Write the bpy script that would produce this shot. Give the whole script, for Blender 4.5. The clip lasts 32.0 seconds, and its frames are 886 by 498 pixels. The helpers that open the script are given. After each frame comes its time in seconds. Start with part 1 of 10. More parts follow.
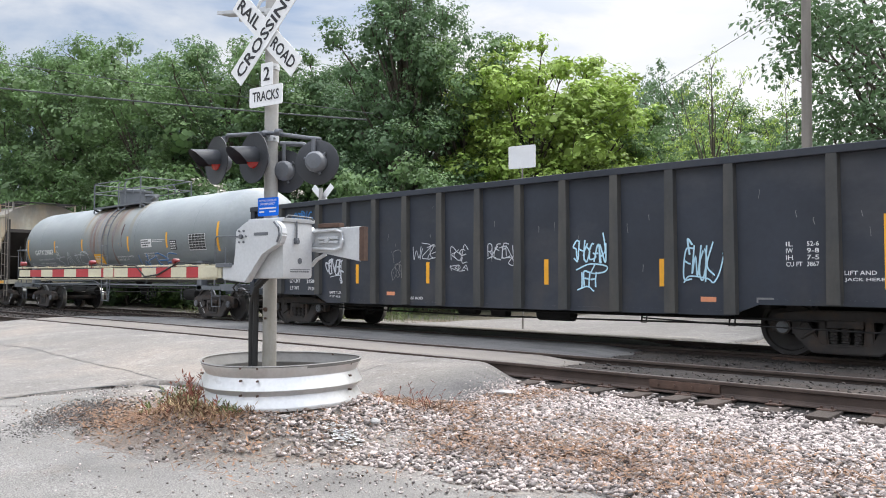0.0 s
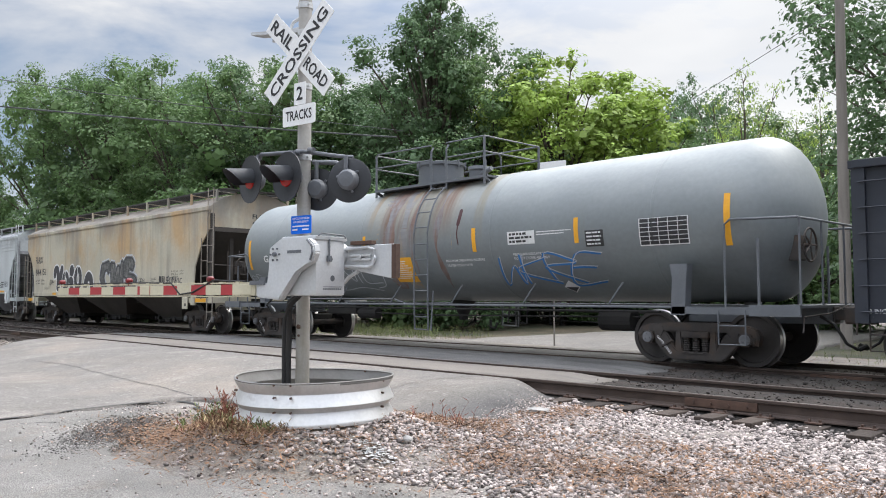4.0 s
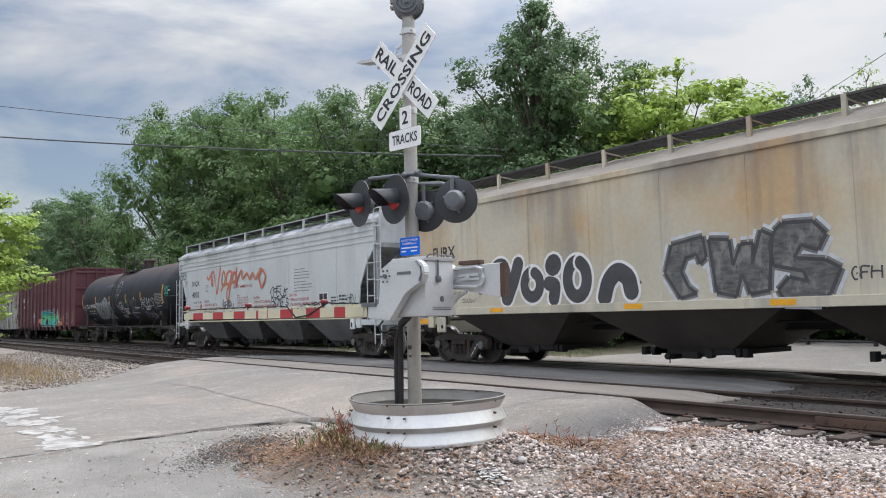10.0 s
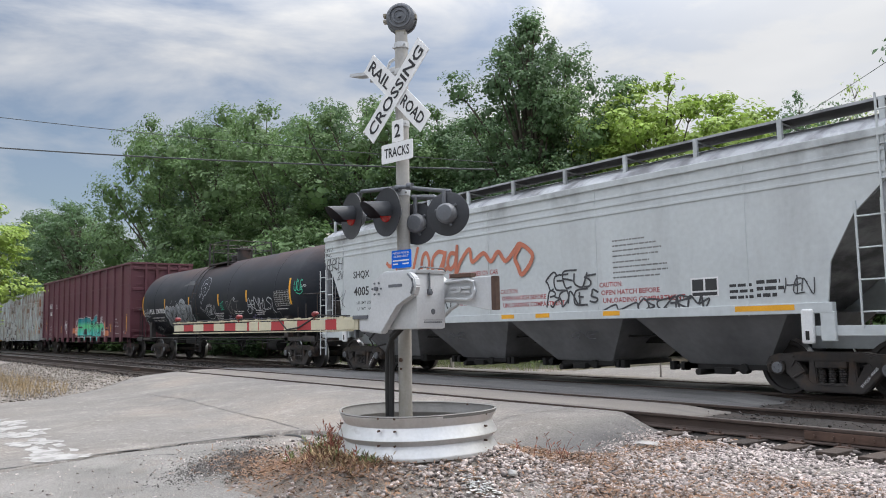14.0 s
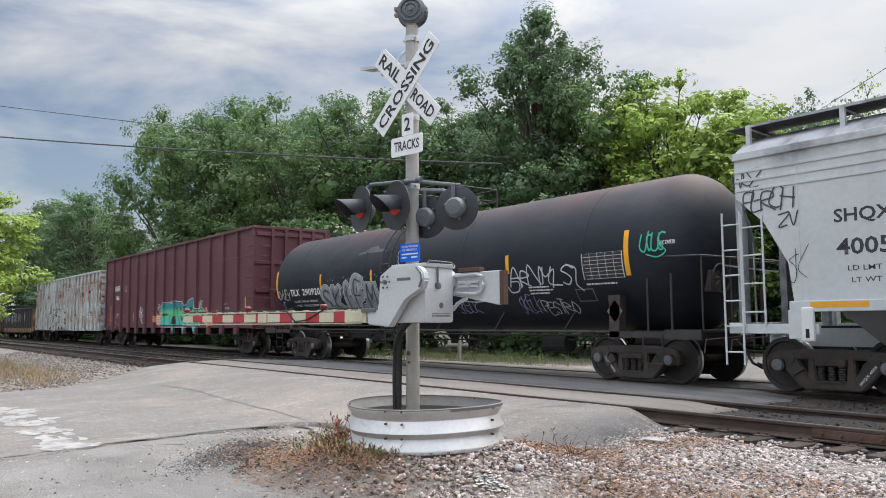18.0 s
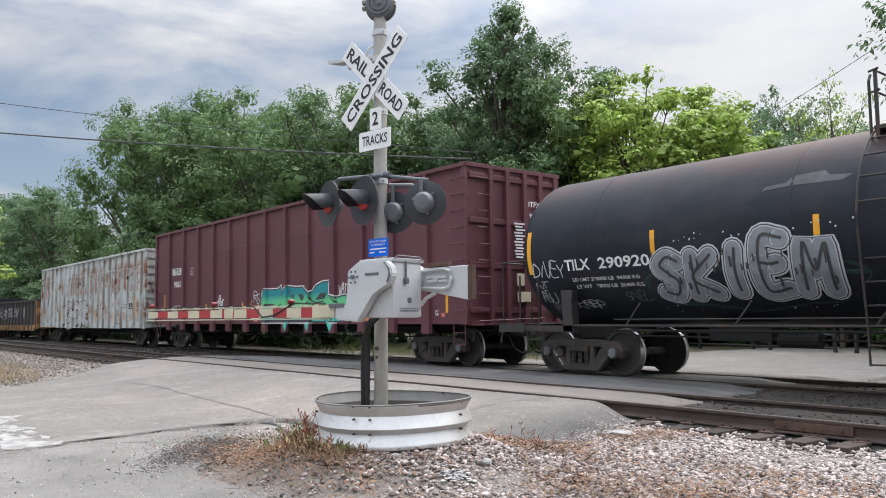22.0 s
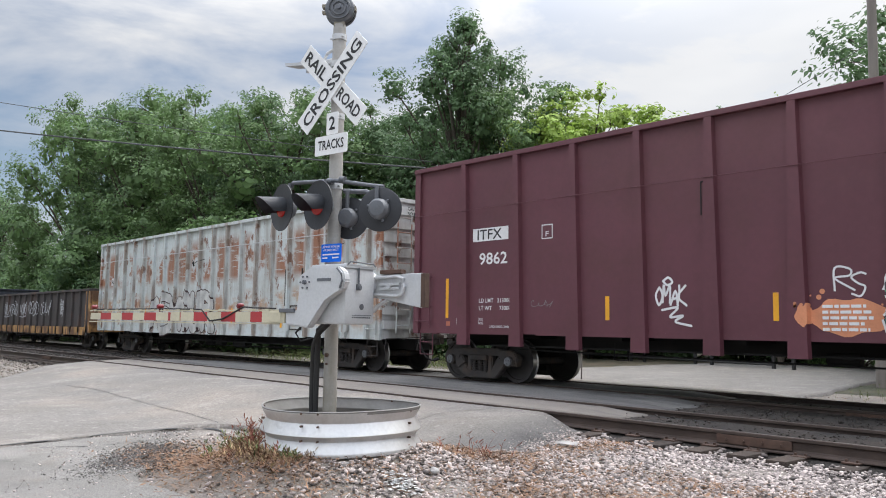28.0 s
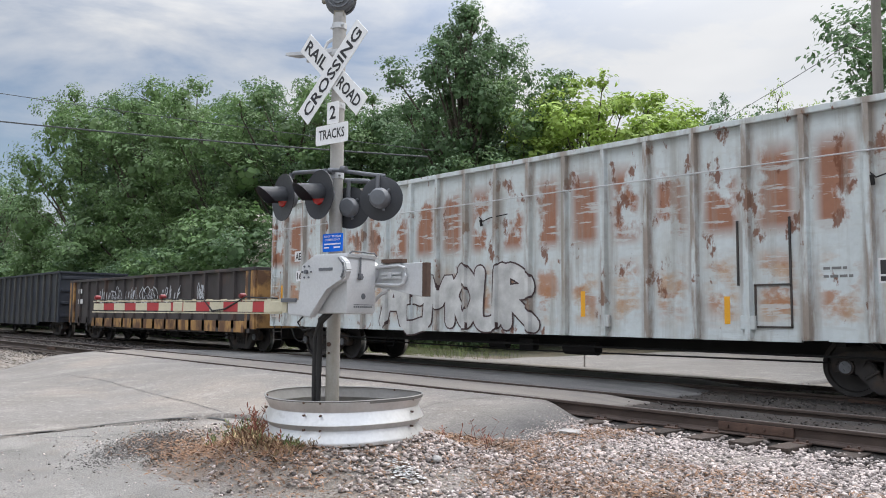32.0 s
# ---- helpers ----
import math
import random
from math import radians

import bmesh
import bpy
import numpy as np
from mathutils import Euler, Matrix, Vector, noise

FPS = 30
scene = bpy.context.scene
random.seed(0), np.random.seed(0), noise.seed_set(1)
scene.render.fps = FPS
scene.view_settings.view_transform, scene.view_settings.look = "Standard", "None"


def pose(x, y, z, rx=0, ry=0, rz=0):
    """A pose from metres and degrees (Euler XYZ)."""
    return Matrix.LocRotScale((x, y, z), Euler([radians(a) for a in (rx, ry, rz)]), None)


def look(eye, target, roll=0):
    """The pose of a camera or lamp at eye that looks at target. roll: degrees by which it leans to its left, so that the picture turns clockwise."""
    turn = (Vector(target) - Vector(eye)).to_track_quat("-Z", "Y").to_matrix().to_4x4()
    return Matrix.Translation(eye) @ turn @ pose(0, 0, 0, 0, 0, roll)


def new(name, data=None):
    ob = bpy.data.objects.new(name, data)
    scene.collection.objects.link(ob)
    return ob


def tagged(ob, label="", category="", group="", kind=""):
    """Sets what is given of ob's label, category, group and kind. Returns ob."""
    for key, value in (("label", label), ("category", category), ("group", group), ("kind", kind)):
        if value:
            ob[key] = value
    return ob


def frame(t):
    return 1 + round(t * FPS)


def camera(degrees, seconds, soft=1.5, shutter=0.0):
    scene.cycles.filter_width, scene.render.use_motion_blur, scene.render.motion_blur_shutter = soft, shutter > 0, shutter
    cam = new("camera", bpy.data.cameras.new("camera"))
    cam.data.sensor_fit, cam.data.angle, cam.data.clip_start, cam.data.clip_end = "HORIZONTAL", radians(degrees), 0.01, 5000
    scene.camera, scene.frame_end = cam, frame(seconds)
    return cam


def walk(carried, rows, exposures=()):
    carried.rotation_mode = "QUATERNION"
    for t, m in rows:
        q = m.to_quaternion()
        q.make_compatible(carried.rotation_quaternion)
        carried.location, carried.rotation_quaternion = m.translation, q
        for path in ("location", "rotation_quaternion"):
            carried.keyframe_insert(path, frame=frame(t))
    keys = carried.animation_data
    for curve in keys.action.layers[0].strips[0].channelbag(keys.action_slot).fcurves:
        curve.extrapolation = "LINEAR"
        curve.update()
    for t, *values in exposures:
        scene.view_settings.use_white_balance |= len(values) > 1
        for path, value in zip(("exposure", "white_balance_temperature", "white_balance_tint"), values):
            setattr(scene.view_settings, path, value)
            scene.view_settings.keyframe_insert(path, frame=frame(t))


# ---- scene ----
cam = camera(58.1, 32.0, 1.0)
PATH = [
    (0, (6.919, -9.039, 1.184), 92.183, -0.047, 43.095),
    (0.5, (6.918, -9.049, 1.188), 92.138, 0.151, 43.572),
    (1, (6.918, -9.043, 1.190), 92.167, 0.218, 43.977),
    (1.5, (6.907, -9.026, 1.184), 92.300, 0.290, 44.308),
    (2, (6.908, -9.038, 1.190), 92.496, 0.276, 44.561),
    (2.5, (6.903, -9.050, 1.188), 92.815, 0.283, 44.831),
    (3, (6.901, -9.051, 1.183), 93.095, 0.277, 45.068),
    (3.5, (6.907, -9.055, 1.191), 93.210, 0.189, 45.202),
    (5.5, (6.891, -9.054, 1.187), 93.863, -0.123, 45.280),
    (6, (6.903, -9.056, 1.179), 93.988, -0.042, 45.443),
    (6.5, (6.908, -9.052, 1.180), 93.951, 0.175, 45.757),
    (7, (6.913, -9.052, 1.178), 93.986, 0.437, 46.297),
    (7.5, (6.918, -9.048, 1.180), 94.095, 0.715, 47.226),
    (8, (6.906, -9.045, 1.189), 94.365, 0.957, 48.478),
    (8.5, (6.913, -9.056, 1.196), 94.629, 1.137, 49.950),
    (9, (6.933, -9.042, 1.195), 94.828, 1.246, 51.509),
    (9.5, (6.902, -9.042, 1.186), 94.918, 1.267, 52.434),
    (10, (6.885, -9.049, 1.192), 94.802, 1.206, 53.019),
    (10.5, (6.903, -9.059, 1.200), 94.702, 1.147, 53.267),
    (11, (6.918, -9.061, 1.194), 94.777, 1.122, 53.373),
    (11.5, (6.899, -9.062, 1.193), 94.946, 1.102, 53.236),
    (12, (6.904, -9.069, 1.193), 95.183, 1.093, 53.126),
    (12.5, (6.907, -9.073, 1.189), 95.397, 1.127, 52.929),
    (13, (6.904, -9.068, 1.192), 95.552, 1.086, 52.675),
    (13.5, (6.903, -9.066, 1.193), 95.664, 1.077, 52.473),
    (14, (6.902, -9.060, 1.191), 95.710, 0.971, 52.399),
    (14.5, (6.898, -9.060, 1.188), 95.734, 0.810, 52.386),
    (16.5, (6.906, -9.071, 1.185), 95.662, 0.473, 52.645),
    (17, (6.908, -9.071, 1.189), 95.579, 0.397, 52.748),
    (17.5, (6.910, -9.063, 1.192), 95.447, 0.350, 52.920),
    (18, (6.906, -9.067, 1.191), 95.277, 0.335, 52.941),
    (18.5, (6.908, -9.072, 1.185), 95.097, 0.366, 53.001),
    (19, (6.901, -9.068, 1.193), 94.839, 0.467, 53.053),
    (19.5, (6.901, -9.074, 1.194), 94.709, 0.598, 53.064),
    (20, (6.912, -9.065, 1.194), 94.635, 0.697, 53.184),
    (20.5, (6.907, -9.072, 1.190), 94.592, 0.765, 52.997),
    (21, (6.911, -9.066, 1.186), 94.588, 0.738, 52.637),
    (21.5, (6.908, -9.061, 1.187), 94.693, 0.627, 51.785),
    (22, (6.906, -9.050, 1.189), 94.910, 0.558, 50.768),
    (22.5, (6.875, -9.082, 1.184), 95.187, 0.509, 49.469),
    (23, (6.835, -9.127, 1.187), 95.273, 0.451, 48.323),
    (23.5, (6.811, -9.132, 1.183), 95.259, 0.440, 47.554),
    (24, (6.811, -9.125, 1.173), 95.150, 0.384, 47.184),
    (24.5, (6.822, -9.123, 1.173), 95.019, 0.062, 46.866),
    (25, (6.838, -9.099, 1.182), 94.937, -0.236, 46.808),
    (25.5, (6.858, -9.093, 1.181), 94.958, -0.508, 46.914),
    (27.5, (6.866, -9.068, 1.180), 95.449, -1.013, 47.032),
    (28, (6.872, -9.070, 1.182), 95.555, -0.782, 47.053),
    (28.5, (6.880, -9.073, 1.181), 95.558, -0.430, 47.087),
    (29, (6.878, -9.062, 1.187), 95.364, -0.090, 47.124),
    (29.5, (6.873, -9.058, 1.189), 95.164, 0.163, 47.147),
    (30, (6.871, -9.057, 1.192), 94.958, 0.273, 47.161),
    (30.5, (6.878, -9.053, 1.187), 94.857, 0.088, 47.209),
    (31, (6.884, -9.051, 1.186), 94.798, -0.122, 47.290),
    (31.5, (6.878, -9.054, 1.187), 94.763, -0.317, 47.306),
    (32, (6.886, -9.059, 1.184), 94.748, -0.499, 47.303),
]
walk(cam, [(t, pose(*eye, rx, ry, rz)) for t, eye, rx, ry, rz in PATH], [(0.0, 0.42), (3.0, 0.3), (6.0, 0.2), (9.0, 0.12), (14.0, 0.06), (18.0, 0.09), (24.0, 0.2), (28.0, 0.2), (32.0, 0.13)]
)

# world: broken cloud over a pale blue sky, sun veiled high up
SUN_YAW, SUN_UP = -4.0, 52.0
world = bpy.data.worlds.new("sky")
scene.world = world
world.use_nodes = True
wn, wl = world.node_tree.nodes, world.node_tree.links
sky = wn.new("ShaderNodeTexSky")
sky.sky_type, sky.sun_disc = "NISHITA", False
sky.sun_elevation, sky.sun_rotation = radians(SUN_UP), radians(-SUN_YAW)
sky.air_density, sky.dust_density, sky.ozone_density = 1.0, 1.5, 2.0
wco = wn.new("ShaderNodeTexCoord")
wmap = wn.new("ShaderNodeMapping")
wmap.inputs["Scale"].default_value = (1.0, 1.0, 3.0)
wmap.inputs["Location"].default_value = (0.35, 0.1, 0.25)
wnoise = wn.new("ShaderNodeTexNoise")
wnoise.inputs["Scale"].default_value = 2.6
wnoise.inputs["Detail"].default_value = 7
wnoise.inputs["Roughness"].default_value = 0.55
wnoise.inputs["Distortion"].default_value = 0.35
wramp = wn.new("ShaderNodeValToRGB")
wramp.color_ramp.elements[0].position, wramp.color_ramp.elements[1].position = 0.4, 0.6
wramp.color_ramp.elements[0].color = (0.15, 0.15, 0.15, 1)
wnoise2 = wn.new("ShaderNodeTexNoise")
wnoise2.inputs["Scale"].default_value = 1.3
wnoise2.inputs["Detail"].default_value = 5
wramp2 = wn.new("ShaderNodeValToRGB")
wramp2.color_ramp.elements[0].position, wramp2.color_ramp.elements[1].position = 0.35, 0.68
wramp2.color_ramp.elements[0].color = (5.9, 6.15, 6.6, 1)
wramp2.color_ramp.elements[1].color = (8.9, 8.8, 8.7, 1)
wmix = wn.new("ShaderNodeMix")
wmix.data_type = "RGBA"
wl.new(wco.outputs["Generated"], wmap.inputs["Vector"])
wl.new(wmap.outputs["Vector"], wnoise.inputs["Vector"])
wl.new(wmap.outputs["Vector"], wnoise2.inputs["Vector"])
wl.new(wnoise.outputs["Fac"], wramp.inputs["Fac"])
wl.new(wnoise2.outputs["Fac"], wramp2.inputs["Fac"])
# the veil of cloud thickens and brightens round the sun
wdot = wn.new("ShaderNodeVectorMath")
wdot.operation = "DOT_PRODUCT"
wdot.inputs[1].default_value = Vector((0.12, 0.88, 0.46)).normalized()
wglow = wn.new("ShaderNodeMapRange")
wglow.interpolation_type = "SMOOTHSTEP"
wglow.inputs["From Min"].default_value, wglow.inputs["From Max"].default_value = 0.5, 1.0
wl.new(wco.outputs["Generated"], wdot.inputs[0])
wl.new(wdot.outputs["Value"], wglow.inputs["Value"])
wveil = wn.new("ShaderNodeMath")
wveil.operation, wveil.use_clamp = "ADD", True
wl.new(wramp.outputs["Color"], wveil.inputs[0])
wl.new(wglow.outputs["Result"], wveil.inputs[1])
wgain = wn.new("ShaderNodeMath")
wgain.operation = "MULTIPLY_ADD"
wgain.inputs[1].default_value, wgain.inputs[2].default_value = 0.14, 1.0
wl.new(wglow.outputs["Result"], wgain.inputs[0])
wbright = wn.new("ShaderNodeVectorMath")
wbright.operation = "SCALE"
wl.new(wmix.outputs["Result"], wbright.inputs[0])
wl.new(wgain.outputs["Value"], wbright.inputs["Scale"])
wl.new(wveil.outputs["Value"], wmix.inputs["Factor"])
wl.new(sky.outputs["Color"], wmix.inputs["A"])
wl.new(wramp2.outputs["Color"], wmix.inputs["B"])
wl.new(wbright.outputs["Vector"], wn["Background"].inputs["Color"])
# a clouded sky is several times brighter overhead than near the horizon
wsep = wn.new("ShaderNodeSeparateXYZ")
wrise = wn.new("ShaderNodeMapRange")
wrise.interpolation_type = "SMOOTHSTEP"
wrise.inputs["From Min"].default_value, wrise.inputs["From Max"].default_value = 0.3, 0.95
wrise.inputs["To Min"].default_value, wrise.inputs["To Max"].default_value = 0.096, 0.53
wl.new(wco.outputs["Generated"], wsep.inputs["Vector"])
wl.new(wsep.outputs["Z"], wrise.inputs["Value"])
wl.new(wrise.outputs["Result"], wn["Background"].inputs["Strength"])

sun = new("sun", bpy.data.lights.new("sun", "SUN"))
sun.data.energy, sun.data.angle, sun.data.color = 1.7, radians(40), (1.0, 0.95, 0.88)
sd = Vector((-math.sin(radians(SUN_YAW)) * math.cos(radians(SUN_UP)), math.cos(radians(SUN_YAW)) * math.cos(radians(SUN_UP)), math.sin(radians(SUN_UP))))
sun.matrix_basis = look(sd * 60, (0, 0, 0))

# ---- materials ----
MATS = {}


def mat(name, base, rough=0.6, metal=0.0, var=0.22, vscale=1.2, fine=35.0, bump=0.1, stains=(), emit=None, stretch=(1, 1, 1), fine_amount=0.05, by_object=0.0, through_light=0.0, sheen=0.5):
    """stains: layers of dirt, wear or painted shading, each (colour, (scale x, y, z), low, high, zone, strength); zone:
    None, (z low, z high) or (z low, z high, x, half width) or (z low, z high, x of a rib, rib spacing, inset from the
    rib, z of the upper end)"""
    m = bpy.data.materials.new(name)
    MATS[name] = m
    m.use_nodes = True
    n, l = m.node_tree.nodes, m.node_tree.links
    b = n["Principled BSDF"]
    b.inputs["Roughness"].default_value, b.inputs["Metallic"].default_value = rough, metal
    b.inputs["Specular IOR Level"].default_value = sheen
    co = n.new("ShaderNodeTexCoord")
    mp = n.new("ShaderNodeMapping")
    mp.inputs["Scale"].default_value = stretch
    l.new(co.outputs["Object"], mp.inputs["Vector"])
    big, small = n.new("ShaderNodeTexNoise"), n.new("ShaderNodeTexNoise")
    big.inputs["Scale"].default_value, big.inputs["Detail"].default_value = vscale, 6
    small.inputs["Scale"].default_value, small.inputs["Detail"].default_value = fine, 4
    l.new(mp.outputs["Vector"], big.inputs["Vector"])
    l.new(co.outputs["Object"], small.inputs["Vector"])
    ramp = n.new("ShaderNodeValToRGB")
    ramp.color_ramp.elements[0].position, ramp.color_ramp.elements[1].position = 0.3, 0.7
    ramp.color_ramp.elements[0].color = (*[c * (1 - var) for c in base], 1)
    ramp.color_ramp.elements[1].color = (*[min(1, c * (1 + var)) for c in base], 1)
    l.new(big.outputs["Fac"], ramp.inputs["Fac"])
    out = ramp.outputs["Color"]
    for colour, scale, low, high, zone, strength in stains:
        sm = n.new("ShaderNodeMapping")
        sm.inputs["Scale"].default_value = scale
        sm.inputs["Location"].default_value = (len(n) * 1.7, 0.3, len(n) * 0.9)
        st = n.new("ShaderNodeTexNoise")
        st.inputs["Scale"].default_value, st.inputs["Detail"].default_value = 1.0, 8
        st.inputs["Roughness"].default_value = 0.62
        l.new(co.outputs["Object"], sm.inputs["Vector"])
        l.new(sm.outputs["Vector"], st.inputs["Vector"])
        rr = n.new("ShaderNodeMapRange")
        rr.inputs["From Min"].default_value, rr.inputs["From Max"].default_value = low, high
        rr.inputs["To Max"].default_value = strength
        l.new(st.outputs["Fac"], rr.inputs["Value"])
        fac = rr.outputs["Result"]
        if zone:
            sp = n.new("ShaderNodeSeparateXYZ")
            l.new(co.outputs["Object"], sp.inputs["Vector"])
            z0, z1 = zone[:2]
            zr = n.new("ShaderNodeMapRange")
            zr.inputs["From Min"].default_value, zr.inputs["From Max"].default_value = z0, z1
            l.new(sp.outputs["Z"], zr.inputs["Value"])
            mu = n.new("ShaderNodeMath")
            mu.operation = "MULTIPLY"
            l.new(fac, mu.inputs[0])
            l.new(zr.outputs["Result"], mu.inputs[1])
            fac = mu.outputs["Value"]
            if len(zone) == 6:
                zt = n.new("ShaderNodeMapRange")
                zt.inputs["From Min"].default_value, zt.inputs["From Max"].default_value = zone[5], zone[5] - 0.35
                l.new(sp.outputs["Z"], zt.inputs["Value"])
                mt = n.new("ShaderNodeMath")
                mt.operation = "MULTIPLY"
                l.new(fac, mt.inputs[0])
                l.new(zt.outputs["Result"], mt.inputs[1])
                fac = mt.outputs["Value"]
            if len(zone) >= 5:
                # one patch in every bay between ribs: x of a rib, the spacing, and where the patch ends and is full
                sh = n.new("ShaderNodeMath")
                sh.operation = "MULTIPLY_ADD"
                sh.inputs[1].default_value, sh.inputs[2].default_value = 1 / zone[3], -zone[2] / zone[3]
                l.new(sp.outputs["X"], sh.inputs[0])
                fr0 = n.new("ShaderNodeMath")
                fr0.operation = "PINGPONG"
                fr0.inputs[1].default_value = 0.5
                l.new(sh.outputs["Value"], fr0.inputs[0])
                xr = n.new("ShaderNodeMapRange")
                xr.inputs["From Min"].default_value, xr.inputs["From Max"].default_value = zone[4], zone[4] + (0.2 if zone[4] < 0.15 else -0.14)
                l.new(fr0.outputs["Value"], xr.inputs["Value"])
                m2 = n.new("ShaderNodeMath")
                m2.operation = "MULTIPLY"
                l.new(fac, m2.inputs[0])
                l.new(xr.outputs["Result"], m2.inputs[1])
                fac = m2.outputs["Value"]
            if len(zone) == 4:
                off = n.new("ShaderNodeMath")
                off.operation = "SUBTRACT"
                off.inputs[1].default_value = zone[2]
                l.new(sp.outputs["X"], off.inputs[0])
                ab = n.new("ShaderNodeMath")
                ab.operation = "ABSOLUTE"
                l.new(off.outputs["Value"], ab.inputs[0])
                xr = n.new("ShaderNodeMapRange")
                xr.inputs["From Min"].default_value, xr.inputs["From Max"].default_value = zone[3], zone[3] * 0.55
                l.new(ab.outputs["Value"], xr.inputs["Value"])
                m2 = n.new("ShaderNodeMath")
                m2.operation = "MULTIPLY"
                l.new(fac, m2.inputs[0])
                l.new(xr.outputs["Result"], m2.inputs[1])
                fac = m2.outputs["Value"]
        mx = n.new("ShaderNodeMix")
        mx.data_type = "RGBA"
        mx.inputs["B"].default_value = (*colour, 1)
        l.new(fac, mx.inputs["Factor"])
        l.new(out, mx.inputs["A"])
        out = mx.outputs["Result"]
    fr = n.new("ShaderNodeMapRange")
    fr.inputs["From Min"].default_value, fr.inputs["From Max"].default_value = 0.3, 0.7
    fr.inputs["To Min"].default_value, fr.inputs["To Max"].default_value = 1 - fine_amount, 1 + fine_amount
    l.new(small.outputs["Fac"], fr.inputs["Value"])
    vm = n.new("ShaderNodeVectorMath")
    vm.operation = "SCALE"
    l.new(out, vm.inputs[0])
    l.new(fr.outputs["Result"], vm.inputs["Scale"])
    out = vm.outputs["Vector"]
    if by_object:
        oi = n.new("ShaderNodeObjectInfo") if by_object > 0 else n.new("ShaderNodeNewGeometry")
        orr = n.new("ShaderNodeMapRange")
        orr.inputs["To Min"].default_value, orr.inputs["To Max"].default_value = 1 - abs(by_object), 1 + abs(by_object)
        l.new(oi.outputs["Random" if by_object > 0 else "Random Per Island"], orr.inputs["Value"])
        v2 = n.new("ShaderNodeVectorMath")
        v2.operation = "SCALE"
        l.new(out, v2.inputs[0])
        l.new(orr.outputs["Result"], v2.inputs["Scale"])
        out = v2.outputs["Vector"]
    l.new(out, b.inputs["Base Color"])
    if bump:
        bp = n.new("ShaderNodeBump")
        bp.inputs["Strength"].default_value, bp.inputs["Distance"].default_value = bump, 0.02
        l.new(small.outputs["Fac"], bp.inputs["Height"])
        l.new(bp.outputs["Normal"], b.inputs["Normal"])
    if emit:
        b.inputs["Emission Color"].default_value = (*emit[0], 1)
        b.inputs["Emission Strength"].default_value = emit[1]
    if through_light:
        tr = n.new("ShaderNodeBsdfTranslucent")
        ms = n.new("ShaderNodeMixShader")
        ms.inputs["Fac"].default_value = through_light
        l.new(out, tr.inputs["Color"])
        l.new(b.outputs["BSDF"], ms.inputs[1])
        l.new(tr.outputs["BSDF"], ms.inputs[2])
        l.new(ms.outputs["Shader"], n["Material Output"].inputs["Surface"])
    return m


RUST = (0.16, 0.055, 0.022)
M_ROAD = mat("worn_road", (0.158, 0.146, 0.134), 0.9, var=0.15, vscale=0.5, fine=32, bump=0.5, stretch=(1, 0.45, 1), fine_amount=0.28,
             stains=[((0.15, 0.135, 0.12), (0.7, 0.35, 1), 0.46, 0.66, None, 0.75), ((0.235, 0.2, 0.168), (0.25, 0.3, 1), 0.5, 0.66, None, 0.7), ((0.27, 0.25, 0.225), (1.3, 1.0, 1), 0.52, 0.72, None, 0.5), ((0.075, 0.07, 0.067), (0.5, 0.3, 1), 0.6, 0.75, None, 0.6), ((0.11, 0.1, 0.092), (4, 3, 1), 0.57, 0.68, None, 0.5), ((0.33, 0.31, 0.29), (9, 6, 1), 0.58, 0.66, None, 0.5)])
M_PATCH = mat("tan_asphalt", (0.18, 0.16, 0.14), 0.9, var=0.16, vscale=0.9, fine=70, bump=0.3, stretch=(0.35, 1, 1), stains=[((0.1, 0.095, 0.09), (0.5, 2.2, 1), 0.54, 0.72, None, 0.7)])
M_DARKROAD = mat("dark_asphalt", (0.12, 0.116, 0.112), 0.88, var=0.2, vscale=0.6, fine=80, bump=0.35, stretch=(0.3, 1, 1), fine_amount=0.3, stains=[((0.05, 0.048, 0.047), (0.4, 1.6, 1), 0.5, 0.66, None, 0.8), ((0.22, 0.21, 0.195), (0.3, 2.5, 1), 0.58, 0.7, None, 0.6)])
M_LOBE = mat("dark_patched_asphalt", (0.158, 0.146, 0.134), 0.92, var=0.15, vscale=0.5, fine=42, bump=0.8, stretch=(1, 0.45, 1), fine_amount=0.35, sheen=0.3,
             stains=[((0.15, 0.135, 0.12), (0.7, 0.35, 1), 0.46, 0.66, None, 0.75), ((0.235, 0.2, 0.168), (0.25, 0.3, 1), 0.5, 0.66, None, 0.7), ((0.27, 0.25, 0.225), (1.3, 1.0, 1), 0.52, 0.72, None, 0.5), ((0.075, 0.07, 0.067), (0.5, 0.3, 1), 0.6, 0.75, None, 0.6), ((0.11, 0.1, 0.092), (4, 3, 1), 0.57, 0.68, None, 0.5), ((0.33, 0.31, 0.29), (9, 6, 1), 0.58, 0.66, None, 0.5), ((0.082, 0.08, 0.08), (3, 3, 1), 0.0, 0.2, (-9, -8, 1.5, 2.0), 0.75), ((0.045, 0.043, 0.042), (1.2, 1.2, 1), 0.45, 0.62, (-9, -8, 1.5, 1.5), 0.75)])
M_APRON = mat("old_pavement", (0.188, 0.178, 0.164), 0.92, var=0.2, vscale=0.9, fine=75, bump=0.8, fine_amount=0.5,
              stains=[((0.09, 0.083, 0.077), (1.4, 1.4, 1), 0.5, 0.8, None, 0.7), ((0.26, 0.245, 0.23), (0.55, 0.7, 1), 0.5, 0.66, None, 0.5), ((0.2, 0.155, 0.12), (1.8, 1.8, 1), 0.56, 0.78, None, 0.5)])
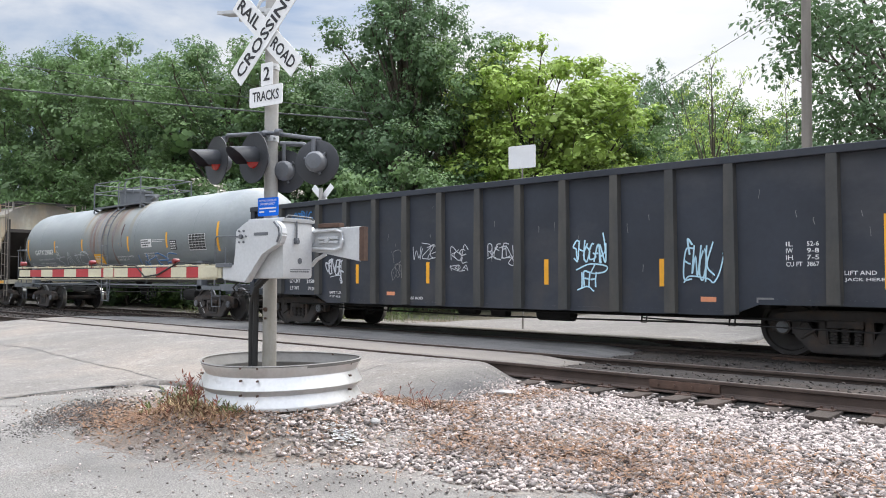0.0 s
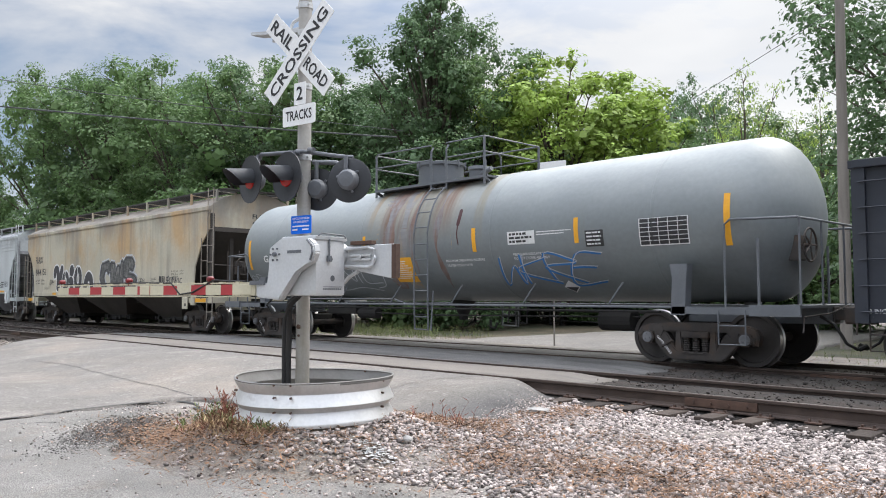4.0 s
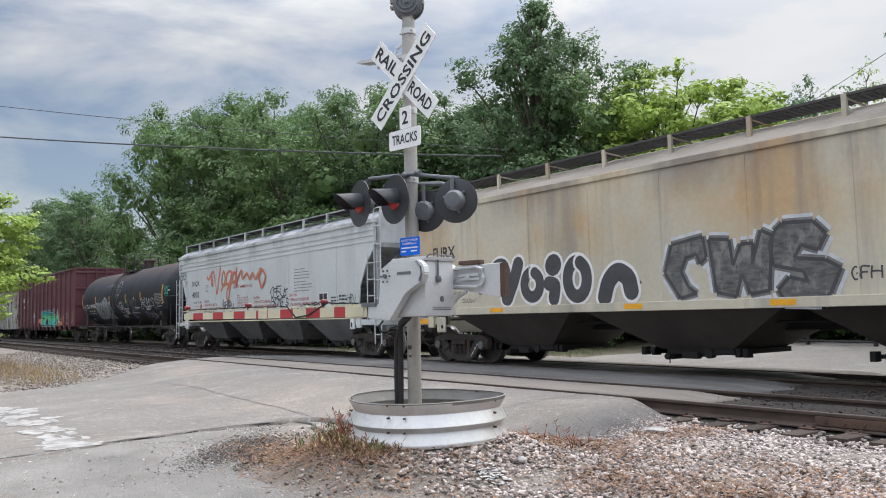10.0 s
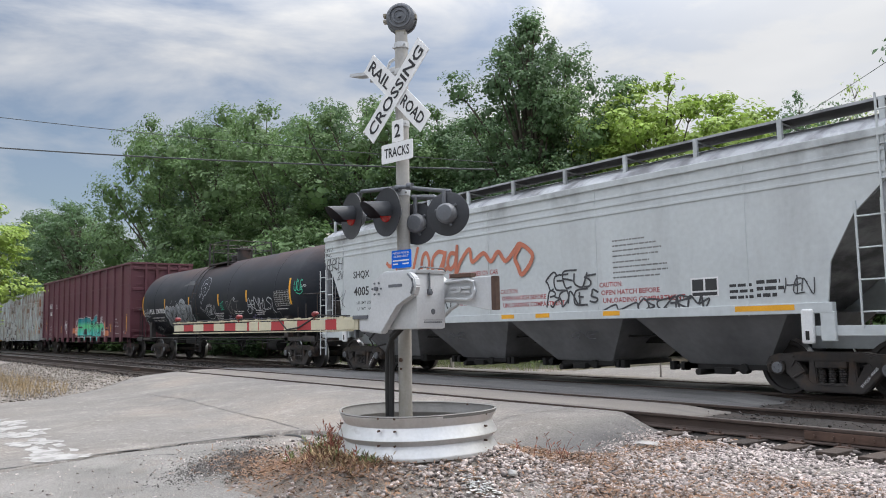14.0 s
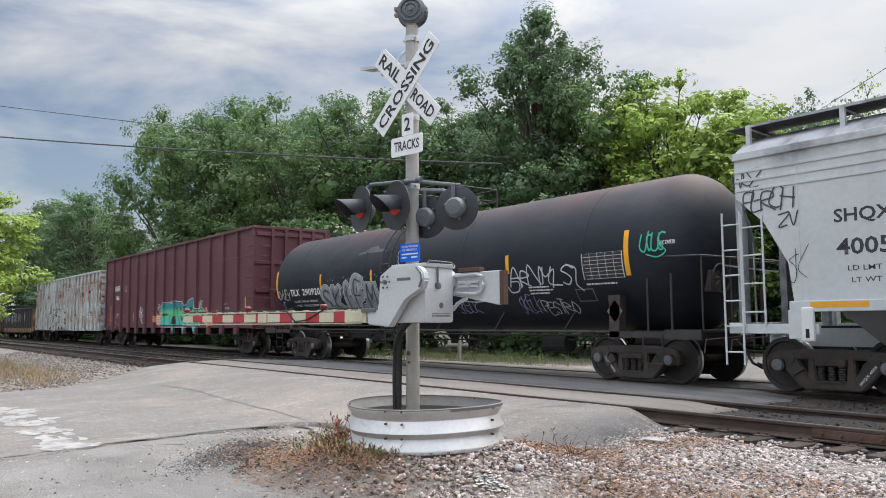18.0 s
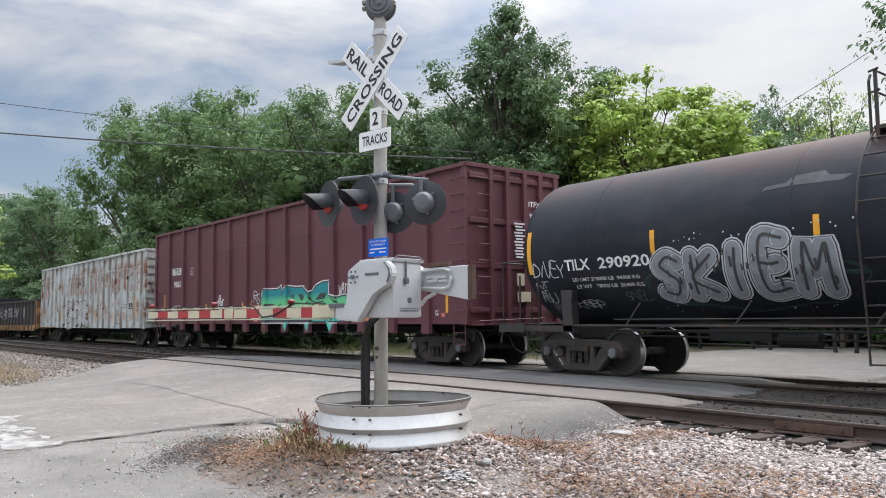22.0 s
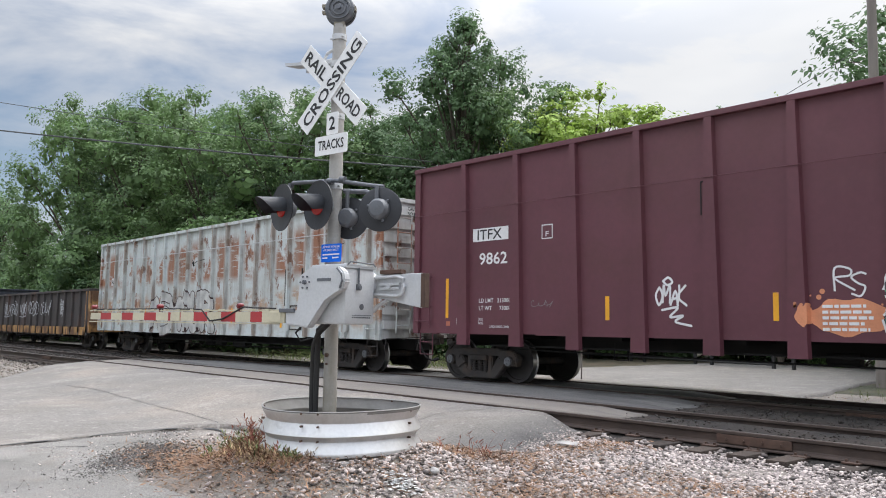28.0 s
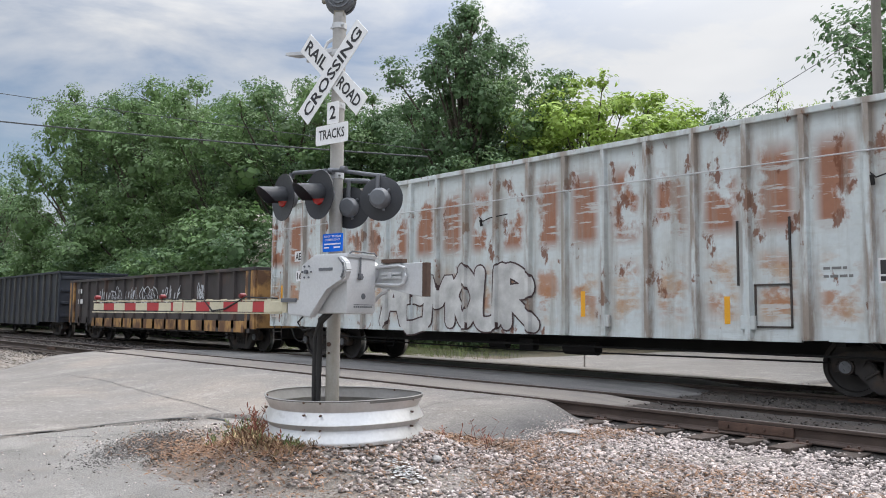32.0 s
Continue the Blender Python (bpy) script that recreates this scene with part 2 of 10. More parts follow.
M_GROUND = mat("stony_dirt", (0.17, 0.15, 0.13), 0.95, var=0.3, vscale=0.8, fine=45, bump=0.8, fine_amount=0.45,
               stains=[((0.17, 0.11, 0.075), (0.8, 0.8, 1), 0.55, 0.7, None, 0.6), ((0.25, 0.235, 0.22), (1.3, 1.3, 1), 0.54, 0.7, None, 0.7)])
M_GRASS = mat("rough_grass", (0.036, 0.04, 0.02), 0.95, var=0.4, vscale=0.5, fine=20, bump=0.8, fine_amount=0.5, stains=[((0.1, 0.075, 0.05), (0.3, 0.3, 1), 0.42, 0.6, None, 0.85)])
M_BALLAST = mat("track_ballast", (0.03, 0.0255, 0.022), 0.95, var=0.35, vscale=1.0, fine=38, bump=1.0, fine_amount=0.55, stains=[((0.06, 0.04, 0.03), (0.3, 1.6, 1), 0.48, 0.66, None, 0.7)])
M_STONE = mat("ballast_stone", (0.33, 0.285, 0.265), 0.9, fine_amount=0.2, var=0.3, vscale=9, fine=60, bump=0.25, by_object=-0.75)
M_STONE2 = mat("sooty_stone", (0.048, 0.04, 0.035), 0.9, var=0.3, vscale=9, fine=60, bump=0.25, by_object=-0.55)
M_LITTER = mat("dry_litter", (0.2, 0.115, 0.068), 0.9, var=0.3, vscale=4, bump=0, by_object=-0.5)
M_STRAW = mat("dry_stalk", (0.33, 0.24, 0.13), 0.9, var=0.3, vscale=4, bump=0, by_object=-0.4)
M_REDWEED = mat("reddish_stalk", (0.2, 0.07, 0.045), 0.9, var=0.3, vscale=4, bump=0, by_object=-0.4)
M_WEED = mat("weed_green", (0.12, 0.145, 0.05), 0.9, var=0.3, vscale=4, bump=0, by_object=-0.4)
M_RAIL = mat("rusty_rail", (0.062, 0.044, 0.036), 0.75, 0.2, var=0.25, vscale=3, fine=60, bump=0.3)
M_RAILTOP = mat("worn_rail_head", (0.11, 0.09, 0.078), 0.45, 0.6, var=0.2, vscale=4, stretch=(0.1, 1, 1))
M_TIE = mat("creosoted_tie", (0.055, 0.041, 0.033), 0.95, var=0.4, vscale=3, fine=50, bump=0.6, stretch=(1, 0.15, 1), by_object=0.3)
M_PAINT_OLD = mat("worn_white_paint", (0.33, 0.32, 0.305), 0.85, var=0.1, vscale=3, fine=40, stains=[((0.2, 0.19, 0.18), (5, 5, 1), 0.46, 0.6, None, 0.9)])
M_GALV = mat("galvanised_steel", (0.6, 0.6, 0.595), 0.5, 0.72, var=0.1, vscale=3, fine=30, bump=0.04, stains=[((0.33, 0.31, 0.28), (3, 3, 6), 0.6, 0.74, None, 0.5)])
M_MAST = mat("weathered_aluminium_paint", (0.34, 0.33, 0.31), 0.6, 0.15, var=0.12, vscale=3, fine=40, stains=[((0.2, 0.17, 0.115), (4, 4, 0.9), 0.3, 0.6, (1.3, 0.7), 0.85)])
M_CAST = mat("silver_paint", (0.52, 0.53, 0.54), 0.5, 0.25, var=0.07, vscale=2.5, fine=40, bump=0.06, stains=[((0.3, 0.27, 0.23), (4, 4, 2), 0.62, 0.75, None, 0.6)])
M_SIGN = mat("white_sheeting", (0.74, 0.74, 0.74), 0.55, var=0.05, vscale=3)
M_BLACK = mat("black_lettering", (0.02, 0.02, 0.022), 0.6, var=0.1, vscale=3, bump=0)
M_SIGNBLUE = mat("blue_sheeting", (0.006, 0.13, 0.66), 0.6, sheen=0.15, var=0.05, vscale=3, bump=0)
M_LAMP = mat("black_lamp_enamel", (0.025, 0.027, 0.032), 0.55, var=0.15, vscale=3)
M_LAMPGREY = mat("grey_lamp_housing", (0.12, 0.127, 0.14), 0.5, 0.2, var=0.1, vscale=4)
M_REDLENS = mat("red_lens", (0.28, 0.006, 0.006), 0.25, var=0.1, vscale=9, bump=0, emit=((1.0, 0.03, 0.02), 0.025))
mat("dull_red_lens", (0.16, 0.012, 0.014), 0.3, bump=0)
M_STRIPE_R = mat("red_stripe", (0.36, 0.03, 0.035), 0.5, var=0.08, vscale=3)
M_STRIPE_W = mat("cream_stripe", (0.52, 0.48, 0.35), 0.5, var=0.08, vscale=3, stains=[((0.4, 0.33, 0.2), (6, 6, 6), 0.6, 0.75, None, 0.6)])
M_CONC = mat("concrete", (0.3, 0.285, 0.27), 0.9, var=0.15, vscale=3, fine=30)
M_CABLE = mat("black_cable", (0.02, 0.02, 0.02), 0.7, bump=0)
# black cable lightened to grey, its highlight put into the colour
M_WIRE = mat("highlit_black_cable", (0.075, 0.08, 0.08), 0.45, bump=0)
M_WOODPOLE = mat("weathered_pole", (0.2, 0.18, 0.16), 0.9, var=0.2, vscale=2, stretch=(4, 4, 0.3), fine=30)
M_RUSTY = mat("rusted_iron", (0.085, 0.05, 0.036), 0.85, var=0.35, vscale=5, fine=30, bump=0.3)
# rolling stock
M_TRUCK = mat("grimy_truck", (0.052, 0.046, 0.043), 0.8, 0.1, var=0.3, vscale=3, fine=25, stains=[((0.1, 0.065, 0.045), (3, 3, 3), 0.5, 0.68, None, 0.7)])
M_HUB = mat("dusty_blue_grey_cap", (0.17, 0.175, 0.185), 0.6, 0.2, var=0.2, vscale=6)
M_WHEEL = mat("dusty_wheel", (0.045, 0.04, 0.038), 0.65, 0.3, var=0.2, vscale=3, fine=30)
M_TREAD = mat("bright_tread", (0.4, 0.39, 0.38), 0.3, 0.9, var=0.15, vscale=4)
M_UNDER = mat("underframe_grime", (0.014, 0.013, 0.0125), 0.85, var=0.3, vscale=2)
M_BLACKCAR = mat("black_gondola_paint", (0.025, 0.03, 0.041), 0.5, sheen=0.4, var=0.2, vscale=0.8, fine=14, bump=0.04, stains=[((0.075, 0.062, 0.05), (0.8, 0.8, 0.5), 0.5, 0.75, (1.6, 0.7), 0.8), ((0.055, 0.055, 0.06), (0.6, 0.6, 1.3), 0.5, 0.7, None, 0.5)])
M_BLACKRIB = mat("dusty_black_rib_paint", (0.04, 0.041, 0.041), 0.65, var=0.2, vscale=1.2, fine=14, bump=0.05, stains=[((0.085, 0.078, 0.064), (2, 2, 0.5), 0.45, 0.7, None, 0.7)])
# first two layers paint the tank's shading, dark below and pale above; rest are streaks
M_TANKGREY = mat("shaded_grey_tank_paint", (0.182, 0.203, 0.21), 0.45, var=0.07, vscale=0.5, fine=12, bump=0.03, stains=[((0.1, 0.105, 0.115), (0.35, 0.35, 1.2), 0.42, 0.68, (2.9, 1.2), 0.75), ((0.4, 0.42, 0.41), (0.3, 0.3, 1.0), 0.3, 0.65, (2.6, 3.9), 0.75), ((0.27, 0.25, 0.19), (1.5, 0.5, 0.25), 0.3, 0.62, (2.3, 3.2, -0.25, 2.1), 0.85), ((0.13, 0.06, 0.035), (4.0, 0.6, 0.15), 0.38, 0.62, (2.1, 2.9, -0.72, 0.85), 0.95), ((0.15, 0.075, 0.045), (6.0, 0.6, 0.12), 0.4, 0.66, (2.4, 3.3, 0.68, 0.5), 0.9), ((0.25, 0.17, 0.09), (3.0, 0.6, 0.2), 0.3, 0.5, (2.6, 3.4, -1.82, 0.13), 0.8), ((0.2, 0.17, 0.11), (3.0, 0.6, 0.2), 0.3, 0.5, (2.3, 3.0, 1.76, 0.16), 0.8)])
M_TANKBLACK = mat("black_tank_paint", (0.017, 0.02, 0.027), 0.55, sheen=0.2, var=0.15, vscale=0.6, fine=12, bump=0.04, stains=[((0.075, 0.035, 0.026), (0.5, 0.8, 0.8), 0.3, 0.6, (3.4, 4.0), 0.85), ((0.05, 0.05, 0.056), (0.5, 0.5, 1), 0.5, 0.7, None, 0.5)])
M_TAN = mat("tan_hopper_paint", (0.49, 0.455, 0.36), 0.65, var=0.12, vscale=0.5, fine=10, bump=0.05,
            stains=[((0.47, 0.29, 0.125), (0.5, 0.5, 0.36), 0.42, 0.62, (2.0, 2.9), 0.75), ((0.2, 0.18, 0.165), (0.9, 0.5, 0.2), 0.42, 0.62, (3.1, 3.9), 0.8), ((0.21, 0.2, 0.18), (1.6, 1, 0.13), 0.5, 0.72, None, 0.75), ((0.3, 0.14, 0.07), (1.4, 1, 0.2), 0.6, 0.74, (2.4, 3.2), 0.7)])
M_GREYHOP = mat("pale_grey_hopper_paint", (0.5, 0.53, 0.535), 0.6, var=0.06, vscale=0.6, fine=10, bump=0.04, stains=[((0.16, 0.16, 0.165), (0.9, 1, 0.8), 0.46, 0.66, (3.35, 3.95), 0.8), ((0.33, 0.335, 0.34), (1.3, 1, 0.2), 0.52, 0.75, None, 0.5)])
M_MAROON = mat("maroon_gondola_paint", (0.108, 0.033, 0.045), 0.55, var=0.14, vscale=0.5, fine=10, bump=0.04, stretch=(1, 1, 0.8), stains=[((0.15, 0.065, 0.07), (0.4, 0.4, 0.5), 0.42, 0.7, (2.6, 3.8), 0.4), ((0.085, 0.03, 0.03), (0.5, 0.5, 0.7), 0.5, 0.7, None, 0.6)])
BAY7 = (8.88, 0.9235)
M_RUSTBOX = mat("peeling_grey_paint", (0.53, 0.575, 0.575), 0.65, var=0.06, vscale=1.0, fine=12, bump=0.08,
                stains=[((0.42, 0.42, 0.38), (2.6, 1.5, 0.6), 0.5, 0.68, None, 0.6),
                        ((0.42, 0.25, 0.13), (1.5, 1.0, 2.2), 0.46, 0.6, (0.95, 1.25, *BAY7, 0.1, 2.35), 0.8), ((0.36, 0.15, 0.06), (1.2, 1.0, 1.7), 0.5, 0.57, (1.1, 1.4, *BAY7, 0.12, 2.3), 0.8),
                        ((0.27, 0.095, 0.036), (0.75, 1.0, 0.55), 0.45, 0.5, (2.45, 2.7, *BAY7, 0.1, 4.05), 0.92), ((0.5, 0.53, 0.52), (1.2, 1.0, 9.0), 0.56, 0.6, None, 0.75), (RUST, (3.0, 1.0, 1.6), 0.6, 0.64, None, 0.9),
                        ((0.2, 0.13, 0.085), (5.0, 1, 0.7), 0.44, 0.58, (0.0, 0.5, *BAY7, 0.2), 0.75), ((0.3, 0.29, 0.26), (4.0, 1, 0.25), 0.5, 0.66, None, 0.6)])
M_RUSTEND = mat("weathered_grey_end_paint", (0.5, 0.51, 0.5), 0.65, var=0.1, vscale=1.0, fine=12, bump=0.08, stains=[((0.3, 0.28, 0.24), (1.5, 2.0, 0.6), 0.48, 0.66, None, 0.7), (RUST, (1.0, 2.0, 1.6), 0.58, 0.64, None, 0.85)])
M_BROWNGON = mat("brown_black_gondola_paint", (0.05, 0.043, 0.042), 0.7, var=0.25, vscale=1, fine=10, stains=[((0.13, 0.06, 0.035), (1.2, 1, 0.4), 0.54, 0.7, None, 0.6)])
M_YELLOWGON = mat("faded_yellow_paint", (0.36, 0.2, 0.07), 0.7, var=0.2, vscale=2, stains=[((0.1, 0.05, 0.03), (3, 1, 1.2), 0.44, 0.56, None, 0.9)])
M_YELLOW = mat("yellow_reflector", (0.75, 0.36, 0.02), 0.45, var=0.08, vscale=4, bump=0)
M_WHITE = mat("white_stencil", (0.68, 0.68, 0.68), 0.6, var=0.08, vscale=4, bump=0)
M_DARKTXT = mat("dark_stencil", (0.03, 0.03, 0.032), 0.6, bump=0)
M_REDTXT = mat("red_stencil", (0.32, 0.05, 0.05), 0.6, bump=0)
M_TANKFIT = mat("grey_fitting_paint", (0.115, 0.125, 0.138), 0.5, var=0.12, vscale=2)
M_TANKFITB = mat("black_fitting_paint", (0.03, 0.027, 0.027), 0.6, var=0.2, vscale=2, stains=[((0.09, 0.05, 0.035), (2, 2, 2), 0.5, 0.66, None, 0.6)])
M_ZINC = mat("darker_inner_zinc", (0.2, 0.195, 0.185), 0.8, 0.1, var=0.2, vscale=3)
mat("dry_plaster", (0.6, 0.6, 0.59), 0.9, var=0.3, vscale=14, fine=60, bump=0.6, stains=[((0.2, 0.18, 0.16), (16, 16, 1), 0.48, 0.58, None, 0.8)])
mat("dried_maroon", (0.06, 0.016, 0.018), 0.5, bump=0)
M_ROOFSOOT = mat("sooty_roof_paint", (0.22, 0.195, 0.165), 0.8, var=0.25, vscale=0.8, stretch=(0.6, 3, 1), stains=[((0.36, 0.33, 0.29), (0.6, 1.5, 1), 0.5, 0.7, None, 0.6)])
M_ROOFGREY = mat("stained_grey_roof_paint", (0.36, 0.37, 0.385), 0.75, var=0.2, vscale=0.8, stretch=(0.6, 3, 1), stains=[((0.1, 0.1, 0.105), (1.6, 0.5, 1), 0.44, 0.6, None, 0.85)])
M_GRATE = mat("grey_grating", (0.06, 0.058, 0.056), 0.8)
M_G_CHALK = mat("pale_spray", (0.5, 0.52, 0.55), 0.7, var=0.15, vscale=5, bump=0)
M_G_SILVER = mat("silver_spray", (0.24, 0.265, 0.29), 0.5, var=0.25, vscale=3, bump=0)
M_G_DARK = mat("charcoal_spray", (0.055, 0.055, 0.06), 0.7, var=0.2, vscale=4, bump=0)
M_G_GREY = mat("grey_spray", (0.17, 0.17, 0.165), 0.7, var=0.25, vscale=4, bump=0)
M_G_BLUE = mat("blue_spray", (0.03, 0.16, 0.42), 0.7, bump=0)
M_G_ICE = mat("ice_blue_spray", (0.45, 0.68, 0.8), 0.7, bump=0)
M_G_TEAL = mat("turquoise_spray", (0.08, 0.5, 0.43), 0.6, var=0.15, vscale=1.5, bump=0, stains=[((0.13, 0.52, 0.2), (1.2, 1, 1.2), 0.2, 0.5, (1.3, 1.62), 0.9), ((0.015, 0.24, 0.27), (1.2, 1, 1.2), 0.0, 0.2, (1.74, 1.98), 1.0)])
M_G_ORANGE = mat("orange_red_spray", (0.48, 0.16, 0.095), 0.7, var=0.2, vscale=2, bump=0)
M_G_PEACH = mat("peach_spray", (0.62, 0.25, 0.13), 0.7, var=0.2, vscale=2, bump=0)
M_G_GREEN = mat("green_spray", (0.04, 0.4, 0.26), 0.7, bump=0)
M_GLASS = mat("window_glass", (0.05, 0.06, 0.07), 0.1, bump=0)
M_SIDING = mat("yellow_siding", (0.6, 0.55, 0.3), 0.7, var=0.08)
M_SHINGLE = mat("grey_shingle", (0.1, 0.1, 0.11), 0.9, var=0.2)
M_BARK = mat("bark", (0.085, 0.07, 0.055), 0.95, var=0.3, vscale=3, stretch=(3, 3, 0.5), fine=14, bump=0.6)
LEAF = dict(rough=0.6, var=0.25, vscale=0.5, fine=3, bump=0, fine_amount=0.1, by_object=-0.25, through_light=0.34)
M_LEAF_DARK = mat("dark_green_leaf", (0.112, 0.188, 0.086), **LEAF)
M_LEAF_MID = mat("mid_green_leaf", (0.135, 0.22, 0.082), **LEAF)
M_LEAF_LIGHT = mat("yellow_green_leaf", (0.3, 0.41, 0.09), **LEAF)
M_BLOSSOM = mat("cream_blossom", (0.5, 0.47, 0.4), 0.8, var=0.2, bump=0, by_object=-0.2)


# ---- mesh helpers ----
def finish(bm, name):
    me = bpy.data.meshes.new(name)
    bmesh.ops.recalc_face_normals(bm, faces=bm.faces)
    bm.to_mesh(me)
    bm.free()
    return me


def part(name, bm, material, parent=None, label="", m=None, smooth=False):
    me = finish(bm, name) if isinstance(bm, bmesh.types.BMesh) else bm
    if material and not me.materials:
        me.materials.append(material)
    if smooth:
        me.shade_smooth()
        me.set_sharp_from_angle(angle=radians(35))
    ob = new(name, me)
    if parent:
        ob.parent = parent
    if m is not None:
        ob.matrix_basis = m
    if label:
        tagged(ob, label)
    return ob


def each(name, bm, material, parent, label="", smooth=False):
    """Every separate piece of the mesh becomes a part of its own."""
    bm.verts.index_update()
    seen, out = set(), []
    for v in bm.verts:
        if v.index in seen:
            continue
        todo, mine = [v], {v.index: v}
        while todo:
            for e in todo.pop().link_edges:
                for w in e.verts:
                    if w.index not in mine:
                        mine[w.index] = w
                        todo.append(w)
        seen |= set(mine)
        order = sorted(mine)
        place = {k: i for i, k in enumerate(order)}
        faces = {f for w in mine.values() for f in w.link_faces}
        b2 = bmesh.new()
        vs = [b2.verts.new(mine[k].co) for k in order]
        for f in sorted(faces, key=lambda f: min(w.index for w in f.verts)):
            b2.faces.new([vs[place[w.index]] for w in f.verts])
        out.append(part(name, b2, material, parent, label, smooth=smooth))
    bm.free()
    return out


def empty(name, m=None):
    ob = new(name)
    if m is not None:
        ob.matrix_basis = m
    return ob


def box(bm, x0, x1, y0, y1, z0, z1, bevel=0.0):
    geo = bmesh.ops.create_cube(bm, size=1, matrix=Matrix.Translation(((x0 + x1) / 2, (y0 + y1) / 2, (z0 + z1) / 2)) @ Matrix.Diagonal((abs(x1 - x0), abs(y1 - y0), abs(z1 - z0), 1)))
    if bevel:
        edges = {e for v in geo["verts"] for e in v.link_edges}
        bmesh.ops.bevel(bm, geom=list(edges), offset=bevel, segments=2, affect="EDGES", profile=0.6)
    return bm


def rod(bm, a, b, r, seg=8, r2=None, caps=True):
    a, b = Vector(a), Vector(b)
    d = b - a
    if d.length < 1e-5:
        return bm
    turn = d.to_track_quat("Z", "Y").to_matrix().to_4x4()
    bmesh.ops.create_cone(bm, cap_ends=caps, segments=seg, radius1=r, radius2=r if r2 is None else r2, depth=d.length, matrix=Matrix.Translation((a + b) / 2) @ turn)
    return bm


def tube(bm, pts, r, seg=6):
    """A swept pipe through the points."""
    pts = [Vector(p) for p in pts]
    rings = []
    for i, p in enumerate(pts):
        t = (pts[min(i + 1, len(pts) - 1)] - pts[max(i - 1, 0)]).normalized()
        q = t.to_track_quat("Z", "Y")
        rings.append([bm.verts.new(p + q @ Vector((r * math.cos(a), r * math.sin(a), 0))) for a in [k * 2 * math.pi / seg for k in range(seg)]])
    for r0, r1 in zip(rings, rings[1:]):
        for k in range(seg):
            bm.faces.new((r0[k], r0[(k + 1) % seg], r1[(k + 1) % seg], r1[k]))
    bm.faces.new(rings[0][::-1])
    bm.faces.new(rings[-1])
    return bm


def prism(bm, poly, y0, y1):
    """A flat outline of (x, z) given thickness from y0 to y1."""
    a = [bm.verts.new((x, y0, z)) for x, z in poly]
    b = [bm.verts.new((x, y1, z)) for x, z in poly]
    bm.faces.new(a)
    bm.faces.new(b[::-1])
    for i in range(len(poly)):
        j = (i + 1) % len(poly)
        bm.faces.new((a[i], b[i], b[j], a[j]))
    return bm


def extrude_x(bm, poly, x0, x1):
    """An outline of (y, z) run along x."""
    a = [bm.verts.new((x0, y, z)) for y, z in poly]
    b = [bm.verts.new((x1, y, z)) for y, z in poly]
    bm.faces.new(a)
    bm.faces.new(b[::-1])
    for i in range(len(poly)):
        j = (i + 1) % len(poly)
        bm.faces.new((a[i], b[i], b[j], a[j]))
    return bm


def lathe(bm, profile, axis="Z", seg=32, centre=(0, 0, 0), caps=False):
    """Turns (radius, height) round an axis."""
    c = Vector(centre)
    rings = []
    for r, h in profile:
        ring = []
        for k in range(seg):
            a = 2 * math.pi * k / seg
            p = {"Z": (r * math.cos(a), r * math.sin(a), h), "Y": (r * math.cos(a), h, r * math.sin(a)), "X": (h, r * math.cos(a), r * math.sin(a))}[axis]
            ring.append(bm.verts.new(c + Vector(p)))
        rings.append(ring)
    for r0, r1 in zip(rings, rings[1:]):
        for k in range(seg):
            bm.faces.new((r0[k], r0[(k + 1) % seg], r1[(k + 1) % seg], r1[k]))
    if caps:
        bm.faces.new(rings[0])
        bm.faces.new(rings[-1][::-1])
    return bm


def clamp01(v):
    return max(0.0, min(1.0, v))


def smooth_step(a, b, v):
    u = clamp01((v - a) / (b - a))
    return u * u * (3 - 2 * u)


def line(v, xs, ys):
    return float(np.interp(v, xs, ys))


def letters(text, x0, x1, z0, z1, bold=0.0):
    """A flat mesh of the words, fitted into a rectangle of (x, z), in the plane y = 0."""
    cu = bpy.data.curves.new("words", "FONT")
    cu.body, cu.offset, cu.resolution_u = text, 0.008 + bold * 1.7, 2
    ob = bpy.data.objects.new("words", cu)
    me = bpy.data.meshes.new_from_object(ob)
    bpy.data.objects.remove(ob)
    co = np.empty(len(me.vertices) * 3, np.float32)
    me.vertices.foreach_get("co", co)
    co = co.reshape(-1, 3)
    lo, hi = co.min(0), co.max(0)
    out = np.zeros_like(co)
    out[:, 0] = x0 + (co[:, 0] - lo[0]) / max(hi[0] - lo[0], 1e-6) * (x1 - x0)
    out[:, 2] = z0 + (co[:, 1] - lo[1]) / max(hi[1] - lo[1], 1e-6) * (z1 - z0)
    me.vertices.foreach_set("co", out.ravel())
    me.materials.clear()
    return me


def ribbon(bm, pts, w):
    """A flat painted stroke of (x, z) points in the plane y = 0."""
    p = np.array(pts, float)
    d = np.gradient(p, axis=0)
    d /= np.maximum(np.linalg.norm(d, axis=1), 1e-6)[:, None]
    n = np.stack([-d[:, 1], d[:, 0]], 1) * w / 2
    k0 = len(bm.verts) // 2
    a = [bm.verts.new((x, -6e-5 * (k0 + k), z)) for k, (x, z) in enumerate(p + n)]
    b = [bm.verts.new((x, -6e-5 * (k0 + k), z)) for k, (x, z) in enumerate(p - n)]
    for i in range(len(p) - 1):
        bm.faces.new((a[i], b[i], b[i + 1], a[i + 1]))


